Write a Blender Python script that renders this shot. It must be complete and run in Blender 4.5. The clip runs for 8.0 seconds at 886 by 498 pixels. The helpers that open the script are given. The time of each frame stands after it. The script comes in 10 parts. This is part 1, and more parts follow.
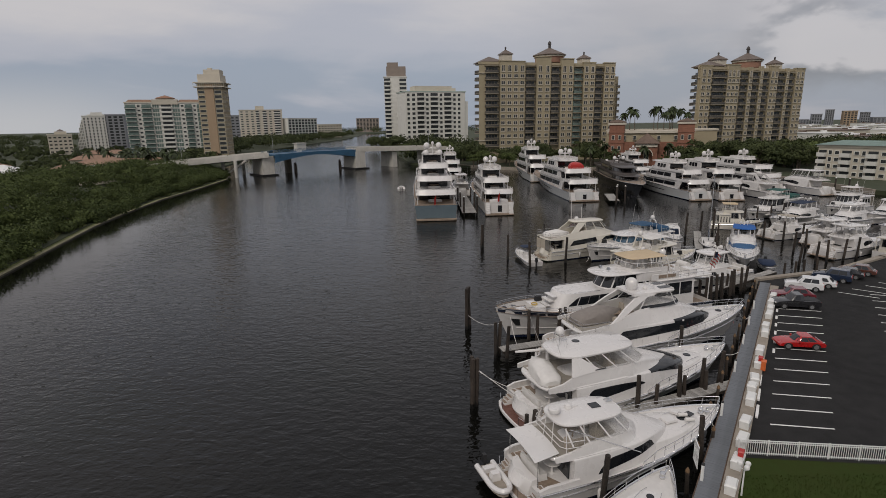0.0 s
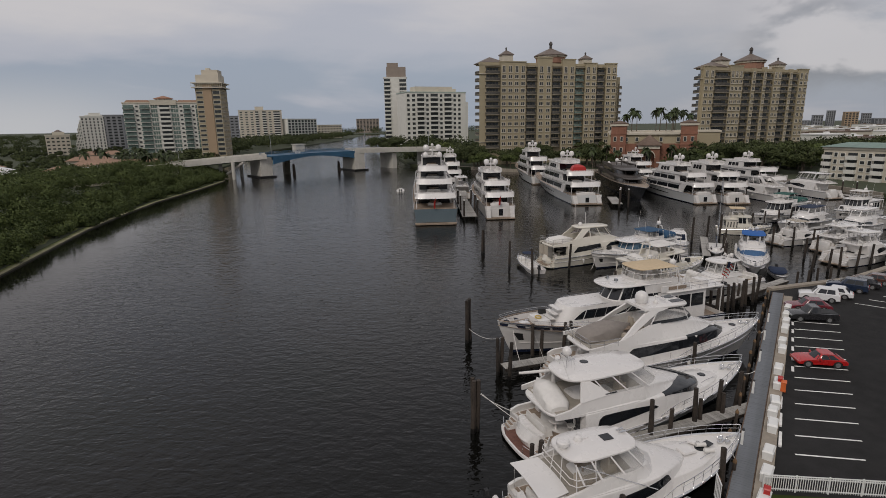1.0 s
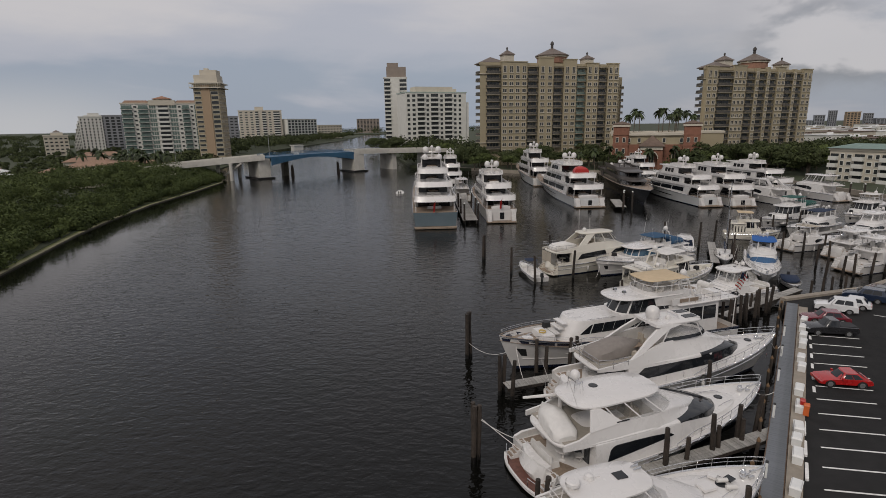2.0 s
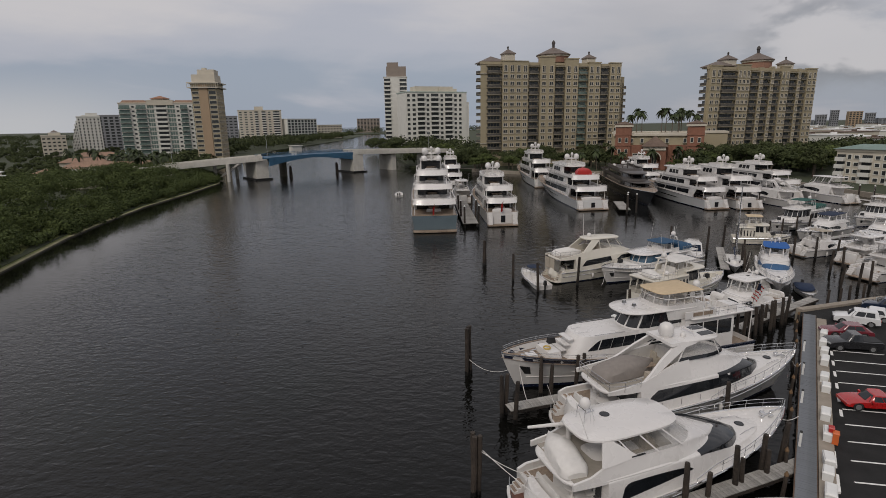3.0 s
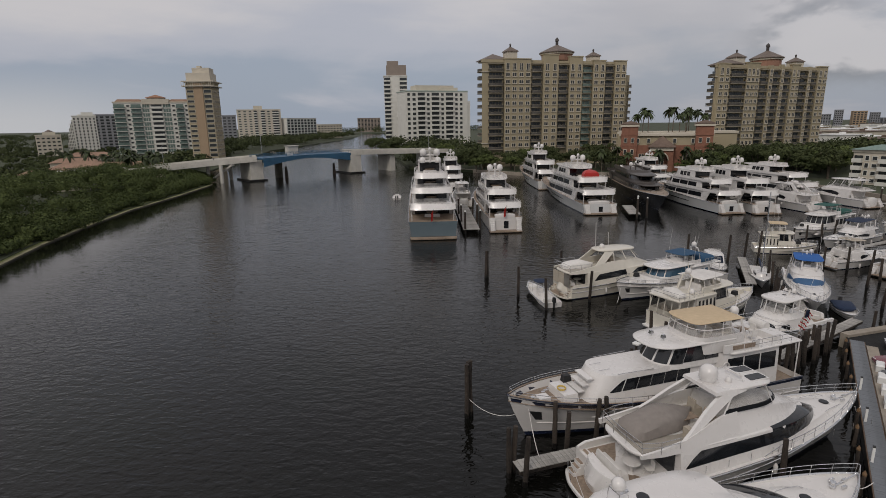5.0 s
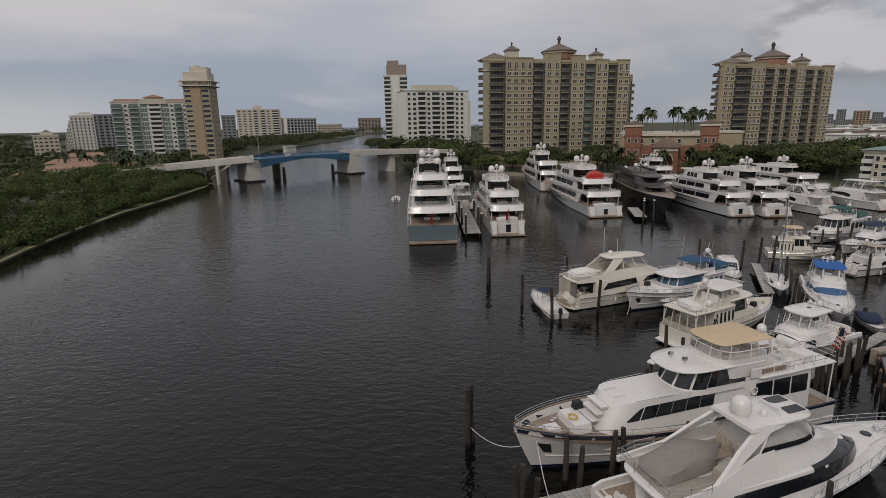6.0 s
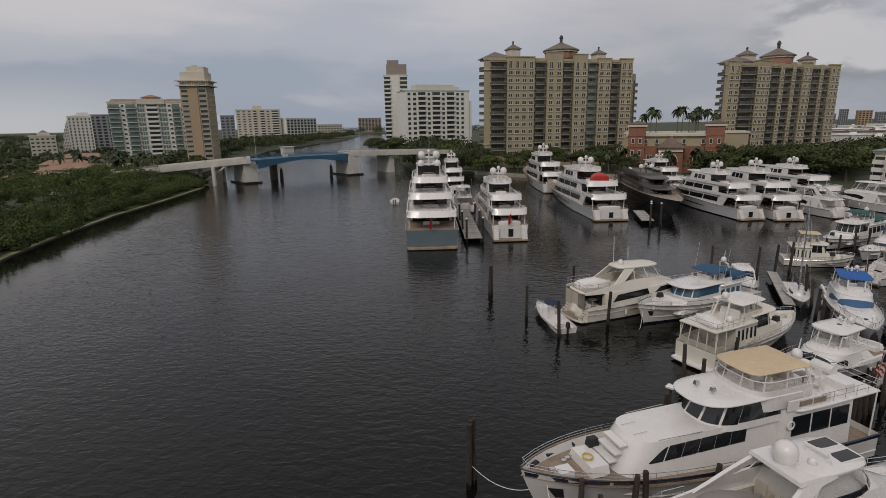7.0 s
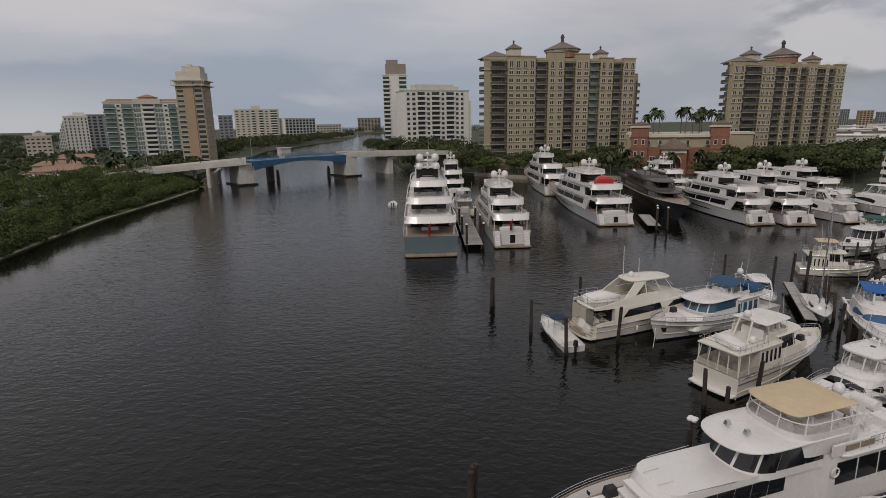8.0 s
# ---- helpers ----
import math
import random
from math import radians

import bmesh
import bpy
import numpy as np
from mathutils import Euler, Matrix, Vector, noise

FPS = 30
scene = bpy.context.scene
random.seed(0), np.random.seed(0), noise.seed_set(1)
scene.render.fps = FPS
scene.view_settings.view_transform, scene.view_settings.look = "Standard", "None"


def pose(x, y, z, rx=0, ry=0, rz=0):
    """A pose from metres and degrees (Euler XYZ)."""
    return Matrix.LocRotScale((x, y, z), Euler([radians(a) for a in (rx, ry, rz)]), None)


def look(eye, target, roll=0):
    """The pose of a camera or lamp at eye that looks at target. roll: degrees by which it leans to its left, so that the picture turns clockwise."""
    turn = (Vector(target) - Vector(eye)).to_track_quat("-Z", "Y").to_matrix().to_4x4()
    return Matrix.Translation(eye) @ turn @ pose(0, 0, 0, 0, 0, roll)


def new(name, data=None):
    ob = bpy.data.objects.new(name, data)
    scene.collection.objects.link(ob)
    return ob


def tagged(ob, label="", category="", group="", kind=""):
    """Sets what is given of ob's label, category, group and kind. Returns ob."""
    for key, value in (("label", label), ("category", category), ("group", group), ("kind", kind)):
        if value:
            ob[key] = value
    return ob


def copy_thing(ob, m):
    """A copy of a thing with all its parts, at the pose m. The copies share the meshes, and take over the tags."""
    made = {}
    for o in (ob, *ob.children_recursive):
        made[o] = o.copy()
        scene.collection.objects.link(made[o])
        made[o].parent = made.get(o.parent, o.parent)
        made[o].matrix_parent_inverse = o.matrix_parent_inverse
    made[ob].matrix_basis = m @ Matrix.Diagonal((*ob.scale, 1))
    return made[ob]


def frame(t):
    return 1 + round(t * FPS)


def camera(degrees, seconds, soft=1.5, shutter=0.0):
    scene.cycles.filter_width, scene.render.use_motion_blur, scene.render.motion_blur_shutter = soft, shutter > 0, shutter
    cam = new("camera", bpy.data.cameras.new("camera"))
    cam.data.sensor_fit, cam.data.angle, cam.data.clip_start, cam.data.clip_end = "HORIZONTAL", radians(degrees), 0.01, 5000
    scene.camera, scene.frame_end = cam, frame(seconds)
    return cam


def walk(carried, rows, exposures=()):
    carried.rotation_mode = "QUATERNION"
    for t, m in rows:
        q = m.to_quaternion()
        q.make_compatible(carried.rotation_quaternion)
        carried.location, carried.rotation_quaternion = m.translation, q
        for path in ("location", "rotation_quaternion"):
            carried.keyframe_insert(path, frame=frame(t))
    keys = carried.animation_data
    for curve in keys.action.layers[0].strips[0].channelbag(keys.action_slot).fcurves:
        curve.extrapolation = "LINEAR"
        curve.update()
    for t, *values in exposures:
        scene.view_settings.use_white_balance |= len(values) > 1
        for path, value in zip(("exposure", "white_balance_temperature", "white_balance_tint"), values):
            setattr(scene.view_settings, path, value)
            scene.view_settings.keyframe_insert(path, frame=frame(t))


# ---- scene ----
cam = camera(79.06, 8.0, soft=0.5)
PATH = [
    (0.0, pose(-0.00, -0.00, 21.25, 76.800, 0.955, 0.445)),
    (0.5, pose(0.03, 1.46, 21.37, 76.835, 0.911, 0.448)),
    (1.0, pose(0.07, 2.83, 21.55, 76.850, 0.900, 0.468)),
    (1.5, pose(0.13, 4.22, 21.73, 76.851, 0.904, 0.497)),
    (3.0, pose(0.39, 8.89, 22.10, 76.809, 0.917, 0.582)),
    (3.5, pose(0.48, 10.61, 22.14, 76.792, 0.912, 0.607)),
    (4.0, pose(0.56, 12.39, 22.14, 76.777, 0.905, 0.634)),
    (4.5, pose(0.63, 14.22, 22.13, 76.767, 0.899, 0.663)),
    (6.0, pose(0.80, 20.02, 22.10, 76.755, 0.917, 0.774)),
    (6.5, pose(0.85, 22.07, 22.14, 76.754, 0.936, 0.810)),
    (7.0, pose(0.90, 24.16, 22.21, 76.752, 0.952, 0.836)),
    (7.5, pose(0.94, 26.25, 22.35, 76.744, 0.956, 0.837)),
    (8.0, pose(0.93, 28.22, 22.55, 76.727, 0.929, 0.795)),
]
walk(cam, PATH)


# world: overcast sky with broken cloud sheets, one soft sun behind the cloud
SUN_ELEV, SUN_ROT = 43.0, 205.0


def cloud_world():
    """A grey sheet of stratus in streaks, bluer where it thins to the north-west, with heaped cloud to the north-east."""
    w = bpy.data.worlds.new("overcast_sky")
    scene.world = w
    w.use_nodes = True
    nt = w.node_tree
    nt.nodes.clear()
    N = lambda k, **kw: make_node(nt, k, **kw)
    link = nt.links.new

    def math_node(op, a, b=None, c=None, clamp=False):
        n = N("ShaderNodeMath", operation=op)
        n.use_clamp = clamp
        for k, v in enumerate((a, b, c)):
            if v is None:
                continue
            if isinstance(v, (int, float)):
                n.inputs[k].default_value = v
            else:
                link(v, n.inputs[k])
        return n.outputs[0]

    def noise_of(vec, scale, detail, rough, distort=0.0):
        n = N("ShaderNodeTexNoise")
        for k, v in (("Scale", scale), ("Detail", detail), ("Roughness", rough), ("Distortion", distort)):
            n.inputs[k].default_value = v
        link(vec, n.inputs["Vector"])
        return n.outputs["Fac"]

    def span(v, lo, hi, a=0.0, b=1.0, smooth=True):
        n = N("ShaderNodeMapRange")
        n.interpolation_type = "SMOOTHSTEP" if smooth else "LINEAR"
        link(v, n.inputs["Value"])
        for k, q in (("From Min", lo), ("From Max", hi), ("To Min", a), ("To Max", b)):
            n.inputs[k].default_value = q
        return n.outputs[0]

    def blend(f, a, b):
        n = N("ShaderNodeMix", data_type="RGBA")
        for k, v in ((0, f), (6, a), (7, b)):
            if isinstance(v, tuple):
                n.inputs[k].default_value = (*v, 1)
            else:
                link(v, n.inputs[k])
        return n.outputs[2]

    out = N("ShaderNodeOutputWorld")
    sky = N("ShaderNodeTexSky")
    sky.sky_type, sky.sun_disc = "NISHITA", False
    sky.sun_elevation, sky.sun_rotation = radians(SUN_ELEV), radians(SUN_ROT)
    sky.air_density, sky.dust_density, sky.ozone_density = 1.0, 2.5, 1.0
    tc = N("ShaderNodeTexCoord")
    sep = N("ShaderNodeSeparateXYZ")
    link(tc.outputs["Generated"], sep.inputs[0])
    up = math_node("MAXIMUM", sep.outputs["Z"], 0.0)
    # the cloud sheet lies flat overhead, so its streaks close up towards the horizon
    far = math_node("ADD", up, 0.16)
    flat = N("ShaderNodeCombineXYZ")
    link(math_node("DIVIDE", sep.outputs["X"], far), flat.inputs[0])
    link(math_node("DIVIDE", sep.outputs["Y"], far), flat.inputs[1])
    sheet = noise_of(flat.outputs[0], 0.42, 9.0, 0.52, 0.5)
    mp = N("ShaderNodeMapping")
    mp.inputs["Location"].default_value = (3.1, 0.4, 1.7)
    mp.inputs["Scale"].default_value = (0.8, 0.8, 5.5)
    link(tc.outputs["Generated"], mp.inputs[0])
    broad = noise_of(mp.outputs[0], 1.5, 6.0, 0.5, 0.3)
    cover = math_node("ADD", math_node("MULTIPLY", sheet, 0.62), math_node("MULTIPLY", broad, 0.45))
    cover = math_node("ADD", cover, span(up, 0.06, 0.22, -0.06, 0.10))
    cover = math_node("ADD", cover, span(sep.outputs["X"], -0.6, 0.3, 0.055, 0.0, False))
    east = span(sep.outputs["X"], 0.0, 0.35)
    thin = blend(east, (0.335, 0.378, 0.455), (0.352, 0.376, 0.430))
    middle = blend(east, (0.460, 0.470, 0.527), (0.475, 0.464, 0.488))
    col = blend(span(cover, 0.44, 0.56), thin, middle)
    col = blend(span(cover, 0.55, 0.70), col, (0.605, 0.580, 0.590))
    # pale band low over the western horizon
    glow = math_node("MULTIPLY", span(sep.outputs["X"], -0.35, -0.62), span(up, 0.10, 0.0))
    col = blend(math_node("MULTIPLY", glow, 0.75), col, (0.60, 0.595, 0.60))
    # heaped cloud: pale billows over grey flat bases
    mp2 = N("ShaderNodeMapping")
    mp2.inputs["Location"].default_value = (0.35, 0.2, 0.9)
    mp2.inputs["Scale"].default_value = (1.0, 1.0, 1.9)
    link(tc.outputs["Generated"], mp2.inputs[0])
    puffs = noise_of(mp2.outputs[0], 5.5, 9.0, 0.52, 0.25)
    mp3 = N("ShaderNodeMapping")
    mp3.inputs["Location"].default_value = (0.35, 0.2, 0.975)
    mp3.inputs["Scale"].default_value = (1.0, 1.0, 1.9)
    link(tc.outputs["Generated"], mp3.inputs[0])
    above = noise_of(mp3.outputs[0], 5.5, 4.0, 0.52, 0.25)
    where = math_node("MULTIPLY", span(sep.outputs["X"], 0.42, 0.53), math_node("MULTIPLY", span(up, 0.015, 0.07), span(up, 0.75, 0.35)))
    body_of = math_node("MULTIPLY", span(puffs, 0.36, 0.52), where)
    shade = span(math_node("SUBTRACT", above, puffs), -0.04, 0.09)
    heap = blend(shade, (0.60, 0.575, 0.585), (0.255, 0.26, 0.285))
    col = blend(math_node("MULTIPLY", body_of, 0.85), col, heap)
    grad = span(up, 0.1, 1.0, 1.0, 1.13, False)
    clouds = N("ShaderNodeBackground")
    link(col, clouds.inputs["Color"])
    link(grad, clouds.inputs["Strength"])
    blue = N("ShaderNodeBackground")
    blue.inputs["Strength"].default_value = 0.07
    link(sky.outputs[0], blue.inputs["Color"])
    mix = N("ShaderNodeMixShader")
    mix.inputs[0].default_value = 0.9
    link(blue.outputs[0], mix.inputs[1])
    link(clouds.outputs[0], mix.inputs[2])
    link(mix.outputs[0], out.inputs[0])


def make_node(nt, kind, operation=None, data_type=None):
    n = nt.nodes.new(kind)
    if operation:
        n.operation = operation
    if data_type:
        n.data_type = data_type
    return n


cloud_world()
sun_data = bpy.data.lights.new("sun", "SUN")
sun_data.energy, sun_data.angle, sun_data.color = 1.2, radians(16), (1.0, 0.92, 0.84)
sun = new("sun", sun_data)
sun.matrix_world = look((0, 0, 0), (-math.sin(radians(SUN_ROT)) * math.cos(radians(SUN_ELEV)),
                                    -math.cos(radians(SUN_ROT)) * math.cos(radians(SUN_ELEV)), -math.sin(radians(SUN_ELEV))))
scene.view_settings.exposure = -0.05

# ---------------------------------------------------------------- materials


def mat(name, base, rough=0.5, metal=0.0, vary=0.12, scale=3.0, bump=0.0, bump_scale=30.0, alt=None, island=0.0,
        coat=0.0, stain=0.0, spec=0.5):
    """A principled surface whose colour drifts at two scales, with fine relief and, if asked for, stains and piece-by-piece change."""
    m = bpy.data.materials.new(name)
    m.use_nodes = True
    nt = m.node_tree
    p = nt.nodes["Principled BSDF"]
    p.inputs["Metallic"].default_value = metal
    p.inputs["Coat Weight"].default_value = coat
    p.inputs["Specular IOR Level"].default_value = spec
    tc = make_node(nt, "ShaderNodeTexCoord")
    n1 = make_node(nt, "ShaderNodeTexNoise")
    n1.inputs["Scale"].default_value = scale
    n1.inputs["Detail"].default_value = 6.0
    n2 = make_node(nt, "ShaderNodeTexNoise")
    n2.inputs["Scale"].default_value = scale * 0.13
    n2.inputs["Detail"].default_value = 3.0
    for n in (n1, n2):
        nt.links.new(tc.outputs["Object"], n.inputs["Vector"])
    add = make_node(nt, "ShaderNodeMath", operation="ADD")
    nt.links.new(n1.outputs["Fac"], add.inputs[0])
    nt.links.new(n2.outputs["Fac"], add.inputs[1])
    last = add.outputs[0]
    if island:
        oi = make_node(nt, "ShaderNodeObjectInfo")
        gm = make_node(nt, "ShaderNodeNewGeometry")
        ad = make_node(nt, "ShaderNodeMath", operation="ADD")
        nt.links.new(oi.outputs["Random"], ad.inputs[0])
        nt.links.new(gm.outputs["Random Per Island"], ad.inputs[1])
        fr = make_node(nt, "ShaderNodeMath", operation="FRACT")
        nt.links.new(ad.outputs[0], fr.inputs[0])
        ml = make_node(nt, "ShaderNodeMath", operation="MULTIPLY_ADD")
        nt.links.new(fr.outputs[0], ml.inputs[0])
        ml.inputs[1].default_value = island
        nt.links.new(last, ml.inputs[2])
        sb = make_node(nt, "ShaderNodeMath", operation="SUBTRACT")
        nt.links.new(ml.outputs[0], sb.inputs[0])
        sb.inputs[1].default_value = island / 2
        last = sb.outputs[0]
    mr = make_node(nt, "ShaderNodeMapRange")
    nt.links.new(last, mr.inputs["Value"])
    mr.inputs["From Min"].default_value, mr.inputs["From Max"].default_value = 0.6, 1.4
    mix = make_node(nt, "ShaderNodeMix", data_type="RGBA")
    nt.links.new(mr.outputs[0], mix.inputs[0])
    other = alt or tuple(c * (1 - vary * 2) for c in base)
    mix.inputs[6].default_value = (*[min(1, c * (1 + vary * 0.6)) for c in base], 1)
    mix.inputs[7].default_value = (*other, 1)
    col = mix.outputs[2]
    if stain:
        n3 = make_node(nt, "ShaderNodeTexNoise")
        n3.inputs["Scale"].default_value = 0.9
        n3.inputs["Detail"].default_value = 8.0
        n3.inputs["Roughness"].default_value = 0.7
        mp = make_node(nt, "ShaderNodeMapping")
        mp.inputs["Scale"].default_value = (1.6, 1.6, 0.25)
        nt.links.new(tc.outputs["Object"], mp.inputs[0])
        nt.links.new(mp.outputs[0], n3.inputs["Vector"])
        r3 = make_node(nt, "ShaderNodeMapRange")
        r3.inputs["From Min"].default_value, r3.inputs["From Max"].default_value = 0.52, 0.72
        nt.links.new(n3.outputs["Fac"], r3.inputs["Value"])
        m3 = make_node(nt, "ShaderNodeMath", operation="MULTIPLY")
        nt.links.new(r3.outputs[0], m3.inputs[0])
        m3.inputs[1].default_value = stain
        mx = make_node(nt, "ShaderNodeMix", data_type="RGBA")
        nt.links.new(m3.outputs[0], mx.inputs[0])
        nt.links.new(col, mx.inputs[6])
        mx.inputs[7].default_value = (*[c * 0.55 * k for c, k in zip(base, (1, 0.92, 0.8))], 1)
        col = mx.outputs[2]
    nt.links.new(col, p.inputs["Base Color"])
    rr = make_node(nt, "ShaderNodeMapRange")
    nt.links.new(n1.outputs["Fac"], rr.inputs["Value"])
    rr.inputs["To Min"].default_value, rr.inputs["To Max"].default_value = max(0.02, rough - 0.08), min(1, rough + 0.08)
    nt.links.new(rr.outputs[0], p.inputs["Roughness"])
    if bump:
        nb = make_node(nt, "ShaderNodeTexNoise")
        nb.inputs["Scale"].default_value = bump_scale
        nb.inputs["Detail"].default_value = 5.0
        nt.links.new(tc.outputs["Object"], nb.inputs["Vector"])
        b = make_node(nt, "ShaderNodeBump")
        b.inputs["Strength"].default_value = bump
        b.inputs["Distance"].default_value = 0.02
        nt.links.new(nb.outputs["Fac"], b.inputs["Height"])
        nt.links.new(b.outputs[0], p.inputs["Normal"])
    return m


def water_mat():
    m = mat("river_water", (0.0045, 0.0045, 0.0038), 0.04, vary=0.3, scale=0.05, spec=0.40)
    nt = m.node_tree
    p = nt.nodes["Principled BSDF"]
    p.inputs["IOR"].default_value = 1.33
    tc = nt.nodes["Texture Coordinate"]
    hs = []
    for sc, st, amp in ((0.8, (1.0, 1.7, 1), 1.15), (2.3, (1.0, 1.7, 1), 0.42), (0.11, (1, 1, 1), 1.4)):
        mp = make_node(nt, "ShaderNodeMapping")
        mp.inputs["Scale"].default_value = st
        mp.inputs["Rotation"].default_value = (0, 0, 0.35)
        nz = make_node(nt, "ShaderNodeTexNoise")
        nz.inputs["Scale"].default_value = sc
        nz.inputs["Detail"].default_value = 1.2
        nz.inputs["Distortion"].default_value = 0.5
        nt.links.new(tc.outputs["Object"], mp.inputs[0])
        nt.links.new(mp.outputs[0], nz.inputs["Vector"])
        ml = make_node(nt, "ShaderNodeMath", operation="MULTIPLY")
        ml.inputs[1].default_value = amp
        nt.links.new(nz.outputs["Fac"], ml.inputs[0])
        hs.append(ml.outputs[0])
    a = make_node(nt, "ShaderNodeMath", operation="ADD")
    nt.links.new(hs[0], a.inputs[0])
    nt.links.new(hs[1], a.inputs[1])
    a2 = make_node(nt, "ShaderNodeMath", operation="ADD")
    nt.links.new(a.outputs[0], a2.inputs[0])
    nt.links.new(hs[2], a2.inputs[1])
    # the sheltered basin is calmer than the open channel
    sep = make_node(nt, "ShaderNodeSeparateXYZ")
    nt.links.new(tc.outputs["Object"], sep.inputs[0])
    calm = make_node(nt, "ShaderNodeMapRange")
    calm.interpolation_type = "SMOOTHSTEP"
    nt.links.new(sep.outputs["X"], calm.inputs["Value"])
    for k, v in (("From Min", 2.0), ("From Max", 24.0), ("To Min", 1.0), ("To Max", 0.5)):
        calm.inputs[k].default_value = v
    # and so is the strip in the lee of the mangroves
    out_from_bank = make_node(nt, "ShaderNodeMath", operation="MULTIPLY_ADD")
    out_from_bank.inputs[1].default_value = 0.2
    nt.links.new(sep.outputs["Y"], out_from_bank.inputs[0])
    nt.links.new(sep.outputs["X"], out_from_bank.inputs[2])
    lee = make_node(nt, "ShaderNodeMapRange")
    lee.interpolation_type = "SMOOTHSTEP"
    nt.links.new(out_from_bank.outputs[0], lee.inputs["Value"])
    for k, v in (("From Min", -46.0), ("From Max", -31.0), ("To Min", 0.12), ("To Max", 1.0)):
        lee.inputs[k].default_value = v
    still = make_node(nt, "ShaderNodeMath", operation="MULTIPLY")
    nt.links.new(calm.outputs[0], still.inputs[0])
    nt.links.new(lee.outputs[0], still.inputs[1])
    rip = make_node(nt, "ShaderNodeMath", operation="MULTIPLY")
    nt.links.new(a2.outputs[0], rip.inputs[0])
    nt.links.new(still.outputs[0], rip.inputs[1])
    b = make_node(nt, "ShaderNodeBump")
    b.inputs["Strength"].default_value = 1.0
    b.inputs["Distance"].default_value = 0.07
    nt.links.new(rip.outputs[0], b.inputs["Height"])
    nt.links.new(b.outputs[0], p.inputs["Normal"])
    return m


def glass_mat(name, base, rough=0.08, alpha=1.0, spec=0.6):
    m = mat(name, base, rough, vary=0.25, scale=0.8, spec=spec)
    m.node_tree.nodes["Principled BSDF"].inputs["Alpha"].default_value = alpha
    return m


WATER = water_mat()
GEL = mat("white_gelcoat", (0.67, 0.65, 0.63), 0.28, vary=0.035, scale=1.2, coat=0.3, stain=0.06)
GEL_SIDE = mat("hull_gelcoat", (0.60, 0.58, 0.56), 0.3, vary=0.05, scale=0.8, coat=0.3, stain=0.16)
CREAM = mat("cream_gelcoat", (0.63, 0.595, 0.52), 0.32, vary=0.05, scale=1.0, coat=0.2, stain=0.1)
NONSKID = mat("nonskid_deck", (0.62, 0.60, 0.575), 0.75, vary=0.06, scale=4, bump=0.3, bump_scale=90)
TEAK = mat("weathered_teak", (0.30, 0.23, 0.17), 0.7, vary=0.25, scale=5, bump=0.2, bump_scale=60)
DARKGLASS = glass_mat("tinted_window", (0.012, 0.014, 0.017), 0.07)
BLUEGLASS = glass_mat("blue_window_cover", (0.03, 0.10, 0.22), 0.45)
VINYL = glass_mat("clear_vinyl_enclosure", (0.22, 0.22, 0.21), 0.10, alpha=0.12)
STEELGLASS = glass_mat("blue_tinted_glass", (0.045, 0.10, 0.155), 0.1)
VINYL_DARK = glass_mat("smoky_vinyl_window", (0.16, 0.15, 0.13), 0.12)
CHROME = mat("stainless_steel", (0.72, 0.72, 0.72), 0.22, metal=1.0, vary=0.05)
FABRIC_W = mat("white_canvas", (0.66, 0.64, 0.61), 0.85, vary=0.08, scale=3, bump=0.3, bump_scale=12)
FABRIC_TAN = mat("tan_canvas", (0.55, 0.43, 0.28), 0.85, vary=0.08, scale=3, bump=0.3, bump_scale=12)
FABRIC_GREY = mat("grey_tender_cover", (0.235, 0.21, 0.19), 0.9, vary=0.1, scale=3, bump=0.4, bump_scale=9)
FABRIC_BEIGE = mat("beige_cushion", (0.42, 0.37, 0.30), 0.85, vary=0.1, scale=3, bump=0.3, bump_scale=12)
# beige sole, its base toned down to hold the hardtop's shade
SHADED_SOLE = mat("shaded_beige_sole", (0.34, 0.31, 0.265), 0.8, vary=0.12, scale=3, bump=0.3, bump_scale=70)
TEAK_RED = mat("red_brown_teak", (0.16, 0.070, 0.050), 0.65, vary=0.25, scale=5, bump=0.2, bump_scale=60)
FABRIC_STEEL = mat("steel_blue_canvas", (0.022, 0.075, 0.15), 0.85, vary=0.12, scale=3, bump=0.3, bump_scale=12)
FABRIC_BLUE = mat("blue_canvas", (0.02, 0.11, 0.36), 0.85, vary=0.12, scale=3, bump=0.3, bump_scale=12)
FABRIC_NAVY = mat("navy_canvas", (0.012, 0.025, 0.06), 0.85, vary=0.15, scale=3, bump=0.3, bump_scale=12)
FABRIC_GREEN = mat("green_canvas", (0.015, 0.085, 0.07), 0.85, vary=0.12, scale=3, bump=0.3, bump_scale=12)
ROPE = mat("yellow_rope", (0.55, 0.40, 0.12), 0.9, vary=0.2, scale=10)
BLACK = mat("black_rubber", (0.015, 0.015, 0.016), 0.6, vary=0.2)
NAVY_PAINT = mat("navy_paint", (0.012, 0.018, 0.04), 0.25, vary=0.1, coat=0.3)
SLATE_HULL = mat("slate_blue_hull", (0.105, 0.14, 0.16), 0.22, vary=0.06, scale=0.5, coat=0.5, stain=0.1)
BLACK_HULL = mat("black_hull", (0.010, 0.011, 0.014), 0.14, vary=0.1, coat=0.6)
BROWN_DECK = mat("brown_superstructure", (0.055, 0.046, 0.040), 0.4, vary=0.15)
SILVER_HULL = mat("silver_white_hull", (0.58, 0.585, 0.58), 0.25, vary=0.05, scale=0.5, coat=0.5, stain=0.08)
PILE = mat("tarred_timber_pile", (0.045, 0.034, 0.026), 0.85, vary=0.45, scale=6, bump=0.7, bump_scale=14, island=0.35)
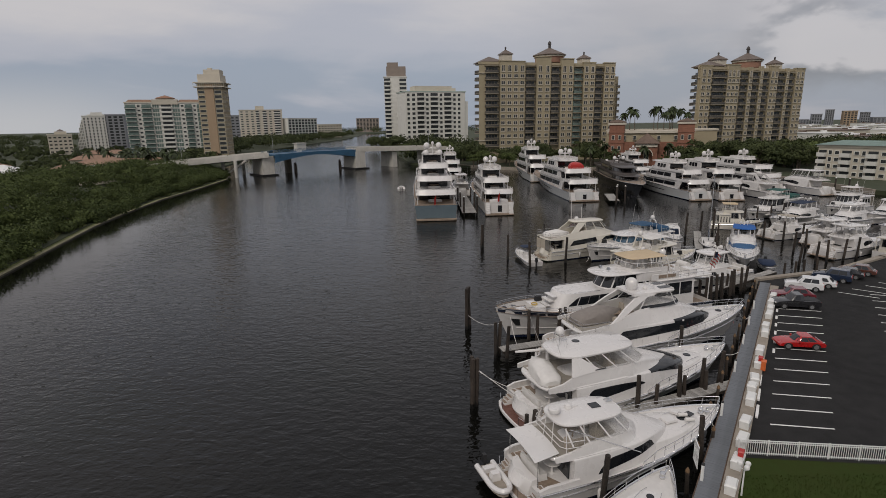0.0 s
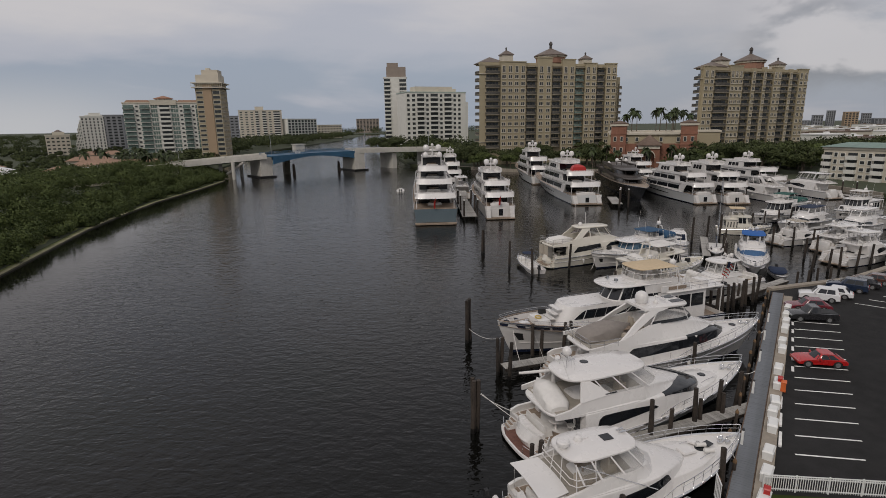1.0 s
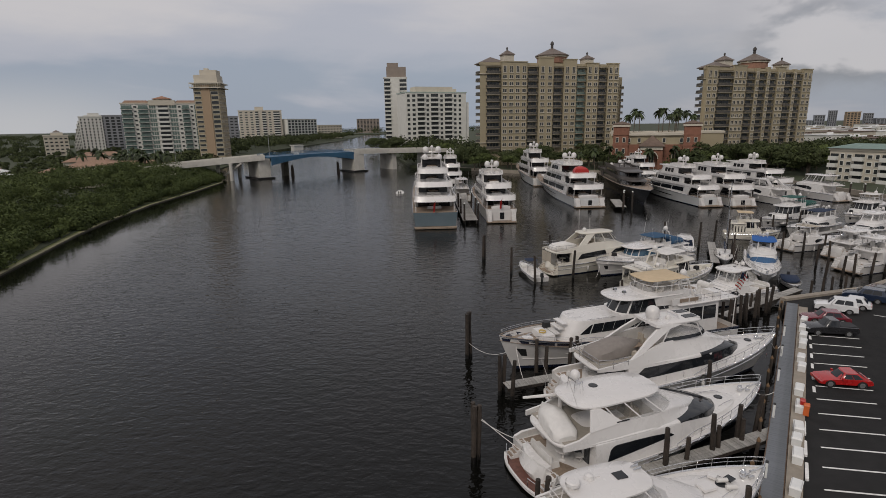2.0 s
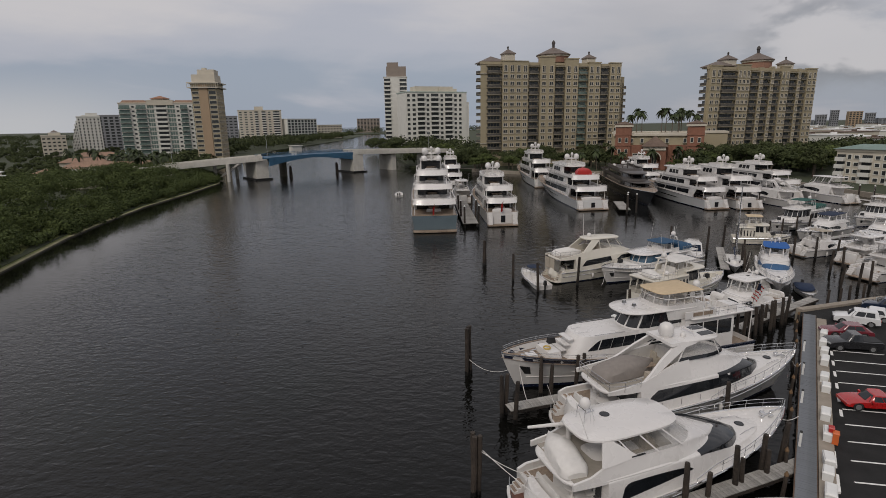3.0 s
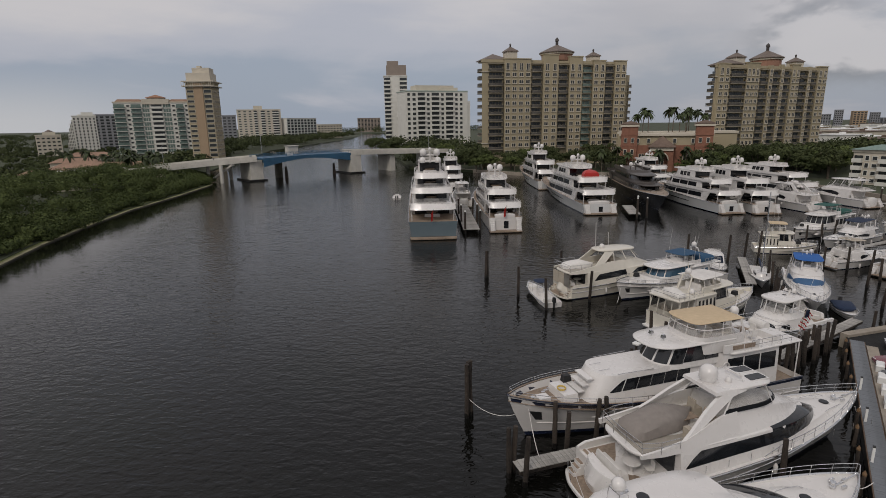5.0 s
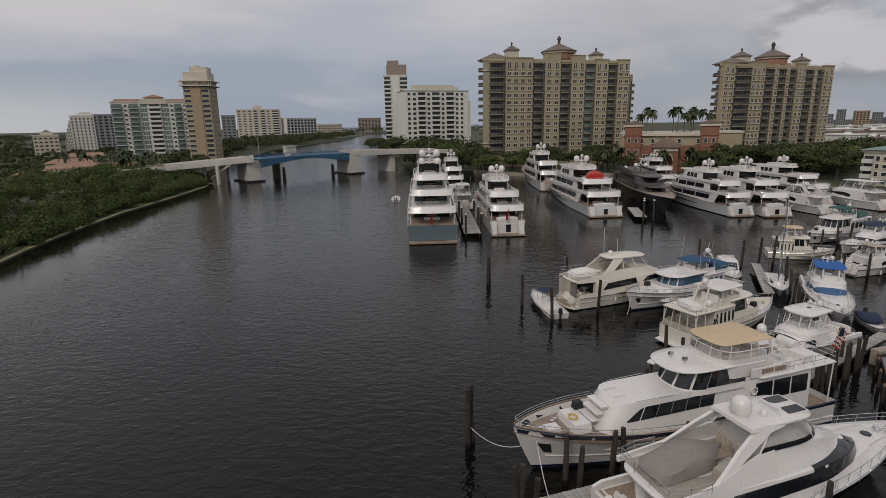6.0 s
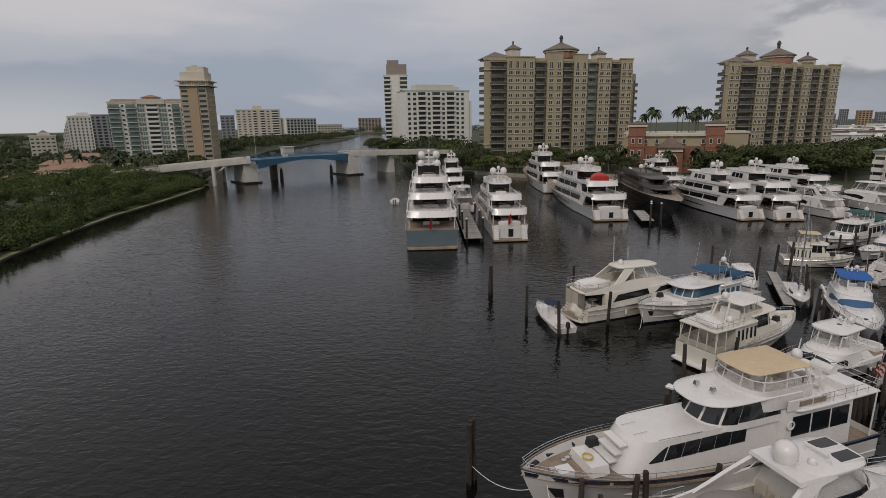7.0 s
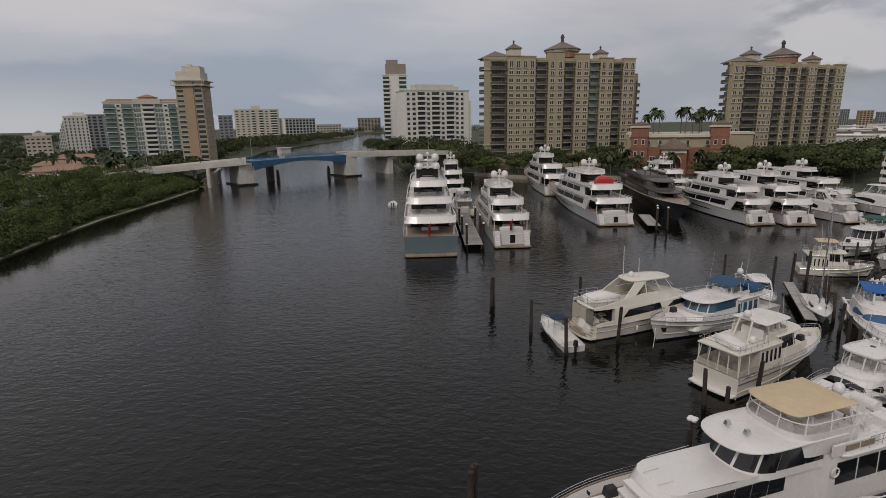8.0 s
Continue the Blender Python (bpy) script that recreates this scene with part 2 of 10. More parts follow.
PILE_WET = mat("wet_pile_foot", (0.012, 0.011, 0.010), 0.35, vary=0.4, scale=8, bump=0.6, bump_scale=18)
DOCK = mat("grey_dock_board", (0.36, 0.345, 0.32), 0.85, vary=0.22, scale=5, bump=0.4, bump_scale=30, island=0.5)
WALK = mat("blue_grey_walk_board", (0.165, 0.178, 0.195), 0.85, vary=0.14, scale=1.2, bump=0.35, bump_scale=30, island=0.16, stain=0.25)
TIMBER = mat("brown_treated_timber", (0.15, 0.095, 0.06), 0.85, vary=0.3, scale=5, bump=0.4, bump_scale=25, island=0.4)
DRUM = mat("terracotta_drum", (0.30, 0.165, 0.115), 0.9, vary=0.1, scale=0.5)
SEAWALL = mat("stained_seawall", (0.27, 0.25, 0.15), 0.9, vary=0.25, scale=1.0, stain=0.4)
CONCRETE = mat("sandy_concrete", (0.31, 0.27, 0.22), 0.9, vary=0.15, scale=2.0, bump=0.3, bump_scale=40, stain=0.3)
BRIDGE_CONC = mat("bridge_concrete", (0.53, 0.51, 0.46), 0.85, vary=0.12, scale=0.5, bump=0.2, bump_scale=8, stain=0.35)
BRIDGE_BLUE = mat("blue_bridge_steel", (0.030, 0.105, 0.190), 0.5, vary=0.18, scale=0.8, stain=0.2)
ASPHALT = mat("dark_asphalt", (0.022, 0.0215, 0.0215), 0.92, spec=0.25, vary=0.22, scale=0.8, bump=0.4, bump_scale=60, stain=0.25)
LINE_PAINT = mat("white_line_paint", (0.78, 0.77, 0.75), 0.8, vary=0.12, scale=6, stain=0.3)
LAWN_SOIL = mat("mown_lawn", (0.026, 0.043, 0.009), 0.95, vary=0.35, scale=1.5, bump=0.8, bump_scale=40, alt=(0.034, 0.044, 0.011), spec=0.1)
WHITE_PAINT = mat("white_paint", (0.72, 0.72, 0.70), 0.5, vary=0.06, scale=3, stain=0.12)
RED_PAINT = mat("red_paint", (0.42, 0.02, 0.015), 0.4, vary=0.12)
ORANGE_PAINT = mat("orange_plastic", (0.60, 0.13, 0.03), 0.5, vary=0.1)
RUST = mat("rusty_pile_cap", (0.20, 0.12, 0.06), 0.8, vary=0.3, scale=9)
SOIL = mat("bank_soil", (0.040, 0.045, 0.022), 0.95, vary=0.35, scale=0.4, bump=0.6, bump_scale=3, alt=(0.028, 0.04, 0.015))
LEAF = mat("mangrove_leaf", (0.080, 0.100, 0.033), 0.75, vary=0.3, scale=0.16, alt=(0.034, 0.048, 0.018), island=0.55, spec=0.12)
LEAF_DARK = mat("broadleaf_leaf", (0.062, 0.074, 0.030), 0.75, vary=0.3, scale=0.12, alt=(0.030, 0.040, 0.018), island=0.6, spec=0.12)
PALM = mat("palm_frond", (0.045, 0.062, 0.022), 0.6, vary=0.3, scale=0.8, island=0.8, spec=0.3)
GRASS = mat("bank_grass", (0.110, 0.122, 0.032), 0.9, vary=0.35, scale=0.8, island=0.7)
BARK = mat("grey_bark", (0.13, 0.105, 0.08), 0.9, vary=0.3, scale=6, bump=0.5, bump_scale=20)
STUCCO_TAN = mat("tan_stucco", (0.355, 0.305, 0.205), 0.9, vary=0.07, scale=0.25, bump=0.1, bump_scale=6, stain=0.12)
STUCCO_TAUPE = mat("taupe_stucco", (0.27, 0.225, 0.19), 0.9, vary=0.07, scale=0.25, stain=0.12)
STUCCO_CREAM = mat("cream_stucco", (0.53, 0.485, 0.40), 0.9, vary=0.06, scale=0.25, stain=0.1)
STUCCO_WHITE = mat("white_stucco", (0.63, 0.62, 0.57), 0.9, vary=0.05, scale=0.25, stain=0.12)
STUCCO_BROWN = mat("brown_stucco_panel", (0.36, 0.265, 0.175), 0.9, vary=0.06, scale=0.25, stain=0.1)
STUCCO_GREEN = mat("sea_green_stucco", (0.38, 0.45, 0.40), 0.9, vary=0.08, scale=0.25)
BRICK_RED = mat("terracotta_brick", (0.25, 0.115, 0.075), 0.9, vary=0.14, scale=0.6, bump=0.3, bump_scale=10, stain=0.2)
ROOF_TAUPE = mat("taupe_metal_roof", (0.15, 0.118, 0.098), 0.6, vary=0.1, scale=0.6)
ROOF_TILE = mat("clay_roof_tile", (0.30, 0.19, 0.13), 0.85, vary=0.2, scale=1.2, bump=0.4, bump_scale=8)
ROOF_GREEN = mat("green_metal_roof", (0.16, 0.235, 0.20), 0.5, vary=0.1, scale=0.8)
ROOF_ORANGE = mat("orange_roof_band", (0.30, 0.155, 0.095), 0.85, vary=0.1, scale=0.5)
PANE = glass_mat("far_window_pane", (0.045, 0.05, 0.05), 0.2, spec=0.42)
ROOF_BROWN = mat("brown_tile_roof", (0.15, 0.105, 0.08), 0.85, vary=0.2, scale=1.0, bump=0.4, bump_scale=8)
WALL_FACE = mat("wet_seawall_face", (0.10, 0.092, 0.062), 0.7, vary=0.35, scale=1.2, stain=0.3)
PANE_GREEN = glass_mat("green_balcony_glass", (0.15, 0.205, 0.18), 0.25, spec=0.4)
BALC_RAIL = mat("dark_balcony_railing", (0.085, 0.078, 0.068), 0.6, vary=0.15, scale=0.6)
SLAB_GREY = mat("weathered_balcony_slab", (0.30, 0.265, 0.20), 0.9, vary=0.12, scale=0.4, stain=0.3)
# grey-blue base colour with the skyline's distance haze mixed in
HAZE_BLUE = mat("haze_toned_tower", (0.23, 0.235, 0.25), 0.6, vary=0.1, scale=0.1)
TYRE = mat("tyre_rubber", (0.02, 0.02, 0.02), 0.8, vary=0.2)
ALLOY = mat("wheel_alloy", (0.5, 0.5, 0.5), 0.35, metal=0.8, vary=0.1)


def car_paint(name, c):
    return mat(name, c, 0.25, vary=0.05, scale=2, coat=0.7)


# ---------------------------------------------------------------- mesh helpers


def part(name, bm, material, parent=None, label="", smooth=False):
    """Links a bmesh as one mesh object, under a thing or a part if one is given."""
    me = bpy.data.meshes.new(name)
    bmesh.ops.recalc_face_normals(bm, faces=bm.faces)
    bm.to_mesh(me)
    bm.free()
    if isinstance(material, (list, tuple)):
        for m in material:
            me.materials.append(m)
    else:
        me.materials.append(material)
    if smooth:
        for p in me.polygons:
            p.use_smooth = True
        me.set_sharp_from_angle(angle=radians(38))
    ob = new(name, me)
    if parent is not None:
        ob.parent = parent
    if label:
        ob["label"] = label
    return ob


def thing(name, label, category, m=None, group="", kind=""):
    ob = new(name)
    ob.empty_display_size = 0.2
    if m is not None:
        ob.matrix_world = m
    return tagged(ob, label, category, group, kind)


def B():
    return bmesh.new()


def box(bm, c, s, rz=0.0, taper=1.0, mi=0):
    """A box of size s about the centre c, turned by rz degrees, its top narrowed by taper."""
    co, si = math.cos(radians(rz)), math.sin(radians(rz))
    vs = []
    for k in (-1, 1):
        t = taper if k > 0 else 1.0
        for i, j in ((-1, -1), (1, -1), (1, 1), (-1, 1)):
            x, y = i * s[0] / 2 * t, j * s[1] / 2 * t
            vs.append(bm.verts.new((c[0] + x * co - y * si, c[1] + x * si + y * co, c[2] + k * s[2] / 2)))
    for f in ((3, 2, 1, 0), (4, 5, 6, 7), (0, 1, 5, 4), (1, 2, 6, 5), (2, 3, 7, 6), (3, 0, 4, 7)):
        bm.faces.new([vs[i] for i in f]).material_index = mi
    return bm


def cyl(bm, a, b, r0, r1=None, n=10, mi=0):
    """A capped round bar from a to b."""
    a, b = Vector(a), Vector(b)
    r1 = r0 if r1 is None else r1
    d = (b - a).normalized()
    u = d.orthogonal().normalized()
    v = d.cross(u)
    rings = []
    for p, r in ((a, r0), (b, r1)):
        rings.append([bm.verts.new(p + u * (r * math.cos(2 * math.pi * k / n)) + v * (r * math.sin(2 * math.pi * k / n))) for k in range(n)])
    for k in range(n):
        bm.faces.new((rings[0][k], rings[0][(k + 1) % n], rings[1][(k + 1) % n], rings[1][k])).material_index = mi
    bm.faces.new(rings[0][::-1]).material_index = mi
    bm.faces.new(rings[1]).material_index = mi
    return bm


def tube(bm, pts, r, n=5):
    """A round rail through pts."""
    pts = [Vector(p) for p in pts]
    rings = []
    for i, p in enumerate(pts):
        d = (pts[min(i + 1, len(pts) - 1)] - pts[max(i - 1, 0)]).normalized()
        u = d.cross(Vector((0, 0, 1)))
        u = u.normalized() if u.length > 1e-3 else Vector((1, 0, 0))
        v = u.cross(d)
        rings.append([bm.verts.new(p + u * (r * math.cos(2 * math.pi * k / n)) + v * (r * math.sin(2 * math.pi * k / n))) for k in range(n)])
    for a, b in zip(rings, rings[1:]):
        for k in range(n):
            bm.faces.new((a[k], a[(k + 1) % n], b[(k + 1) % n], b[k]))
    bm.faces.new(rings[0][::-1])
    bm.faces.new(rings[-1])
    return bm


def lathe(bm, c, prof, n=14, mi=0, sx=1.0, sy=1.0):
    """A turned body about the upright axis through c: prof is rows of radius, height."""
    rings = []
    for r, z in prof:
        rings.append([bm.verts.new((c[0] + sx * r * math.cos(2 * math.pi * k / n), c[1] + sy * r * math.sin(2 * math.pi * k / n), c[2] + z)) for k in range(n)])
    for a, b in zip(rings, rings[1:]):
        for k in range(n):
            bm.faces.new((a[k], a[(k + 1) % n], b[(k + 1) % n], b[k])).material_index = mi
    bm.faces.new(rings[0][::-1]).material_index = mi
    bm.faces.new(rings[-1]).material_index = mi
    return bm


def dome(bm, c, r, h=None, n=14):
    """A radome: short drum with a rounded cap."""
    h = h or r
    return lathe(bm, c, [(r * 0.8, 0), (r, h * 0.25), (r, h * 0.75), (r * 0.92, h * 1.15), (r * 0.72, h * 1.5), (r * 0.4, h * 1.72), (0.02, h * 1.8)], n)


def prism(bm, poly, z0, z1, mi=0):
    lo = [bm.verts.new((x, y, z0)) for x, y in poly]
    hi = [bm.verts.new((x, y, z1)) for x, y in poly]
    n = len(poly)
    for k in range(n):
        bm.faces.new((lo[k], lo[(k + 1) % n], hi[(k + 1) % n], hi[k])).material_index = mi
    bm.faces.new(lo[::-1]).material_index = mi
    bm.faces.new(hi).material_index = mi
    return bm


def along(a, b, z=0.0):
    """A frame at a whose x axis runs to b in plan."""
    return pose(a[0], a[1], z, 0, 0, math.degrees(math.atan2(b[1] - a[1], b[0] - a[0])))


# ---------------------------------------------------------------- setting: water, land, quays, bridge
bm = B()
q = [bm.verts.new(p) for p in ((-3000, -400, 0), (3000, -400, 0), (3000, 4500, 0), (-3000, 4500, 0))]
bm.faces.new(q)
water = tagged(part("water", bm, WATER), "dark rippled river water under a grey sky", "water", kind="structure")

# the left bank: a seawall line with a grass verge, and land behind to the horizon
BANK = [(-57, 30), (-65.5, 72), (-72, 94), (-78.5, 116), (-82.5, 135), (-86.5, 160), (-88, 190), (-91, 222), (-98, 238), (-112, 250)]


def land(name, label, poly, z, m, skirt=1.2):
    bm = B()
    prism(bm, poly, z - skirt - z, z)
    return tagged(part(name, bm, m), label, "ground", kind="structure")


land("ground_west", "flat green land behind the mangrove bank", [(x - 1.2, y) for x, y in BANK] + [(-118, 270), (-140, 400), (-160, 500), (-156, 700), (-152, 770), (-164, 1000), (-180, 1200), (-420, 1200), (-440, 500), (-330, 250), (-260, 30)], 0.46, SOIL)
bm = B()
for (x0, y0), (x1, y1) in zip(BANK, BANK[1:]):
    n = Vector((y1 - y0, -(x1 - x0), 0)).normalized()
    v = []
    for x, y in ((x0, y0), (x1, y1)):
        v.append([bm.verts.new((x - n.x * d, y - n.y * d, z)) for d, z in ((0, -0.4), (0, 0.26), (0.75, 0.32), (0.8, 0.1))])
    for k in range(3):
        f = bm.faces.new((v[0][k], v[1][k], v[1][k + 1], v[0][k + 1]))
        f.material_index = 1 if k == 0 else 0
tagged(part("seawall_west", bm, [SEAWALL, WALL_FACE]), "low sand-coloured seawall along the mangrove bank", "seawall", kind="structure")

# the far shores of the channel beyond the bridge
land("ground_north", "flat wooded land behind the marina towers", [(-20, 286), (30, 243), (62, 238), (88, 215), (115, 198), (118, 150), (130, 120), (900, 120), (900, 420), (640, 640), (330, 900), (60, 1300), (-60, 1200), (-100, 900), (-60, 500)], 1.2, SOIL, 1.6)
land("east_land", "flat built-up land reaching to the eastern horizon", [(901, 130), (901, 420), (641, 641), (331, 901), (425, 1395), (900, 3400), (2990, 3400), (2990, 130)], 1.0, SOIL)
land("west_land", "flat wooded land reaching to the western horizon", [(-2990, 30), (-262, 30), (-332, 250), (-442, 500), (-422, 1250), (-702, 1705), (-702, 3400), (-2990, 3400)], 0.44, SOIL)
land("far_land", "low wooded land closing off the end of the channel", [(-420, 1252), (-150, 1252), (62, 1304), (330, 1290), (420, 1400), (300, 1700), (-700, 1700)], 1.0, SOIL)
bm = B()
Q = [(-14, 283), (30, 243), (62, 238), (88, 215), (115, 198), (118, 150)]
for a, b in zip(Q, Q[1:]):
    d = math.hypot(b[0] - a[0], b[1] - a[1])
    box(bm, ((a[0] + b[0]) / 2, (a[1] + b[1]) / 2 - 0.4, 0.6), (d + 0.6, 0.8, 1.6), math.degrees(math.atan2(b[1] - a[1], b[0] - a[0])))
tagged(part("quay_wall", bm, CONCRETE), "concrete quay wall behind the large yachts", "quay", kind="structure")


def bridge():
    """A low bascule bridge: concrete approaches, blue steel leaves, four piers and a tender house."""
    y = thing("bridge", "low drawbridge with blue steel span on concrete piers", "bridge")
    line = [(-150, 205, 5.0), (-118, 224, 6.6), (-95, 234, 8.3), (-79.5, 240, 9.3), (-65, 255, 9.7), (-48, 269.5, 9.6), (-33, 279, 9.3), (-14, 290, 8.9), (15, 304, 8.0)]

    def seg(i0, i1, w, zt, zb, m, name, label=""):
        for a, b in zip(line[i0:i1], line[i0 + 1:i1 + 1]):
            bm = B()
            d = Vector((b[0] - a[0], b[1] - a[1], 0)).normalized()
            n = Vector((-d.y, d.x, 0))
            vs = []
            for p in (a, b):
                for o, z in ((-w / 2, zb), (w / 2, zb), (w / 2, zt), (-w / 2, zt)):
                    vs.append(bm.verts.new((p[0] + n.x * o, p[1] + n.y * o, p[2] + z)))
            for f in ((0, 1, 2, 3), (7, 6, 5, 4), (0, 4, 5, 1), (1, 5, 6, 2), (2, 6, 7, 3), (3, 7, 4, 0)):
                bm.faces.new([vs[k] for k in f])
            part(name, bm, m, y, label)
    seg(0, 3, 13, 0, -1.3, BRIDGE_CONC, "approach_deck")
    seg(5, 8, 13, 0, -1.2, BRIDGE_CONC, "approach_deck")
    seg(3, 5, 12.4, -0.15, -0.7, BRIDGE_BLUE, "bascule_leaf", "blue steel leaf")
    # edge girders, rails
    for i0, i1, m, h0, h1, nm in ((3, 5, BRIDGE_BLUE, -3.7, -0.1, "girder"), (0, 3, BRIDGE_CONC, 0, 0.85, "parapet"), (5, 8, BRIDGE_CONC, 0, 0.85, "parapet")):
        for a, b in zip(line[i0:i1], line[i0 + 1:i1 + 1]):
            d = Vector((b[0] - a[0], b[1] - a[1], 0)).normalized()
            n = Vector((-d.y, d.x, 0))
            for o in (-6.1, 6.1):
                bm = B()
                K = 6
                lo, hi = [], []
                for k in range(K + 1):
                    t = k / K
                    p = Vector(a).lerp(Vector(b), t)
                    u = ((i0 == 3) and (t if a == line[3] else 1 - t)) or 0
                    zlo = p.z + h0 + (2.2 * math.sin(math.pi / 2 * u) if nm == "girder" else 0)
                    for s in (-0.2, 0.2):
                        lo.append(bm.verts.new((p.x + n.x * (o + s), p.y + n.y * (o + s), zlo)))
                        hi.append(bm.verts.new((p.x + n.x * (o + s), p.y + n.y * (o + s), p.z + h1)))
                for k in range(K):
                    i = 2 * k
                    for f in ((lo[i], lo[i + 2], hi[i + 2], hi[i]), (lo[i + 1], hi[i + 1], hi[i + 3], lo[i + 3]), (hi[i], hi[i + 2], hi[i + 3], hi[i + 1]), (lo[i], lo[i + 1], lo[i + 3], lo[i + 2])):
                        bm.faces.new(f)
                bm.faces.new((lo[0], hi[0], hi[1], lo[1]))
                bm.faces.new((lo[-2], lo[-1], hi[-1], hi[-2]))
                part(nm, bm, m, y)
    # blue steel railing on the leaves
    for a, b in ((line[3], line[4]), (line[4], line[5])):
        d = Vector((b[0] - a[0], b[1] - a[1], 0)).normalized()
        n = Vector((-d.y, d.x, 0))
        for o in (-6.0, 6.0):
            bm = B()
            p0, p1 = Vector(a) + n * o, Vector(b) + n * o
            for h in (0.35, 0.7, 1.05):
                tube(bm, [p0 + Vector((0, 0, h - .1)), p1 + Vector((0, 0, h - .1))], 0.06, 4)
            for k in range(13):
                p = p0.lerp(p1, k / 12)
                cyl(bm, p, p + Vector((0, 0, 0.95)), 0.05, n=4)
            part("railing", bm, BRIDGE_BLUE, y)
    for (x, yy), (sx, sy), zt in (((-82.0, 240.0), (5.2, 12.5), 8.4), ((-46.5, 270), (5.4, 12.5), 8.4)):
        bm = B()
        box(bm, (x, yy, zt / 2 - 0.5), (sx, sy, zt + 1), 40, 0.97)
        part("pier", bm, BRIDGE_CONC, y, "massive pale concrete pier")
        bm = B()
        box(bm, (x, yy, 0.25), (sx + 2.4, sy + 2.4, 0.9), 40)
        part("fender_wall", bm, PILE_WET, y, "dark timber fender round the pier")
    for x, yy in ((-30.5, 281), (-12, 291)):
        bm = B()
        box(bm, (x, yy, 3.4), (2.6, 11.5, 8.0), 40, 0.97)
        part("pier", bm, BRIDGE_CONC, y, "pale slab pier")
    # timber dolphins beside the navigation span
    for x, yy in ((-69.5, 246.5), (-52.5, 263.0)):
        for k in range(5):
            bm = B()
            cyl(bm, (x + 0.5 * math.cos(k * 1.3), yy + 0.5 * math.sin(k * 1.3), -0.5), (x + 0.25 * math.cos(k * 1.3), yy + 0.25 * math.sin(k * 1.3), 4.2 + 0.2 * k), 0.32, n=7)
            part("dolphin_pile", bm, PILE, y)
    for x, yy in ((-97, 233), (-92, 243), (-90, 229)):
        bm = B()
        cyl(bm, (x, yy, -0.5), (x, yy, 7.3), 0.75, n=10)
        part("column", bm, BRIDGE_CONC, y, smooth=True)
    for x, yy in ((-90.5, 236),):
        bm = B()
        box(bm, (x, yy, 7.2), (2.0, 13, 1.0), 40)
        part("pier_cap", bm, BRIDGE_CONC, y)
    for x, yy in ((-74.0, 250.5),):
        bm = B()
        box(bm, (x, yy, 3.5), (2.2, 3.0, 8.2), 40)
        part("machinery_pier", bm, WALL_FACE, y, "dark stained pier below the leaf")
    bm = B()
    cyl(bm, (-97, 233, 0.4), (-86, 230.5, 7.0), 0.45, n=6)
    part("brace", bm, BRIDGE_CONC, y)
    # tender house by the west leaf
    bm = B()
    box(bm, (-71, 262, 11.1), (4.6, 3.6, 3.4), 40)
    box(bm, (-71, 262, 13.0), (5.4, 4.4, 0.3), 40)
    part("tender_house", bm, BRIDGE_CONC, y)
    bm = B()
    box(bm, (-67.5, 247.3, 10.0), (2.6, 0.15, 1.0), 45)
    part("sign_board", bm, WHITE_PAINT, y, "blank white sign board")
    return y


bridge()


def street_lamp(x, yy, z0, h, rz):
    y = thing("street_lamp", "tall grey metal street lamp on the bridge deck", "street lamp", pose(x, yy, z0, 0, 0, rz), "bridge lamps")
    bm = B()
    cyl(bm, (0, 0, 0), (0, 0, h), 0.13, 0.07, 8)
    part("pole", bm, CHROME, y, smooth=True)
    bm = B()
    tube(bm, [(0, 0, h - 0.2), (0.8, 0, h + 0.15), (1.8, 0, h + 0.25)], 0.05)
    part("arm", bm, CHROME, y)
    bm = B()
    box(bm, (2.1, 0, h + 0.22), (0.8, 0.3, 0.14), 0, 0.7)
    part("lamp_head", bm, CHROME, y)


for x, yy, z0, h, rz in ((-77, 240, 9.4, 9, -50), (-41, 274, 9.4, 11, 130), (-112, 228, 7, 8, -50), (-10, 292, 8.8, 9, 130)):
    street_lamp(x, yy, z0, h, rz)


# ---------------------------------------------------------------- buildings


def ring_mesh(w, h, t, y0, y1, m, name):
    """One closed rectangular frame, t wide, from y0 to y1 deep."""
    bm = B()
    R = []
    for yy, q in ((y0, 0), (y0, t), (y1, t), (y1, 0)):
        R.append([bm.verts.new((sx * (w / 2 - q), yy, sz * (h / 2 - q))) for sx, sz in ((-1, -1), (1, -1), (1, 1), (-1, 1))])
    for a, b in zip(R, R[1:] + R[:1]):
        for i in range(4):
            j = (i + 1) % 4
            bm.faces.new((a[i], a[j], b[j], b[i]))
    bmesh.ops.recalc_face_normals(bm, faces=bm.faces)
    me = bpy.data.meshes.new(name)
    bm.to_mesh(me)
    bm.free()
    me.materials.append(m)
    return me


def window_mesh(w, h, frame_m, pane_m, name="window", bars=1):
    """The meshes of a framed window, proud of the wall by a few centimetres: frame and panes; local x along the wall, -y outward.
    bars: how many panes stand side by side between mullions."""
    bm = B()
    t = 0.15
    for k in range(bars):
        pw = (w - 2 * t) / bars
        box(bm, (-w / 2 + t + pw * (k + 0.5), 0.0, 0), (pw - (0.14 if bars > 1 else 0.0), 0.06, h - 2 * t))
    pane = bpy.data.meshes.new("pane")
    bm.to_mesh(pane)
    bm.free()
    pane.materials.append(pane_m)
    me = ring_mesh(w, h, t + 0.01, -0.17, 0.05, frame_m, name)
    if bars > 1:
        bm = B()
        bm.from_mesh(me)
        for k in range(1, bars):
            box(bm, (-w / 2 + t + (w - 2 * t) / bars * k, -0.05, 0), (0.15, 0.16, h - 2 * t))
        box(bm, (0, -0.16, -h / 2 - 0.06), (w + 0.35, 0.34, 0.2))
        bm.to_mesh(me)
        bm.free()
    return me, pane


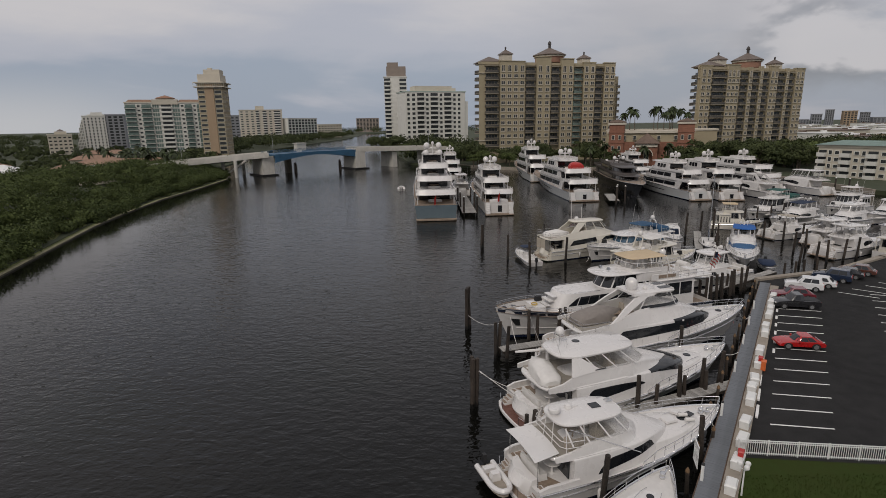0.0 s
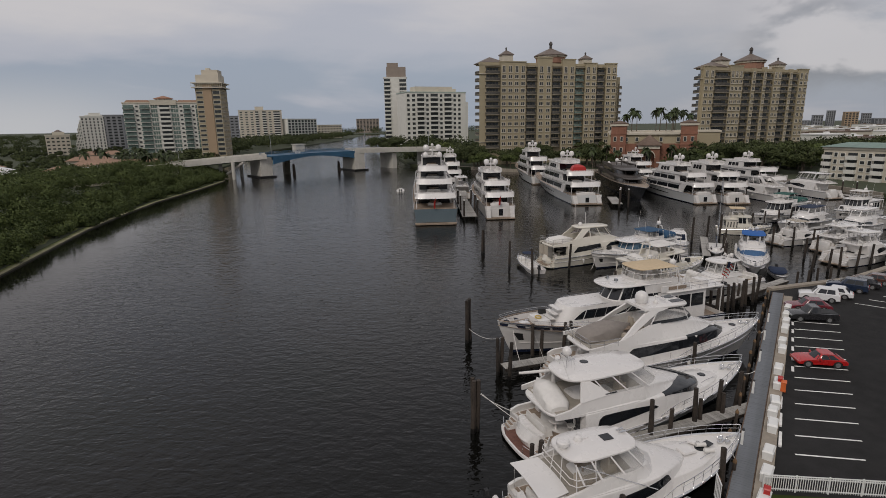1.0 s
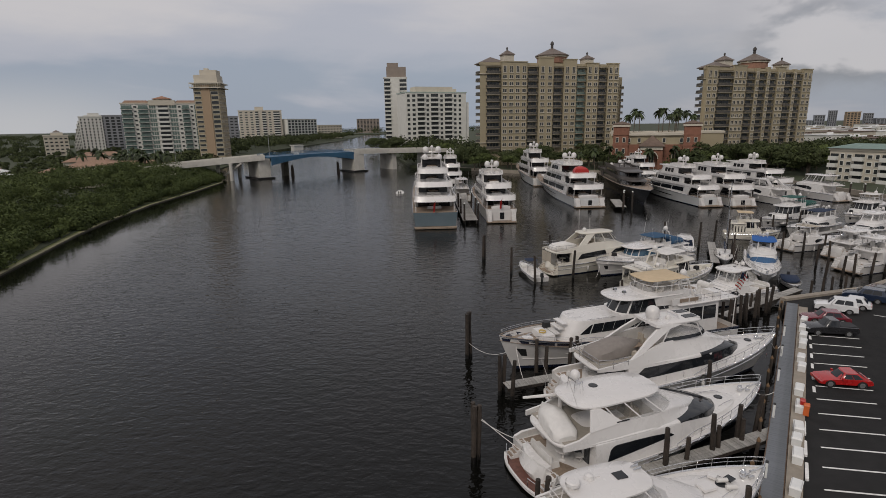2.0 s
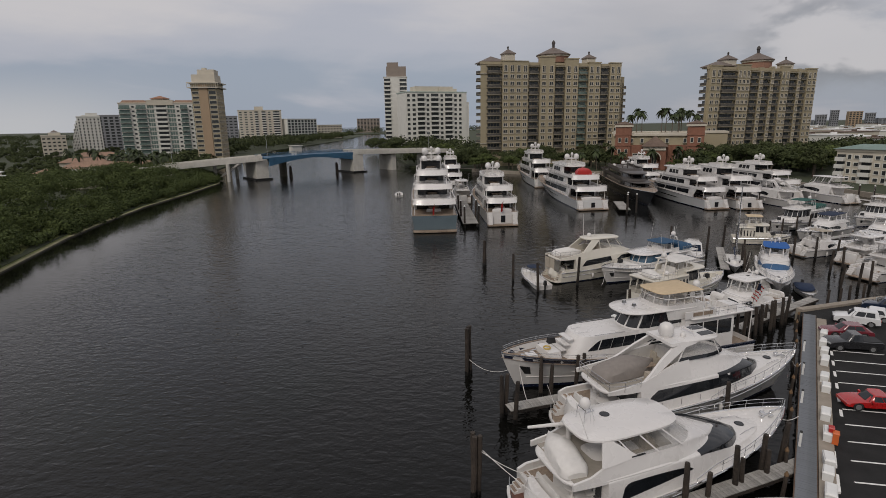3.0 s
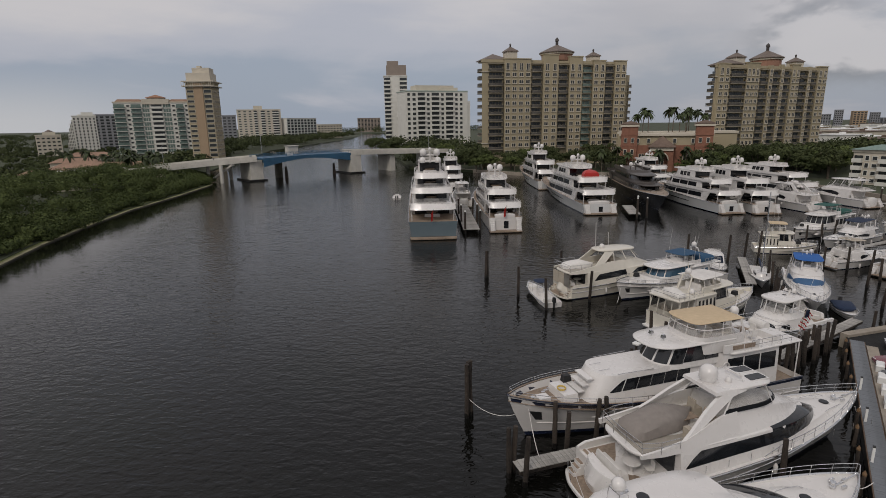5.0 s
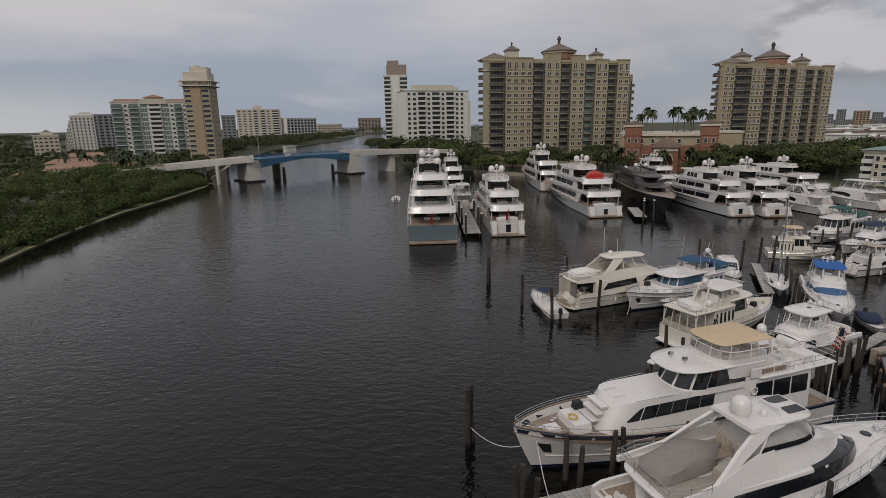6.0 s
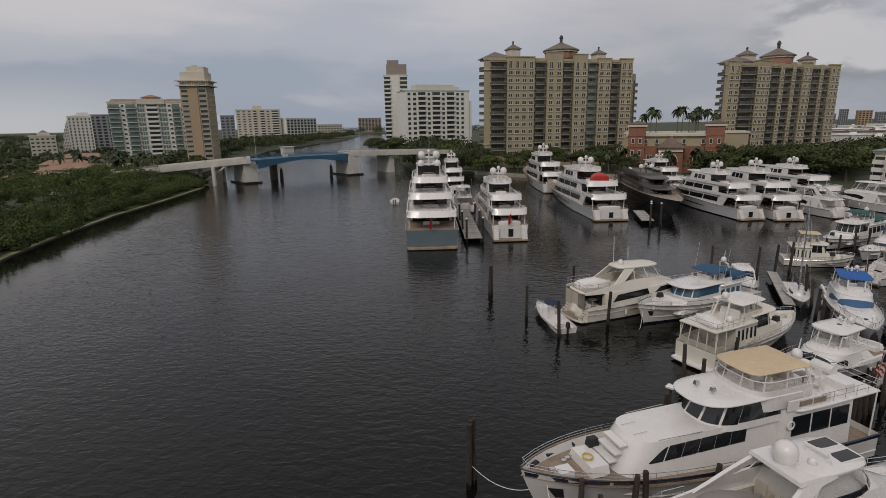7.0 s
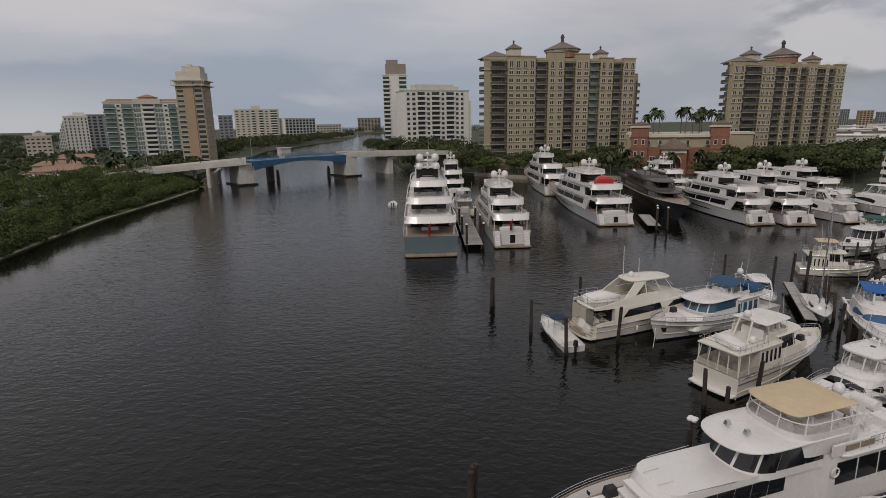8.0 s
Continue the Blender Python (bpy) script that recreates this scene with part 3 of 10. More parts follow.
def balcony_mesh(w, d, m, rail_m, back_m, h):
    """A balcony: slab, railing and a dark glass sheet flat on the wall in place of the shaded recess; local -y outward,
    z = 0 the slab top.
    """
    bm = B()
    o = [(-w / 2, 0), (-w / 2, -d), (w / 2, -d), (w / 2, 0)]
    prism(bm, o[::-1], -0.28, 0.0)
    inner = [(x * (1 - 0.2 / w), min(0.0, yy + 0.1)) for x, yy in o]
    prism(bm, (o + inner[::-1])[::-1], -0.02, 1.05, mi=1)
    if back_m is not None:
        box(bm, (0, -0.04, h / 2 - 0.15), (w * 0.92, 0.1, h - 0.55), mi=2)
    me = bpy.data.meshes.new("balcony")
    bm.to_mesh(me)
    bm.free()
    for mm in (m, rail_m, back_m or m):
        me.materials.append(mm)
    return me


def sub(name, me, parent, x, y, z, rz=0.0):
    pane = None
    if isinstance(me, tuple):
        me, pane = me
    ob = new(name, me)
    ob.parent = parent
    ob.matrix_local = pose(x, y, z, 0, 0, rz)
    if pane:
        new("pane", pane).parent = ob
    return ob


def cone_roof(y, c, r, h, n, m, drum=None, drum_m=None, name="roof_pavilion", rot=0.0, finial=0.0):
    bm = B()
    k0 = math.pi / n + rot
    if drum:
        lo = [(c[0] + 0.86 * r * math.cos(k0 + 2 * math.pi * k / n), c[1] + 0.86 * r * math.sin(k0 + 2 * math.pi * k / n)) for k in range(n)]
        prism(bm, lo, c[2] - drum, c[2], mi=1)
    e = [bm.verts.new((c[0] + r * math.cos(k0 + 2 * math.pi * k / n), c[1] + r * math.sin(k0 + 2 * math.pi * k / n), c[2])) for k in range(n)]
    f = [bm.verts.new((c[0] + r * math.cos(k0 + 2 * math.pi * k / n), c[1] + r * math.sin(k0 + 2 * math.pi * k / n), c[2] + 0.35)) for k in range(n)]
    top = bm.verts.new((c[0], c[1], c[2] + h))
    bm.faces.new(e[::-1])
    for k in range(n):
        bm.faces.new((e[k], e[(k + 1) % n], f[(k + 1) % n], f[k]))
        bm.faces.new((f[k], f[(k + 1) % n], top))
    if finial:
        q = min(1.0, finial / 3.0)
        lathe(bm, (c[0], c[1], c[2] + h - 0.6 * q), [(0.7 * q, 0), (0.7 * q, finial * 0.5), (1.0 * q, finial * 0.55), (0.8 * q, finial * 0.8), (0.1, finial)], 8, mi=2)
    if drum and n > 8:
        prism(bm, [(c[0] + 0.93 * r * math.cos(k0 + 2 * math.pi * k / n), c[1] + 0.93 * r * math.sin(k0 + 2 * math.pi * k / n)) for k in range(n)], c[2] - 0.75, c[2] - 0.1, mi=3)
    return part(name, bm, [m, drum_m or m, BROWN_DECK, STUCCO_CREAM], y)


def rounded_balcony(w, d, h, rail_m, back_m):
    """One storey of a balcony stack: bowed slab, dark railing under a pale handrail, and behind, between side piers,
    flat dark panes for glazed doors and the recess's shade.
    """
    bm = B()
    N = 8
    o = [(-w / 2, 0.0)] + [(-w / 2 * math.cos(math.pi * k / N), -d * (0.5 + 0.5 * math.sin(math.pi * k / N))) for k in range(N + 1)] + [(w / 2, 0.0)]
    prism(bm, o[::-1], -0.3, 0.0)
    for z0, z1, q, mi in ((0.12, 1.0, 0.08, 1), (1.0, 1.1, 0.04, 0)):
        ins = [(x * (1 - 2 * (q + 0.05) / w), min(0.0, yy + q + 0.05)) for x, yy in o]
        out = [(x * (1 - 2 * q / w), min(0.0, yy + q)) for x, yy in o]
        prism(bm, (out + ins[::-1])[::-1], z0, z1, mi=mi)
    n = max(2, int(w / 1.6))
    for k in range(n):
        box(bm, (-w * 0.44 + w * 0.88 * (k + 0.5) / n, -0.06, h * 0.42), (w * 0.88 / n - 0.16, 0.12, h * 0.74), mi=2)
    me = bpy.data.meshes.new("balcony")
    bm.to_mesh(me)
    bm.free()
    for mm in (SLAB_GREY, rail_m, back_m):
        me.materials.append(mm)
    return me


def condo_tower(name, label, P0, P1, H, base, floors, bays, depth, skew, side_balc, roofs, wall_m, z0=1.2, wing=0.0):
    """A long condominium slab. bays: (kind, from, to, extra height) along the front from 0 to 1; kind w1 to w4: columns of paired
    windows on a projecting bay, b: balcony stack, g: balcony stack with green glass."""
    W = math.hypot(P1[0] - P0[0], P1[1] - P0[1])
    y = thing(name, label, "apartment tower", along(P0, P1, z0), "marina towers")
    bm = B()
    prism(bm, [(0, 0), (W, 0), (W, depth), (skew, depth)], 0, H - 0.8)
    part("wall", bm, wall_m, y)
    fh = (H - base - 1.6) / floors
    bm = B()
    for z in (base - fh, base, H - fh * 1.45):
        prism(bm, [(-0.5, -0.5), (W + .5, -0.5), (W + .5, depth + .5), (skew - .5, depth + .5)], z - 0.5, z - 0.18)
    part("cornice", bm, STUCCO_CREAM, y, "pale cornice bands")
    bm = B()
    for a, b in (((0, 0), (W, 0)), ((W, 0), (W, depth)), ((0, 0), (skew, depth))):
        d = math.hypot(b[0] - a[0], b[1] - a[1])
        box(bm, ((a[0] + b[0]) / 2, (a[1] + b[1]) / 2, H - 0.3), (d + 0.5, 0.5, 1.2), math.degrees(math.atan2(b[1] - a[1], b[0] - a[0])))
    part("parapet", bm, wall_m, y)
    cache = {}
    for bay in bays:
        kind, u0, u1 = bay[:3]
        extra = bay[3] if len(bay) > 3 else 0.0
        x0, x1 = u0 * W, u1 * W
        if kind[0] == "w":
            n = int(kind[1])
            top = H + 0.5 + extra
            bm = B()
            box(bm, ((x0 + x1) / 2, -0.3, top / 2), (x1 - x0 - 0.05, 1.6, top))
            if n > 1:
                box(bm, ((x0 + x1) / 2, -0.3, top + 0.2), (x1 - x0 + 0.5, 2.1, 0.4))
            part("projecting_bay", bm, wall_m, y)
            ww = min(2.25, (x1 - x0) / n * 0.74)
            if ("w", round(ww, 1)) not in cache:
                cache["w", round(ww, 1)] = window_mesh(ww, 1.75, STUCCO_CREAM, PANE, bars=2), window_mesh(ww * 0.8, 3.1, STUCCO_CREAM, PANE, bars=2)
            win, tall = cache["w", round(ww, 1)]
            for f in range(-2, floors):
                for k in range(n):
                    x = x0 + (x1 - x0) * (k + 0.5) / n
                    if f == floors - 1:
                        sub("window", tall, y, x, -1.12, base + fh * (f + 0.55) + 0.3)
                    else:
                        sub("window", win, y, x, -1.12, base + fh * (f + 0.55))
        else:
            w = x1 - x0
            key = (round(w, 1), kind)
            if key not in cache:
                cache[key] = rounded_balcony(w, 1.9 if w < 6 else 2.4, fh, PANE_GREEN if kind == "g" else BALC_RAIL, PANE_GREEN if kind == "g" else PANE)
            for f in range(-1, floors):
                sub("balcony", cache[key], y, (x0 + x1) / 2, -0.02, base + fh * f)
            bm = B()
            o = [(-w / 2 - 0.1, 0.3)] + [(-(w / 2 + 0.1) * math.cos(math.pi * k / 8), -1.2 - 0.9 * math.sin(math.pi * k / 8)) for k in range(9)] + [(w / 2 + 0.1, 0.3)]
            prism(bm, [((x0 + x1) / 2 + x, yy) for x, yy in o][::-1], H - 1.75, H - 1.35)
            part("balcony_roof", bm, SLAB_GREY, y)
    sb = rounded_balcony(7.5, 2.6, fh, BALC_RAIL, PANE)
    for side in side_balc:
        for f in range(floors):
            sub("balcony", sb, y, skew * 0.22 - 0.02 if side == "L" else W + 0.02, depth * 0.22 if side == "L" else depth * 0.3, base + fh * f, -90 - (90 - math.degrees(math.atan2(depth, skew))) * 0.6 if side == "L" else 90)
    if wing:
        bm = B()
        prism(bm, [(W - 0.5, 2), (W + wing, 5), (W + wing, depth), (W - 0.5, depth)], 0, H - 5.5)
        part("side_wing", bm, wall_m, y)
        wb = rounded_balcony(3.0, 1.6, fh, BALC_RAIL, PANE)
        win = window_mesh(2.2, 1.75, STUCCO_CREAM, PANE, bars=2)
        for f in range(floors - 2):
            sub("window", win, y, W + wing * 0.35, 3.1, base + fh * (f + 0.55), 26)
            sub("balcony", wb, y, W + wing * 0.9, 4.8, base + fh * f, 50)
    for r in roofs:
        cone_roof(y, *r[:6], **r[6])
    return y


condo_tower("apartment_tower", "tall tan stucco apartment tower with balconies and a domed roof", (15.6, 272.2), (88, 295.5), 48.3, 11.5, 11,
            [("b", 0.040, 0.135), ("w4", 0.14, 0.318), ("b", 0.325, 0.395), ("w2", 0.40, 0.505, 2.2), ("b", 0.51, 0.575), ("w2", 0.58, 0.675, 1.6), ("g", 0.68, 0.745), ("w2", 0.75, 0.84), ("b", 0.845, 0.905), ("w2", 0.91, 0.995)],
            20, 10, "LR", [((8, 7, 48.6), 8.5, 3.2, 4, ROOF_TAUPE, 0.6, {"drum_m": STUCCO_TAN}), ((16.5, 6, 52.6), 4.2, 2.6, 4, ROOF_TAUPE, 3.6, {"drum_m": STUCCO_CREAM, "finial": 1.6}),
                       ((42.5, 9, 52.9), 8.6, 4.2, 14, ROOF_TAUPE, 3.6, {"drum_m": DRUM, "finial": 3.8}), ((61, 6, 51.4), 4.0, 2.4, 4, ROOF_TAUPE, 2.6, {"drum_m": STUCCO_CREAM, "finial": 1.6})], STUCCO_TAN, wing=6.0)
condo_tower("apartment_tower", "tan stucco apartment tower with stacked balconies and a domed roof", (122, 273.9), (192, 303.5), 44.5, 7.5, 11,
            [("w2", 0.015, 0.105), ("b", 0.12, 0.24), ("w3", 0.245, 0.355, 0.8), ("b", 0.375, 0.435), ("w1", 0.44, 0.475), ("b", 0.48, 0.54), ("w1", 0.545, 0.575, 0.6), ("b", 0.58, 0.635), ("w2", 0.645, 0.72, 0.6), ("b", 0.73, 0.795), ("w1", 0.80, 0.83), ("b", 0.835, 0.885), ("w2", 0.895, 0.985)],
            14, 15, "LR", [((13, 6, 45.2), 8.0, 3.0, 4, ROOF_TAUPE, 0.6, {"drum_m": STUCCO_TAN}), ((19, 6, 48.6), 4.6, 2.6, 4, ROOF_TAUPE, 3.6, {"drum_m": STUCCO_CREAM, "finial": 1.6}),
                       ((42, 8, 49.0), 7.8, 4.2, 14, ROOF_TAUPE, 3.8, {"drum_m": DRUM, "finial": 3.8}), ((60, 6, 47.6), 4.4, 2.6, 4, ROOF_TAUPE, 2.6, {"drum_m": STUCCO_CREAM, "finial": 1.6})], STUCCO_TAN)


def block(name, label, P0, P1, H, depth, wall_m, floors, cols, z0=1.0, top=None, kind="w", group="far towers", frame_m=None, panel=None, side_cols=0, base=1.0, gap=0.15, pane=None, wfrac=0.6, hfrac=0.5):
    """A plainer slab: floors by columns of windows (w) or balconies (b) over the front, some storey bands and a plant room."""
    W = math.hypot(P1[0] - P0[0], P1[1] - P0[1])
    y = thing(name, label, "apartment building", along(P0, P1, z0), group)
    bm = B()
    prism(bm, [(0, 0), (W, 0), (W, depth), (0, depth)], 0, H)
    part("wall", bm, wall_m, y)
    bm = B()
    prism(bm, [(-0.4, -0.4), (W + .4, -0.4), (W + .4, depth + .4), (-.4, depth + .4)], H - 0.1, H + 0.7)
    part("roof", bm, top or wall_m, y)
    fh = (H - base - 0.8) / floors
    if isinstance(cols, int):
        cols = [(kind, (k + gap / 2) / cols, (k + 1 - gap / 2) / cols) for k in range(cols)]
    cache = {}
    for k, u0, u1 in cols:
        w = (u1 - u0) * W
        key = (round(w, 2), k)
        if k == "p":
            bm = B()
            box(bm, ((u0 + u1) / 2 * W, -0.25, H / 2), (w, 0.5, H - 0.4))
            part("wall_panel", bm, panel or wall_m, y)
            continue
        if key not in cache:
            cache[key] = window_mesh(w * (1 if k == "v" else wfrac / 0.6 * 0.8), fh * (0.72 if k == "v" else hfrac), frame_m or wall_m, pane or PANE) if k in "wv" else window_mesh(w, fh * 0.86, frame_m or wall_m, PANE_GREEN, bars=3) if k == "c" else balcony_mesh(w, 1.4, frame_m or wall_m, PANE_GREEN if k == "g" else (frame_m or wall_m), PANE_GREEN if k == "g" else PANE, fh)
        for f in range(floors):
            sub("window" if k in "wvc" else "balcony", cache[key], y, (u0 + u1) / 2 * W, -0.04, base + fh * (f + (0.55 if k in "wvc" else 0.05)))
    if side_cols:
        me = window_mesh(depth / side_cols * 0.5, fh * 0.5, frame_m or wall_m, PANE)
        for f in range(floors):
            for c in range(side_cols):
                sub("window", me, y, W + 0.04, depth * (c + 0.5) / side_cols, base + fh * (f + 0.55), 90)
    return y, W


# towers on the west bank
y, W = block("apartment_tower", "slim tan apartment tower with a brown wall panel", (-143, 319), (-129.6, 321.0), 44.5, 15, STUCCO_TAN, 16,
             [("w", 0.02, 0.30), ("p", 0.31, 0.66), ("v", 0.68, 0.98)], panel=STUCCO_BROWN, frame_m=STUCCO_CREAM, side_cols=5, top=STUCCO_CREAM, base=1.5, wfrac=0.72, hfrac=0.56)
bm = B()
box(bm, (W / 2, 7.5, 47.2), (W * 0.92, 13, 5.0))
box(bm, (W / 2 + 1.2, 7.5, 51.0), (W * 0.66, 9, 3.0))
box(bm, (W / 2 - 0.5, 7.5, 53.0), (W * 0.16, 3, 1.4))
part("plant_room", bm, STUCCO_CREAM, y)
bm = B()
for z in (42.4, 44.9):
    prism(bm, [(-1.6, -1.6), (W + 1.6, -1.6), (W + 1.6, 16.6), (-1.6, 16.6)], z, z + 0.5)
for k in range(15):
    box(bm, (-1.5 + (W + 3) * k / 14, -1.5, 43.7), (0.18, 0.18, 2.4))
part("crown_gallery", bm, STUCCO_CREAM, y, "cream gallery below the roof")

y, W = block("apartment_building", "long sea-green apartment building with an orange roof band", (-230, 394), (-183, 412), 38, 22, STUCCO_WHITE, 11,
             [("g", 0.0, 0.14), ("w", 0.15, 0.20), ("g", 0.21, 0.34), ("c", 0.35, 0.44), ("b", 0.46, 0.60), ("c", 0.61, 0.71), ("w", 0.72, 0.77), ("g", 0.775, 0.875), ("w", 0.885, 0.93), ("g", 0.94, 1.0)], frame_m=STUCCO_WHITE, top=STUCCO_CREAM, base=3, gap=0.1)
cone_roof(y, (W * 0.52, 6, 41.2), 7, 2.4, 8, ROOF_ORANGE, 1.6, STUCCO_CREAM)
bm = B()
box(bm, (W * 0.52, 4, 38.6), (W * 0.34, 9.4, 3.6))
part("central_bay", bm, STUCCO_CREAM, y)
bm = B()
box(bm, (W * 0.19, 6, 39.4), (W * 0.34, 12, 1.8), taper=0.8)
box(bm, (W * 0.84, 6, 39.4), (W * 0.3, 12, 1.8), taper=0.8)
part("roof_band", bm, ROOF_TILE, y)

y, W = block("apartment_building", "pale twin-winged apartment block beyond the bridge", (-285.8, 757.6), (-232, 776), 42, 30, STUCCO_CREAM, 12,
             [("w", .02, .1), ("w", .14, .22), ("w", .26, .34), ("b", .38, .46), ("b", .54, .64), ("w", .68, .76), ("b", .8, .96)], frame_m=STUCCO_WHITE, base=2)
bm = B()
box(bm, (W * 0.48, 10, 43.5), (W * 0.2, 12, 8))
part("plant_room", bm, STUCCO_CREAM, y)
block("office_building", "white and blue-glass building along the channel", (-225, 778), (-198.3, 837), 30, 30, STUCCO_WHITE, 7, 9, kind="v", base=2, gap=0.35, frame_m=PANE_GREEN)
block("apartment_building", "low tan apartment block along the channel", (-208.7, 886), (-175.4, 913.6), 21, 30, STUCCO_CREAM, 5, 8, base=2)
block("apartment_building", "distant flat-roofed brown apartment block", (-246, 1490), (-186, 1499), 36, 30, STUCCO_TAUPE, 9, 7, kind="v", base=4, gap=0.4)
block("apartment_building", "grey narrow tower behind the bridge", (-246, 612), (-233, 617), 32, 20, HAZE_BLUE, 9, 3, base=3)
y, W = block("apartment_tower", "white stepped tower with balcony bands", (-314, 472.5), (-300, 482), 31, 18, STUCCO_WHITE, 11, 6, kind="v", base=2, gap=0.5)
step_win = window_mesh(0.8, 1.9, STUCCO_WHITE, PANE)
for k in range(5):
    h = 28 - 2.2 * k - 0.55 * k * k
    bm = B()
    box(bm, (-0.6 - 1.1 * k, 8, h / 2), (1.12, 15, h))
    part("side_wing", bm, STUCCO_WHITE, y)
    for f in range(int(h / 2.55)):
        sub("window", step_win, y, -0.6 - 1.1 * k, 0.45, 2.6 + 2.55 * f)
bm = B()
box(bm, (W * 0.6, 9, 30.3), (W * 0.75, 16, 4.6))
box(bm, (W * 0.65, 9, 33.4), (W * 0.5, 12, 2.0))
part("plant_room", bm, STUCCO_WHITE, y)
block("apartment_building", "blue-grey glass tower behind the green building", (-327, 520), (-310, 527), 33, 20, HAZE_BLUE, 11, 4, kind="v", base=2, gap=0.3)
y, W = block("apartment_building", "cream stepped apartment block at the edge of town", (-323, 440), (-309.5, 449.5), 16, 14, STUCCO_CREAM, 5, 5, kind="w", base=1)
bm = B()
box(bm, (W * 0.55, 6, 17.5), (W * 0.5, 9, 2.6))
cone_roof(y, (W * 0.55, 6, 18.9), 3, 1.8, 6, ROOF_TAUPE)
part("plant_room", bm, STUCCO_CREAM, y)
# towers at the channel mouth
y, W = block("apartment_tower", "tall white tower with a tan crown and dark balconies", (-59, 527), (-38, 529), 63, 20, STUCCO_WHITE, 16,
             [("b", 0.0, 0.28), ("p", 0.32, 0.66), ("v", 0.68, 1.0)], frame_m=STUCCO_WHITE, panel=STUCCO_WHITE, base=3)
bm = B()
box(bm, (W * 0.55, 10, 68), (W * 0.86, 18, 9.5))
box(bm, (W * 0.4, 10, 74.5), (W * 0.5, 14, 4.0))
part("crown", bm, STUCCO_TAUPE, y, "taupe stucco crown")
y, W = block("apartment_building", "wide white apartment block with rows of balconies", (-35.4, 479), (16.5, 500.3), 47, 26, STUCCO_WHITE, 11,
             [("w", .01, .07), ("w", .09, .16), ("b", .18, .30), ("w", .32, .38), ("b", .40, .53), ("w", .55, .61), ("b", .63, .76), ("w", .78, .84), ("w", .86, .92)], frame_m=STUCCO_WHITE, base=3, top=STUCCO_GREEN, hfrac=0.62)
bm = B()
box(bm, (W * 0.5, 13, 50), (W * 0.62, 14, 4.6))
box(bm, (W * 0.72, 13, 49), (W * 0.3, 16, 3))
part("plant_room", bm, STUCCO_CREAM, y)
bm = B()
box(bm, (W * 1.02, 10, 20), (3.5, 18, 38))
part("side_wing", bm, STUCCO_WHITE, y)

# brick clubhouse between the towers
P0, P1 = (73, 250), (106.2, 237.2)
W = math.hypot(P1[0] - P0[0], P1[1] - P0[1])
y = thing("clubhouse", "terracotta brick clubhouse with corner towers and an arched portico", "clubhouse", along(P0, P1, 1.2) @ Matrix.Diagonal((1, 1, 1.13, 1)))
bm = B()
prism(bm, [(0, 0), (W, 0), (W, 16), (0, 16)], 0, 13.2)
part("wall", bm, STUCCO_TAN, y)
bm = B()
prism(bm, [(0.3, -0.6), (W - .3, -0.6), (W - .3, 0.5), (.3, 0.5)], 0, 9.2)
part("brick_front", bm, BRICK_RED, y)
bm = B()
prism(bm, [(-0.4, -1), (W + .4, -1), (W + .4, 16.4), (-.4, 16.4)], 12.6, 13.4)
part("cornice", bm, STUCCO_CREAM, y)
for xt in (3.8, W - 3.2):
    bm = B()
    box(bm, (xt, 1.5, 8), (6.4, 6.6, 16))
    for z in (4.5, 9, 13):
        box(bm, (xt, 1.5, z), (6.8, 7.0, 0.5))
    t = part("corner_tower", bm, BRICK_RED, y)
    bm = B()
    box(bm, (xt, 1.5, 16.3), (7.4, 7.6, 0.7))
    part("tower_cornice", bm, STUCCO_CREAM, y)
    cone_roof(y, (xt, 1.5, 16.7), 5.2, 1.4, 4, ROOF_BROWN, name="tower_roof")
    for z in (2.6, 6.8, 11):
        for dx in (-1.4, 1.4):
            sub("window", window_mesh(1.3, 1.9, STUCCO_CREAM, PANE), y, xt + dx, -1.85, z)
cone_roof(y, (W / 2 - 1, -1, 8.6), 7.4, 4.0, 4, ROOF_BROWN, 1.2, STUCCO_CREAM, name="portico_roof")
bm = B()
o = [(-4.6, 0), (-4.6, 7.6), (4.6, 7.6), (4.6, 0), (2.6, 0)] + [(2.6 * math.cos(math.pi * k / 8), 4 + 2.6 * math.sin(math.pi * k / 8)) for k in range(9)] + [(-2.6, 0)]
lo = [bm.verts.new((W / 2 - 1 + x, -5, z)) for x, z in o]
hi = [bm.verts.new((W / 2 - 1 + x, -4.2, z)) for x, z in o]
for k in range(len(o)):
    j = (k + 1) % len(o)
    bm.faces.new((lo[k], lo[j], hi[j], hi[k]))
bm.faces.new(lo)
bm.faces.new(hi[::-1])
part("portico_arch", bm, BRICK_RED, y)
bm = B()
for r0 in (2.6,):
    pts = [(W / 2 - 1 + 2.75 * math.cos(math.pi * k / 10), -5.05, 4 + 2.75 * math.sin(math.pi * k / 10)) for k in range(11)]
    tube(bm, pts, 0.22, 5)
part("arch_trim", bm, STUCCO_CREAM, y)
arch_win = window_mesh(2.2, 4.2, STUCCO_CREAM, PANE, bars=2)
for x in (9, W / 2 - 1, W - 9.5):
    sub("window", arch_win, y, x, -0.72, 4.0)
for x in (7.2, 11.5, 21.5, W - 7.2):
    sub("window", window_mesh(1.4, 1.8, STUCCO_CREAM, PANE), y, x, -0.72, 10.8)

# terrace building behind the clubhouse, with planting on its roof
y = thing("terrace_building", "tan terrace building with a planted roof behind the clubhouse", "building", along((77, 266), (122, 249), 1.2))
bm = B()
prism(bm, [(0, 0), (48, 0), (48, 16), (0, 16)], 0, 15.4)
part("wall", bm, STUCCO_TAN, y)
bm = B()
prism(bm, [(-0.4, -0.4), (48.4, -0.4), (48.4, 16.4), (-0.4, 16.4)], 14.8, 15.6)
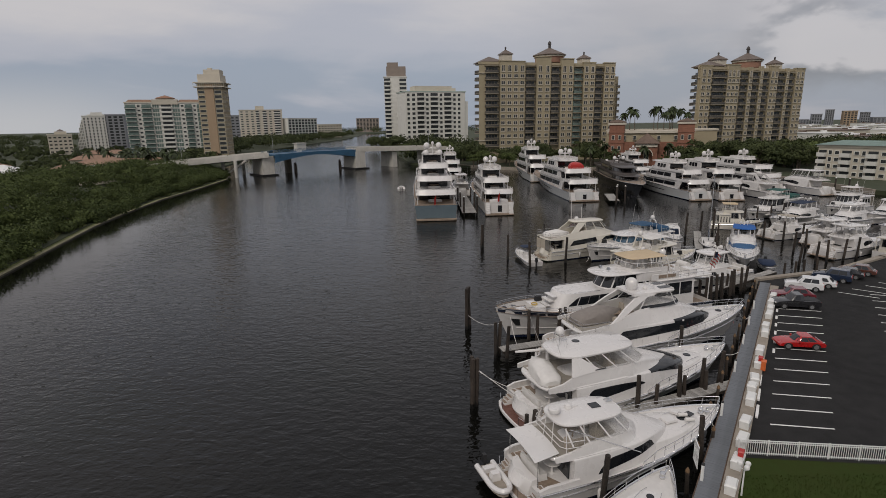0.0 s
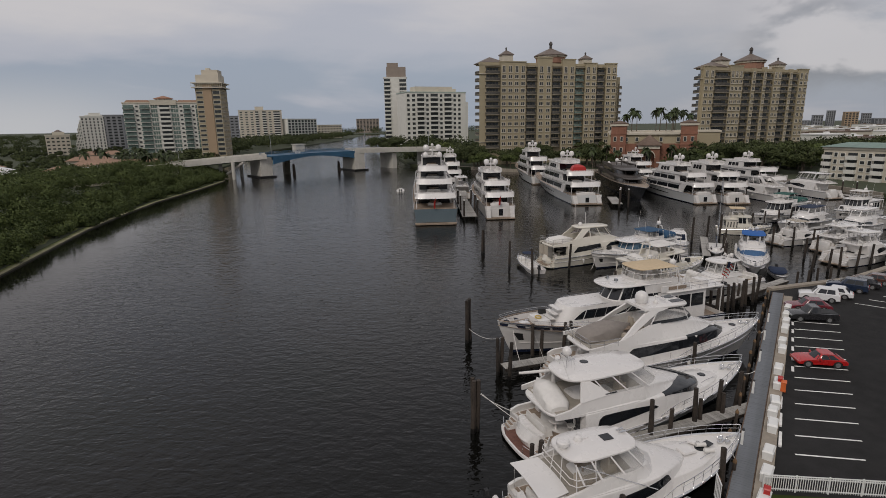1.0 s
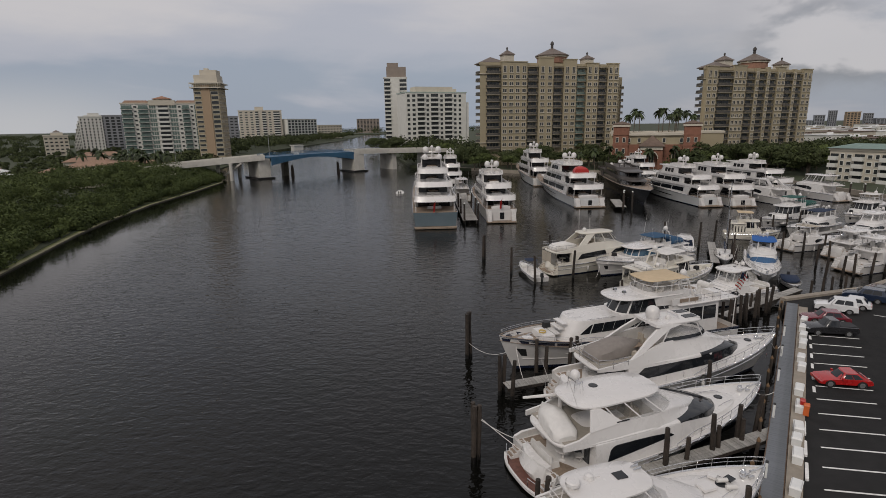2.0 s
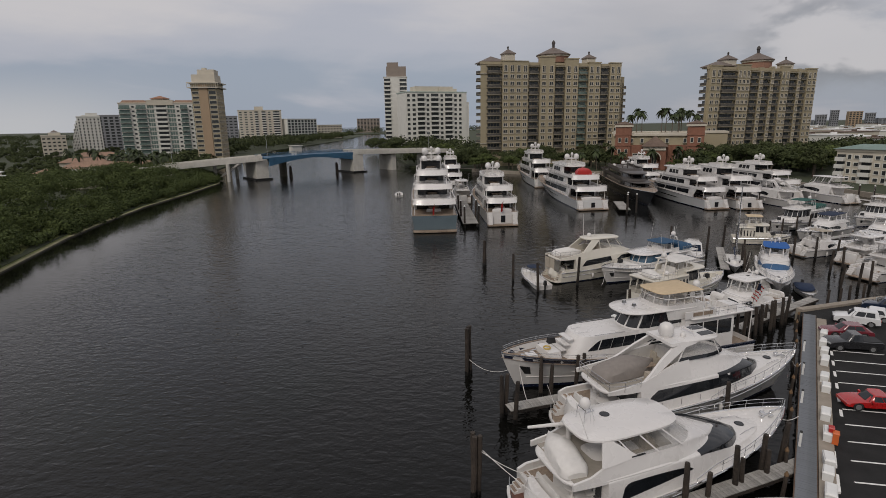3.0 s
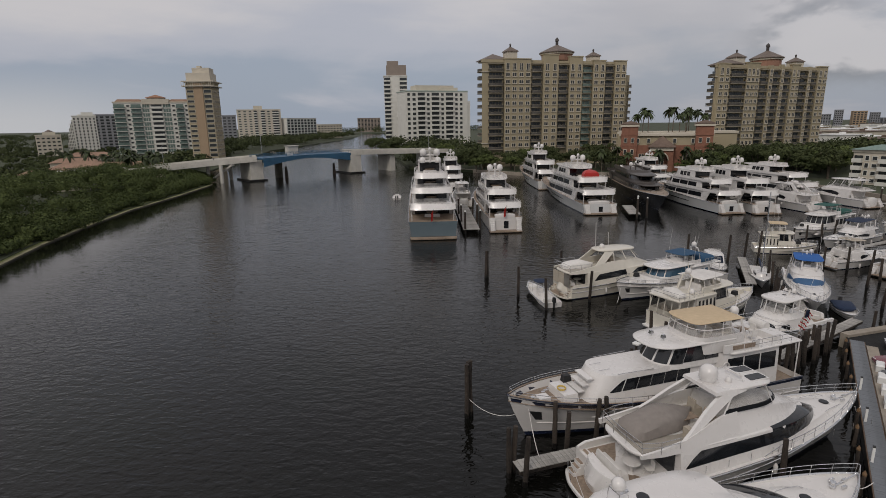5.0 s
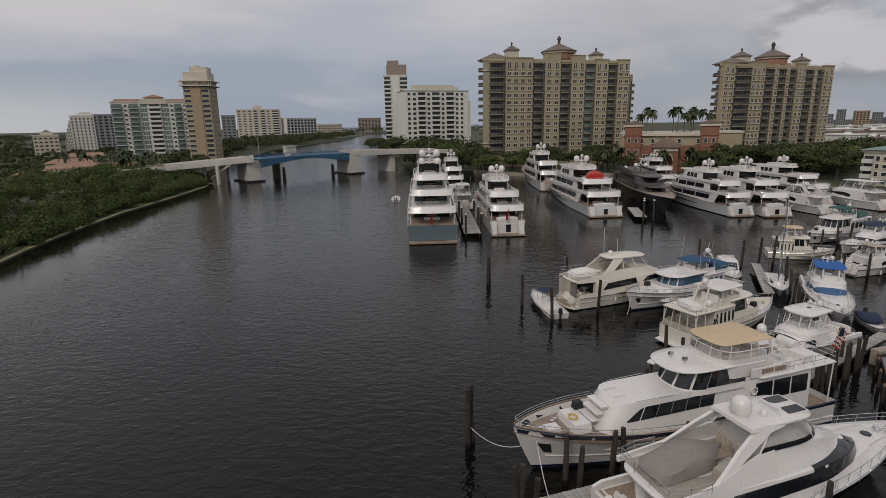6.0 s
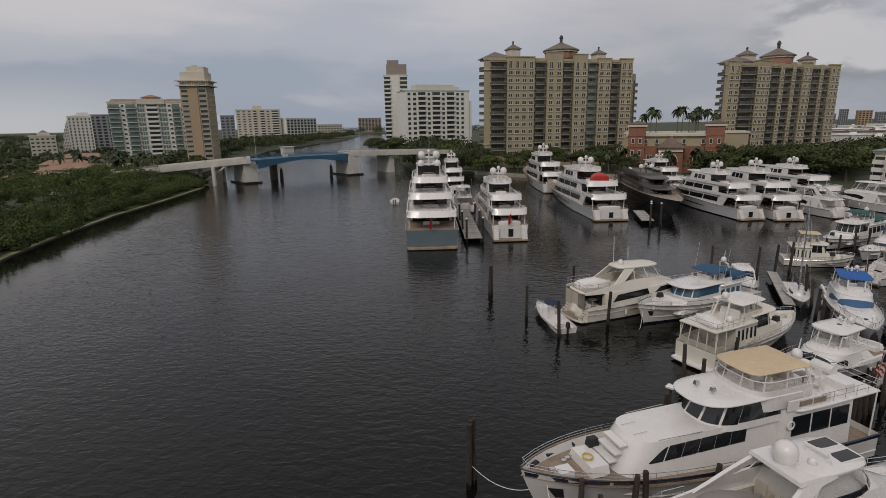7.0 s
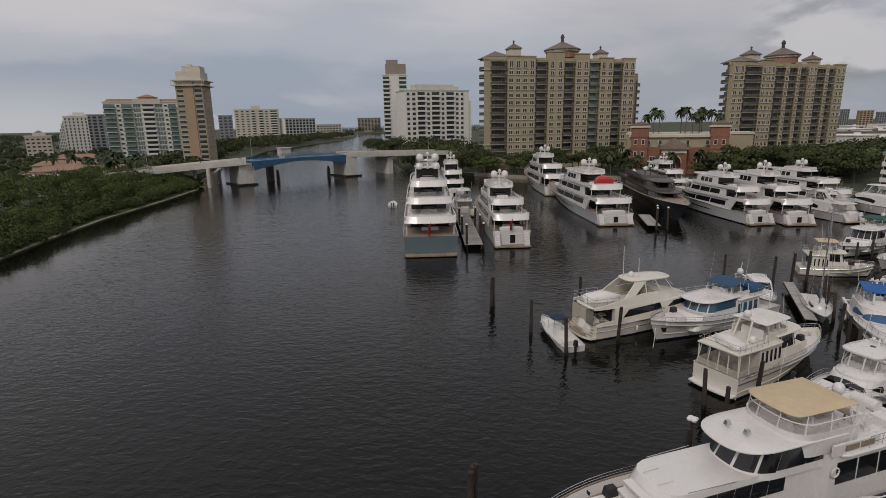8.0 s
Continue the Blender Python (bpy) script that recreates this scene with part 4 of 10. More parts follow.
part("cornice", bm, STUCCO_CREAM, y)
# the four-storey apartments at the marina's east side
y, W = block("apartment_building", "cream four-storey apartment building with a green metal roof", (128.5, 190), (139, 171), 10.2, 14, STUCCO_CREAM, 4,
             [("b", 0.01, 0.13), ("v", 0.15, 0.21), ("w", 0.23, 0.32), ("b", 0.34, 0.48), ("w", 0.50, 0.59), ("v", 0.61, 0.67), ("b", 0.69, 0.83), ("w", 0.85, 0.95)], frame_m=STUCCO_WHITE, base=0.2, group="", side_cols=4, hfrac=0.58)
bm = B()
a = [(-1, -1), (W + 1, -1), (W + 1, 15), (-1, 15)]
v0 = [bm.verts.new((x, yy, 10.9)) for x, yy in a]
v1 = [bm.verts.new((x, yy, 12.3)) for x, yy in ((4, 7), (W - 4, 7))]
for f in ((v0[0], v0[1], v1[1], v1[0]), (v0[1], v0[2], v1[1]), (v0[2], v0[3], v1[0], v1[1]), (v0[3], v0[0], v1[0]), (v0[3], v0[2], v0[1], v0[0])):
    bm.faces.new(f)
part("hip_roof", bm, ROOF_GREEN, y)

# low roofs and a far skyline to the east
random.seed(5)
for k in range(58):
    a, r = radians(random.uniform(32, 43)), random.uniform(440, 700) if k < 26 else random.uniform(700, 1250)
    w, d, h = random.uniform(14, 44), random.uniform(12, 24), random.uniform(5, 9)
    y = thing("warehouse", "low pale flat-roofed building beyond the trees", "building", pose(r * math.sin(a), r * math.cos(a), 1.2, 0, 0, random.uniform(10, 40)), "low roofs")
    bm = B()
    box(bm, (0, 0, h / 2), (w, d, h))
    for q in range(int(w // 5)):
        box(bm, (-w / 2 + 2.5 + 5 * q, -d / 2, h * 0.6), (1.8, 0.3, 1.4), mi=1)
    part("wall", bm, [random.choice((STUCCO_WHITE, STUCCO_CREAM, STUCCO_BROWN)), PANE], y)
    bm = B()
    box(bm, (0, 0, h + 0.3), (w + 1, d + 1, 0.6))
    box(bm, (w * 0.2, 0, h + 1.2), (3, 2.4, 1.3))
    part("roof", bm, random.choice((WHITE_PAINT, WHITE_PAINT, ROOF_BROWN)), y)
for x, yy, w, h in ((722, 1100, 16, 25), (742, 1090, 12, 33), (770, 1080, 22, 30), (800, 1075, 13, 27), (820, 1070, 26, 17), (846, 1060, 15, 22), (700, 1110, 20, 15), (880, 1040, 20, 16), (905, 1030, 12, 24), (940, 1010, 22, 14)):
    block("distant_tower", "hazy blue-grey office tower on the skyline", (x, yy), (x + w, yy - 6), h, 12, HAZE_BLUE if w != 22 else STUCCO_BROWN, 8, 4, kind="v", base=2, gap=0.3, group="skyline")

# ---------------------------------------------------------------- vegetation


def leaf_mesh(name, m, clumps, per, size, seed, flat=0.75, bend=0.35):
    """Many small leaves set over the outside of uneven clumps (x, y, z, radius)."""
    rng = np.random.default_rng(seed)
    C = np.repeat(np.array(clumps, float), per, axis=0)
    n = len(C)
    d = rng.normal(size=(n, 3))
    d[:, 2] = np.abs(d[:, 2]) * 0.9 - 0.25
    d /= np.linalg.norm(d, axis=1)[:, None]
    rad = C[:, 3] * (0.62 + 0.42 * rng.random(n) ** 0.6) * (1 + 0.22 * np.sin(d[:, 0] * 5 + C[:, 0]) * np.cos(d[:, 1] * 6 + C[:, 1]))
    p = C[:, :3] + d * rad[:, None] * np.array([1, 1, flat])
    u = np.cross(d, rng.normal(size=(n, 3)))
    u /= np.linalg.norm(u, axis=1)[:, None]
    nn = d + rng.normal(size=(n, 3)) * 0.55
    nn /= np.linalg.norm(nn, axis=1)[:, None]
    v = np.cross(nn, u)
    s = size * (0.6 + 0.8 * rng.random(n))[:, None]
    a, b = u * s * 0.5, v * s
    verts = np.stack([p - b * 0.5, p + a * 0.8 - nn * s * 0.12, p + b * 0.55, p - a * 0.8 - nn * s * 0.12], 1).reshape(-1, 3)
    faces = np.arange(4 * n).reshape(n, 4)
    me = bpy.data.meshes.new(name)
    me.from_pydata(verts.tolist(), [], faces.tolist())
    me.materials.append(m)
    return me


def bank_x(yy):
    for (x0, y0), (x1, y1) in zip(BANK, BANK[1:]):
        if y0 <= yy <= y1:
            return x0 + (x1 - x0) * (yy - y0) / (y1 - y0)
    return BANK[-1][0]


random.seed(11)
near, back = [], []
for k in range(760):
    yy = random.uniform(36, 240)
    d = random.uniform(0, 1) ** 1.1 * 43 + 1.9 + (1.6 if 90 < yy < 120 else 0) + 1.0 * math.sin(yy * 0.13)
    r = random.uniform(1.8, 3.2)
    hill = 2.2 + min(1, (d - 3) / 13) * random.uniform(3.6, 6.8) * (1.0 if yy < 190 else 0.7)
    near.append((bank_x(yy) - d, yy, hill, r))
    if d < 16:
        near.append((bank_x(yy) - d + random.uniform(-1, 1.0), yy + random.uniform(-1.5, 1.5), hill * 0.42, r * 0.8))
for k in range(230):
    yy = random.uniform(34, 236)
    if not 88 < yy < 104:
        near.append((bank_x(yy) - random.uniform(2.7, 4.2), yy, random.uniform(1.0, 2.0), random.uniform(1.2, 1.8)))
tagged(new("mangroves", leaf_mesh("mangroves", LEAF, near, 340, 0.40, 3)), "dense dark green mangrove thicket along the bank", "mangroves", kind="stuff")
for k in range(900):
    yy = random.uniform(110, 560)
    x = bank_x(min(yy, 240)) - random.uniform(70, 300) - max(0, yy - 240) * 0.15
    back.append((x, yy, random.uniform(1.0, 2.0) + max(0, yy - 330) * 0.012, random.uniform(1.4, 2.6)) if x < -195 else (x, yy, 1.6, random.uniform(1.6, 2.8)))
for k in range(110):
    yy = random.uniform(255, 420)
    back.append((-122 - (yy - 255) * 0.22 - random.uniform(0, 26), yy, random.uniform(2, 6), random.uniform(2.5, 4.5)))
for k in range(300):
    s = random.random()
    back.append((-164 - random.uniform(0, 75), 420 + s * 560, random.uniform(3, 8), random.uniform(4, 7)))
for k in range(160):
    s = random.random()
    back.append((-20 - 75 * s + random.uniform(0, 45), 300 + 560 * s, random.uniform(3, 9), random.uniform(4, 7)))
for k in range(420):
    yy = random.uniform(330, 1500)
    back.append((-0.42 * yy - 190 - random.uniform(0, 0.5) * yy, yy, random.uniform(2, 6), random.uniform(4, 9)))
for k in range(120):
    back.append((random.uniform(-420, 150), random.uniform(1260, 1330), random.uniform(4, 10), random.uniform(8, 15)))
tagged(new("far_trees", leaf_mesh("far_trees", LEAF_DARK, back, 130, 1.5, 4)), "far belt of dark trees between the low houses", "trees", kind="stuff")
east = []
for k in range(260):
    a, r = random.uniform(0.42, 0.78), random.uniform(330, 520)
    east.append((r * math.sin(a), r * math.cos(a), random.uniform(1.5, 4), random.uniform(3, 5)))
for k in range(160):
    a = random.uniform(0, 1)
    east.append((100 + 260 * a, 1320 + 40 * math.sin(9 * a), random.uniform(3, 6), random.uniform(6, 9)))
for k in range(170):
    east.append((random.uniform(0, 130), random.uniform(296, 345), random.uniform(3, 8), random.uniform(4, 7)))
for k in range(520):
    a = random.random()
    east.append((110 + a * 420 + random.uniform(-20, 30), 235 + a * 230 + random.uniform(-25, 40), random.uniform(3, 7), random.uniform(3.5, 6.5)))
tagged(new("far_trees", leaf_mesh("east_trees", LEAF_DARK, east, 130, 1.3, 8)), "dark tree belt east of the towers", "trees", kind="stuff")
# grass on the bank between seawall and thicket
bm = B()
rows = []
for k in range(60):
    yy = 34 + k * 3.4
    bx = bank_x(yy)
    rows.append([bm.verts.new((bx - d, yy, 0.27 + 0.10 * min(1, d - 0.7) * noise.noise((d * 0.7, yy * 0.3, 2)) + 0.08 * min(d, 3))) for d in (0.70, 2.2, 4.5, 7.5, 10)])
for a, b in zip(rows, rows[1:]):
    for k in range(4):
        bm.faces.new((a[k], a[k + 1], b[k + 1], b[k]))
tagged(part("bank_grass", bm, GRASS), "rough yellow-green grass verge behind the seawall", "grass", kind="structure")


def tree(label, h, spread, m, seed, clump=1.0):
    """A broadleaf tree: tapered trunk, forked limbs and a leafy crown in uneven clumps."""
    random.seed(seed)
    y = thing("tree", label, "tree", None, "marina trees")
    bm = B()
    cyl(bm, (0, 0, 0), (0.15, 0.1, h * 0.45), h * 0.035, h * 0.024, 7)
    for k in range(5):
        a = k * 1.26 + random.uniform(-.3, .3)
        cyl(bm, (0.15, 0.1, h * random.uniform(0.3, 0.45)), (spread * 0.5 * math.cos(a), spread * 0.5 * math.sin(a), h * random.uniform(0.6, 0.78)), h * 0.016, h * 0.006, 5)
    part("trunk", bm, BARK, y)
    cl = []
    for k in range(16):
        a, r = random.uniform(0, 6.28), spread * random.uniform(0.1, 0.8) ** 0.8
        cl.append((r * math.cos(a), r * math.sin(a), h * random.uniform(0.42, 0.86), spread * random.uniform(0.25, 0.42)))
    c = new("crown", leaf_mesh("crown", m, cl, 190, 0.55 * clump, seed))
    c.parent = y
    return y


def palm(h, seed, fr=2.6):
    random.seed(seed)
    y = thing("palm_tree", "slender palm with a rounded head of drooping fronds", "palm tree", None, "palms")
    bm = B()
    lean = random.uniform(-0.5, 0.5)
    pts = [(lean * (k / 6) ** 2, 0, h * k / 6) for k in range(7)]
    for a, b in zip(pts, pts[1:]):
        cyl(bm, a, b, 0.2 - 0.012 * pts.index(a), 0.18 - 0.012 * pts.index(a), 7)
    part("trunk", bm, BARK, y)
    bm = B()
    top = Vector(pts[-1])
    for k in range(22):
        a, e = random.uniform(0, 6.28), random.uniform(-0.5, 1.25)
        prev = None
        for j in range(6):
            t = j / 5
            r = fr * t * math.cos(e) * (1 - 0.15 * t)
            z = fr * (t * math.sin(e) - 0.75 * t * t)
            w = 0.55 * math.sin(math.pi * min(1, t * 0.85 + 0.12)) + 0.02
            p = top + Vector((r * math.cos(a), r * math.sin(a), z))
            s = Vector((-math.sin(a), math.cos(a), 0)) * w
            row = [bm.verts.new(p + s - Vector((0, 0, w * 0.45))), bm.verts.new(p + Vector((0, 0, 0.05))), bm.verts.new(p - s - Vector((0, 0, w * 0.45)))]
            if prev:
                bm.faces.new((prev[0], prev[1], row[1], row[0]))
                bm.faces.new((prev[1], prev[2], row[2], row[1]))
            prev = row
    part("fronds", bm, PALM, y)
    return y


TREES = [tree("dark green broadleaf tree behind the yacht basin", 10, 5.5, LEAF_DARK, 21), tree("spreading dark broadleaf tree on the quay", 8.5, 6, LEAF_DARK, 22), tree("olive-green broadleaf tree by the quay", 7.5, 4.6, LEAF, 23)]
PALMS = [palm(8.5, 31, 3.3), palm(9.5, 32, 3.4), palm(7.0, 33, 3.0)]
spots = []
random.seed(77)
for k in range(52):
    t = random.random()
    if t < 0.5:
        s = t / 0.5
        x, yy = 2 + 70 * s, 258 + 6 * s + random.uniform(-9, 12)
    else:
        s = (t - 0.5) / 0.5
        x, yy = 108 + 55 * s, 232 + 8 * s + random.uniform(-16, 26)
    spots.append((x, yy, random.uniform(0.75, 1.25)))
for x, yy in ((-12, 305), (-25, 322), (-34, 345), (-8, 330), (0, 296), (-46, 380), (-55, 420), (-64, 470), (8, 290), (-18, 345), (-40, 400)):
    spots.append((x, yy, random.uniform(1.0, 1.5)))
for x, yy in ((112, 215), (118, 208), (125, 212), (131, 204), (122, 222), (138, 214), (116, 228), (128, 232), (140, 226)):
    spots.append((x, yy, random.uniform(1.1, 1.5)))
for x, yy, k in ((71, 242, 0.75), (78, 239, 0.6), (94, 234, 0.7), (98, 232.5, 0.95), (103, 230, 0.85), (107, 231, 1.1), (66, 247, 0.9)):
    spots.append((x, yy, k))
first = [True] * 3
for i, (x, yy, s) in enumerate(spots):
    k = i % 3
    m = pose(x, yy, 1.1, 0, 0, (i * 67) % 360)
    if first[k]:
        TREES[k].matrix_world, first[k] = m, False
        TREES[k].scale = (s, s, s)
    else:
        c = copy_thing(TREES[k], m)
        c.scale = (s, s, s)
pspots = [(64, 243), (69, 240), (80, 236), (84, 234), (94, 232), (99, 231), (103, 233), (110, 240), (58, 246), (116, 236), (-120, 236), (-131, 258), (-128, 247), (-137, 262), (-142, 270), (-150, 262), (-126, 230), (-157, 280), (-160, 266), (-118, 226), (-165, 285), (-176, 300), (-134, 240), (75, 244), (-148, 250), (106, 260), (112, 258), (109, 259), (-170, 270), (-182, 292), (-190, 300), (-198, 310), (-172, 286), (-186, 280), (-162, 290), (-150, 276), (-145, 285), (-205, 300), (-212, 318), (-155, 296), (-178, 312), (-194, 326), (-168, 304), (85.5, 259), (83, 260), (87.5, 258), (97, 255), (99.5, 254), (102, 253.5), (96, 257), (106, 262)]
first = [True] * 3
for i, (x, yy) in enumerate(pspots):
    k = i % 3
    m = pose(x, yy, 16.7 if 25 <= i < 28 or i >= 43 else 1.1, 0, 0, (i * 97) % 360)
    if first[k]:
        PALMS[k].matrix_world, first[k] = m, False
    else:
        copy_thing(PALMS[k], m)


def house(x, yy, w, d, h, rz, roof_m, label):
    y = thing("house", label, "house", pose(x, yy, 0.75, 0, 0, rz), "west bank houses")
    bm = B()
    box(bm, (0, 0, h / 2), (w, d, h))
    part("wall", bm, STUCCO_CREAM, y)
    bm = B()
    e = [bm.verts.new((sx * (w / 2 + 0.8), sy * (d / 2 + 0.8), h)) for sx, sy in ((-1, -1), (1, -1), (1, 1), (-1, 1))]
    r = [bm.verts.new((sx * (w / 2 - d / 2 * 0.8), 0, h + d * 0.22)) for sx in (-1, 1)]
    for f in ((e[0], e[1], r[1], r[0]), (e[1], e[2], r[1]), (e[2], e[3], r[0], r[1]), (e[3], e[0], r[0]), (e[3], e[2], e[1], e[0])):
        bm.faces.new(f)
    part("roof", bm, roof_m, y)
    me = window_mesh(1.6, 1.4, WHITE_PAINT, PANE)
    for k in range(int(w // 4)):
        sub("window", me, y, -w / 2 + 2 + 4 * k, -d / 2 - 0.03, h * 0.55)


for i, (x, yy, w, d, h, rz, m) in enumerate(((-158, 252, 26, 9, 5.0, 20, ROOF_TILE), (-166, 264, 18, 9, 4.8, 24, ROOF_TILE), (-188, 287, 20, 9, 5.0, 26, ROOF_TILE), (-146, 212, 16, 7, 5.6, 18, ROOF_TILE), (-160, 186, 18, 7, 6.2, 14, WHITE_PAINT), (-178, 204, 22, 8, 6.0, 20, WHITE_PAINT), (-205, 236, 18, 8, 5, 20, ROOF_TILE), (-136, 247, 24, 8, 5.6, 20, ROOF_TILE), (-132, 226, 12, 4, 4.6, 20, WHITE_PAINT), (-205, 325, 22, 10, 6, 25, ROOF_TILE), (-134, 205, 12, 5, 6.0, 25, WHITE_PAINT))):
    house(x, yy, w, d, h, rz, m, "low house with a clay tile roof among palms" if m is ROOF_TILE else "low white-roofed house behind the mangroves")


# ---------------------------------------------------------------- boats: +x is the bow, z = 0 the waterline


def resample(pts, n):
    pts = [Vector((*p, 0)) for p in pts]
    d = [0.0]
    for a, b in zip(pts, pts[1:]):
        d.append(d[-1] + (b - a).length)
    out, j = [], 0
    for k in range(n):
        t = d[-1] * k / (n - 1)
        while j < len(d) - 2 and d[j + 1] < t:
            j += 1
        f = (t - d[j]) / max(1e-9, d[j + 1] - d[j])
        p = pts[j].lerp(pts[j + 1], min(1, max(0, f)))
        out.append((p.x, p.y))
    return out


def outline(xb, xf, w, nose, p=2.0, wb=None, n=49):
    """A plan outline from the port aft corner round a rounded front to the starboard aft corner."""
    wb = w if wb is None else wb
    xs = xf - nose
    side = [(xb + (xs - xb) * k / 6, wb + (w - wb) * min(1, k / 4)) for k in range(7)]
    front = [(xs + nose * math.sin(math.pi / 2 * k / 14) ** (2 / p), w * max(0.0, math.cos(math.pi / 2 * k / 14)) ** (2 / p)) for k in range(1, 15)]
    half = side + front
    return resample(half + [(x, -y) for x, y in half[-2::-1]], n)


class Tier:
    """A deckhouse storey between two outlines."""

    def __init__(self, o0, z0, o1, z1):
        self.o0, self.z0, self.o1, self.z1 = o0, z0, o1, z1

    def at(self, a, h, off=0.0):
        n = len(self.o0) - 1
        f = min(max(a, 0.0), 1.0) * n
        i = min(int(f), n - 1)
        f -= i

        def pt(o):
            return Vector((o[i][0] + (o[i + 1][0] - o[i][0]) * f, o[i][1] + (o[i + 1][1] - o[i][1]) * f, 0))
        p = pt(self.o0).lerp(pt(self.o1), h)
        t = Vector((self.o0[i + 1][0] - self.o0[i][0], self.o0[i + 1][1] - self.o0[i][1], 0)).normalized()
        p = p + Vector((-t.y, t.x, 0)) * off * (1 if True else 0)
        p.z = self.z0 + (self.z1 - self.z0) * h
        return p

    def body(self, bm, steps=3, cap=True):
        rings = []
        for k in range(steps + 1):
            rings.append([bm.verts.new(self.at(i / (len(self.o0) - 1), k / steps)) for i in range(len(self.o0))])
        n = len(self.o0)
        for a, b in zip(rings, rings[1:]):
            for i in range(n):
                j = (i + 1) % n
                bm.faces.new((a[i], a[j], b[j], b[i]))
        if cap:
            bm.faces.new(rings[-1])
            bm.faces.new(rings[0][::-1])
        return bm

    def a_of_x(self, x, port=True):
        n = len(self.o0) // 2
        best = min(range(n + 1), key=lambda i: abs(self.o0[i][0] - x))
        i = best if best < n else n - 1
        a, b = self.o0[i][0], self.o0[i + 1][0]
        f = 0 if abs(b - a) < 1e-6 else (x - a) / (b - a)
        v = min(max((i + f) / (len(self.o0) - 1), 0), 0.5)
        return v if port else 1 - v

    def panel(self, bm, a0, a1, lo, hi, out=0.035, steps=6, mi=0):
        """A thin raised panel along the wall. lo and hi: heights from 0 to 1, or functions of the way along."""
        fl = lo if callable(lo) else (lambda t: lo)
        fh = hi if callable(hi) else (lambda t: hi)
        # outward is to port of the travel direction from aft port round the bow
        g = []
        for k in range(steps + 1):
            t = k / steps
            a = a0 + (a1 - a0) * t
            g.append([bm.verts.new(self.at(a, fl(t), o)) for o in (out, -0.03)] + [bm.verts.new(self.at(a, fh(t), o)) for o in (out, -0.03)])
        for p, q in zip(g, g[1:]):
            for f in ((p[0], q[0], q[2], p[2]), (p[1], p[3], q[3], q[1]), (p[2], q[2], q[3], p[3]), (p[0], p[1], q[1], q[0])):
                bm.faces.new(f).material_index = mi
        for p in (g[0], g[-1]):
            bm.faces.new((p[0], p[2], p[3], p[1])).material_index = mi
        return bm


def slab(bm, o, z0, z1, lip=0.06, drop=None):
    """A rounded roof or deck slab over an outline; drop(x): how far it sags at x."""
    n = len(o)
    cx = sum(x for x, y in o) / n
    f = drop or (lambda x: 0.0)
    rings = []
    for dz, k in ((0.0, 1 - lip), (0.3, 1.0), (0.7, 1.0), (1.0, 1 - lip)):
        rings.append([bm.verts.new((cx + (x - cx) * (1 - (1 - k) * 0.4), y * k, z0 + (z1 - z0) * dz - f(x))) for x, y in o])
    for a, b in zip(rings, rings[1:]):
        for i in range(n):
            j = (i + 1) % n
            bm.faces.new((a[i], a[j], b[j], b[i]))
    # crowned top in two inner rings
    prev = rings[-1]
    for s, dz in ((0.6, 0.25), (0.2, 0.38)):
        r = [bm.verts.new((cx + (x - cx) * s, y * s, z1 + (z1 - z0) * dz - f(cx + (x - cx) * s))) for x, y in o]
        for i in range(n):
            j = (i + 1) % n
            bm.faces.new((prev[i], prev[j], r[j], r[i]))
        prev = r
    bm.faces.new(prev)
    bm.faces.new(rings[0][::-1])
    return bm


def coaming(bm, o0, z0, o1, z1, t=0.14):
    """A standing wall round an open deck, with a thickness."""
    def inner(o):
        return [(x - (t if i == 0 or i == len(o) - 1 else t * 0.8) * (1 if x > -999 else 0) * (1 if abs(y) < 0.4 else 0.3), y * (1 - t / max(0.3, max(abs(q) for _, q in o)))) for i, (x, y) in enumerate(o)]
    n = len(o0)
    R = [[bm.verts.new((x, y, z)) for x, y in o] for o, z in ((o0, z0), (o1, z1), (inner(o1), z1), (inner(o0), z0))]
    for a, b in zip(R, R[1:] + R[:1]):
        for i in range(n - 1):
            bm.faces.new((a[i], a[i + 1], b[i + 1], b[i]))
    for i in (0, n - 1):
        bm.faces.new([r[i] for r in R])
    return bm


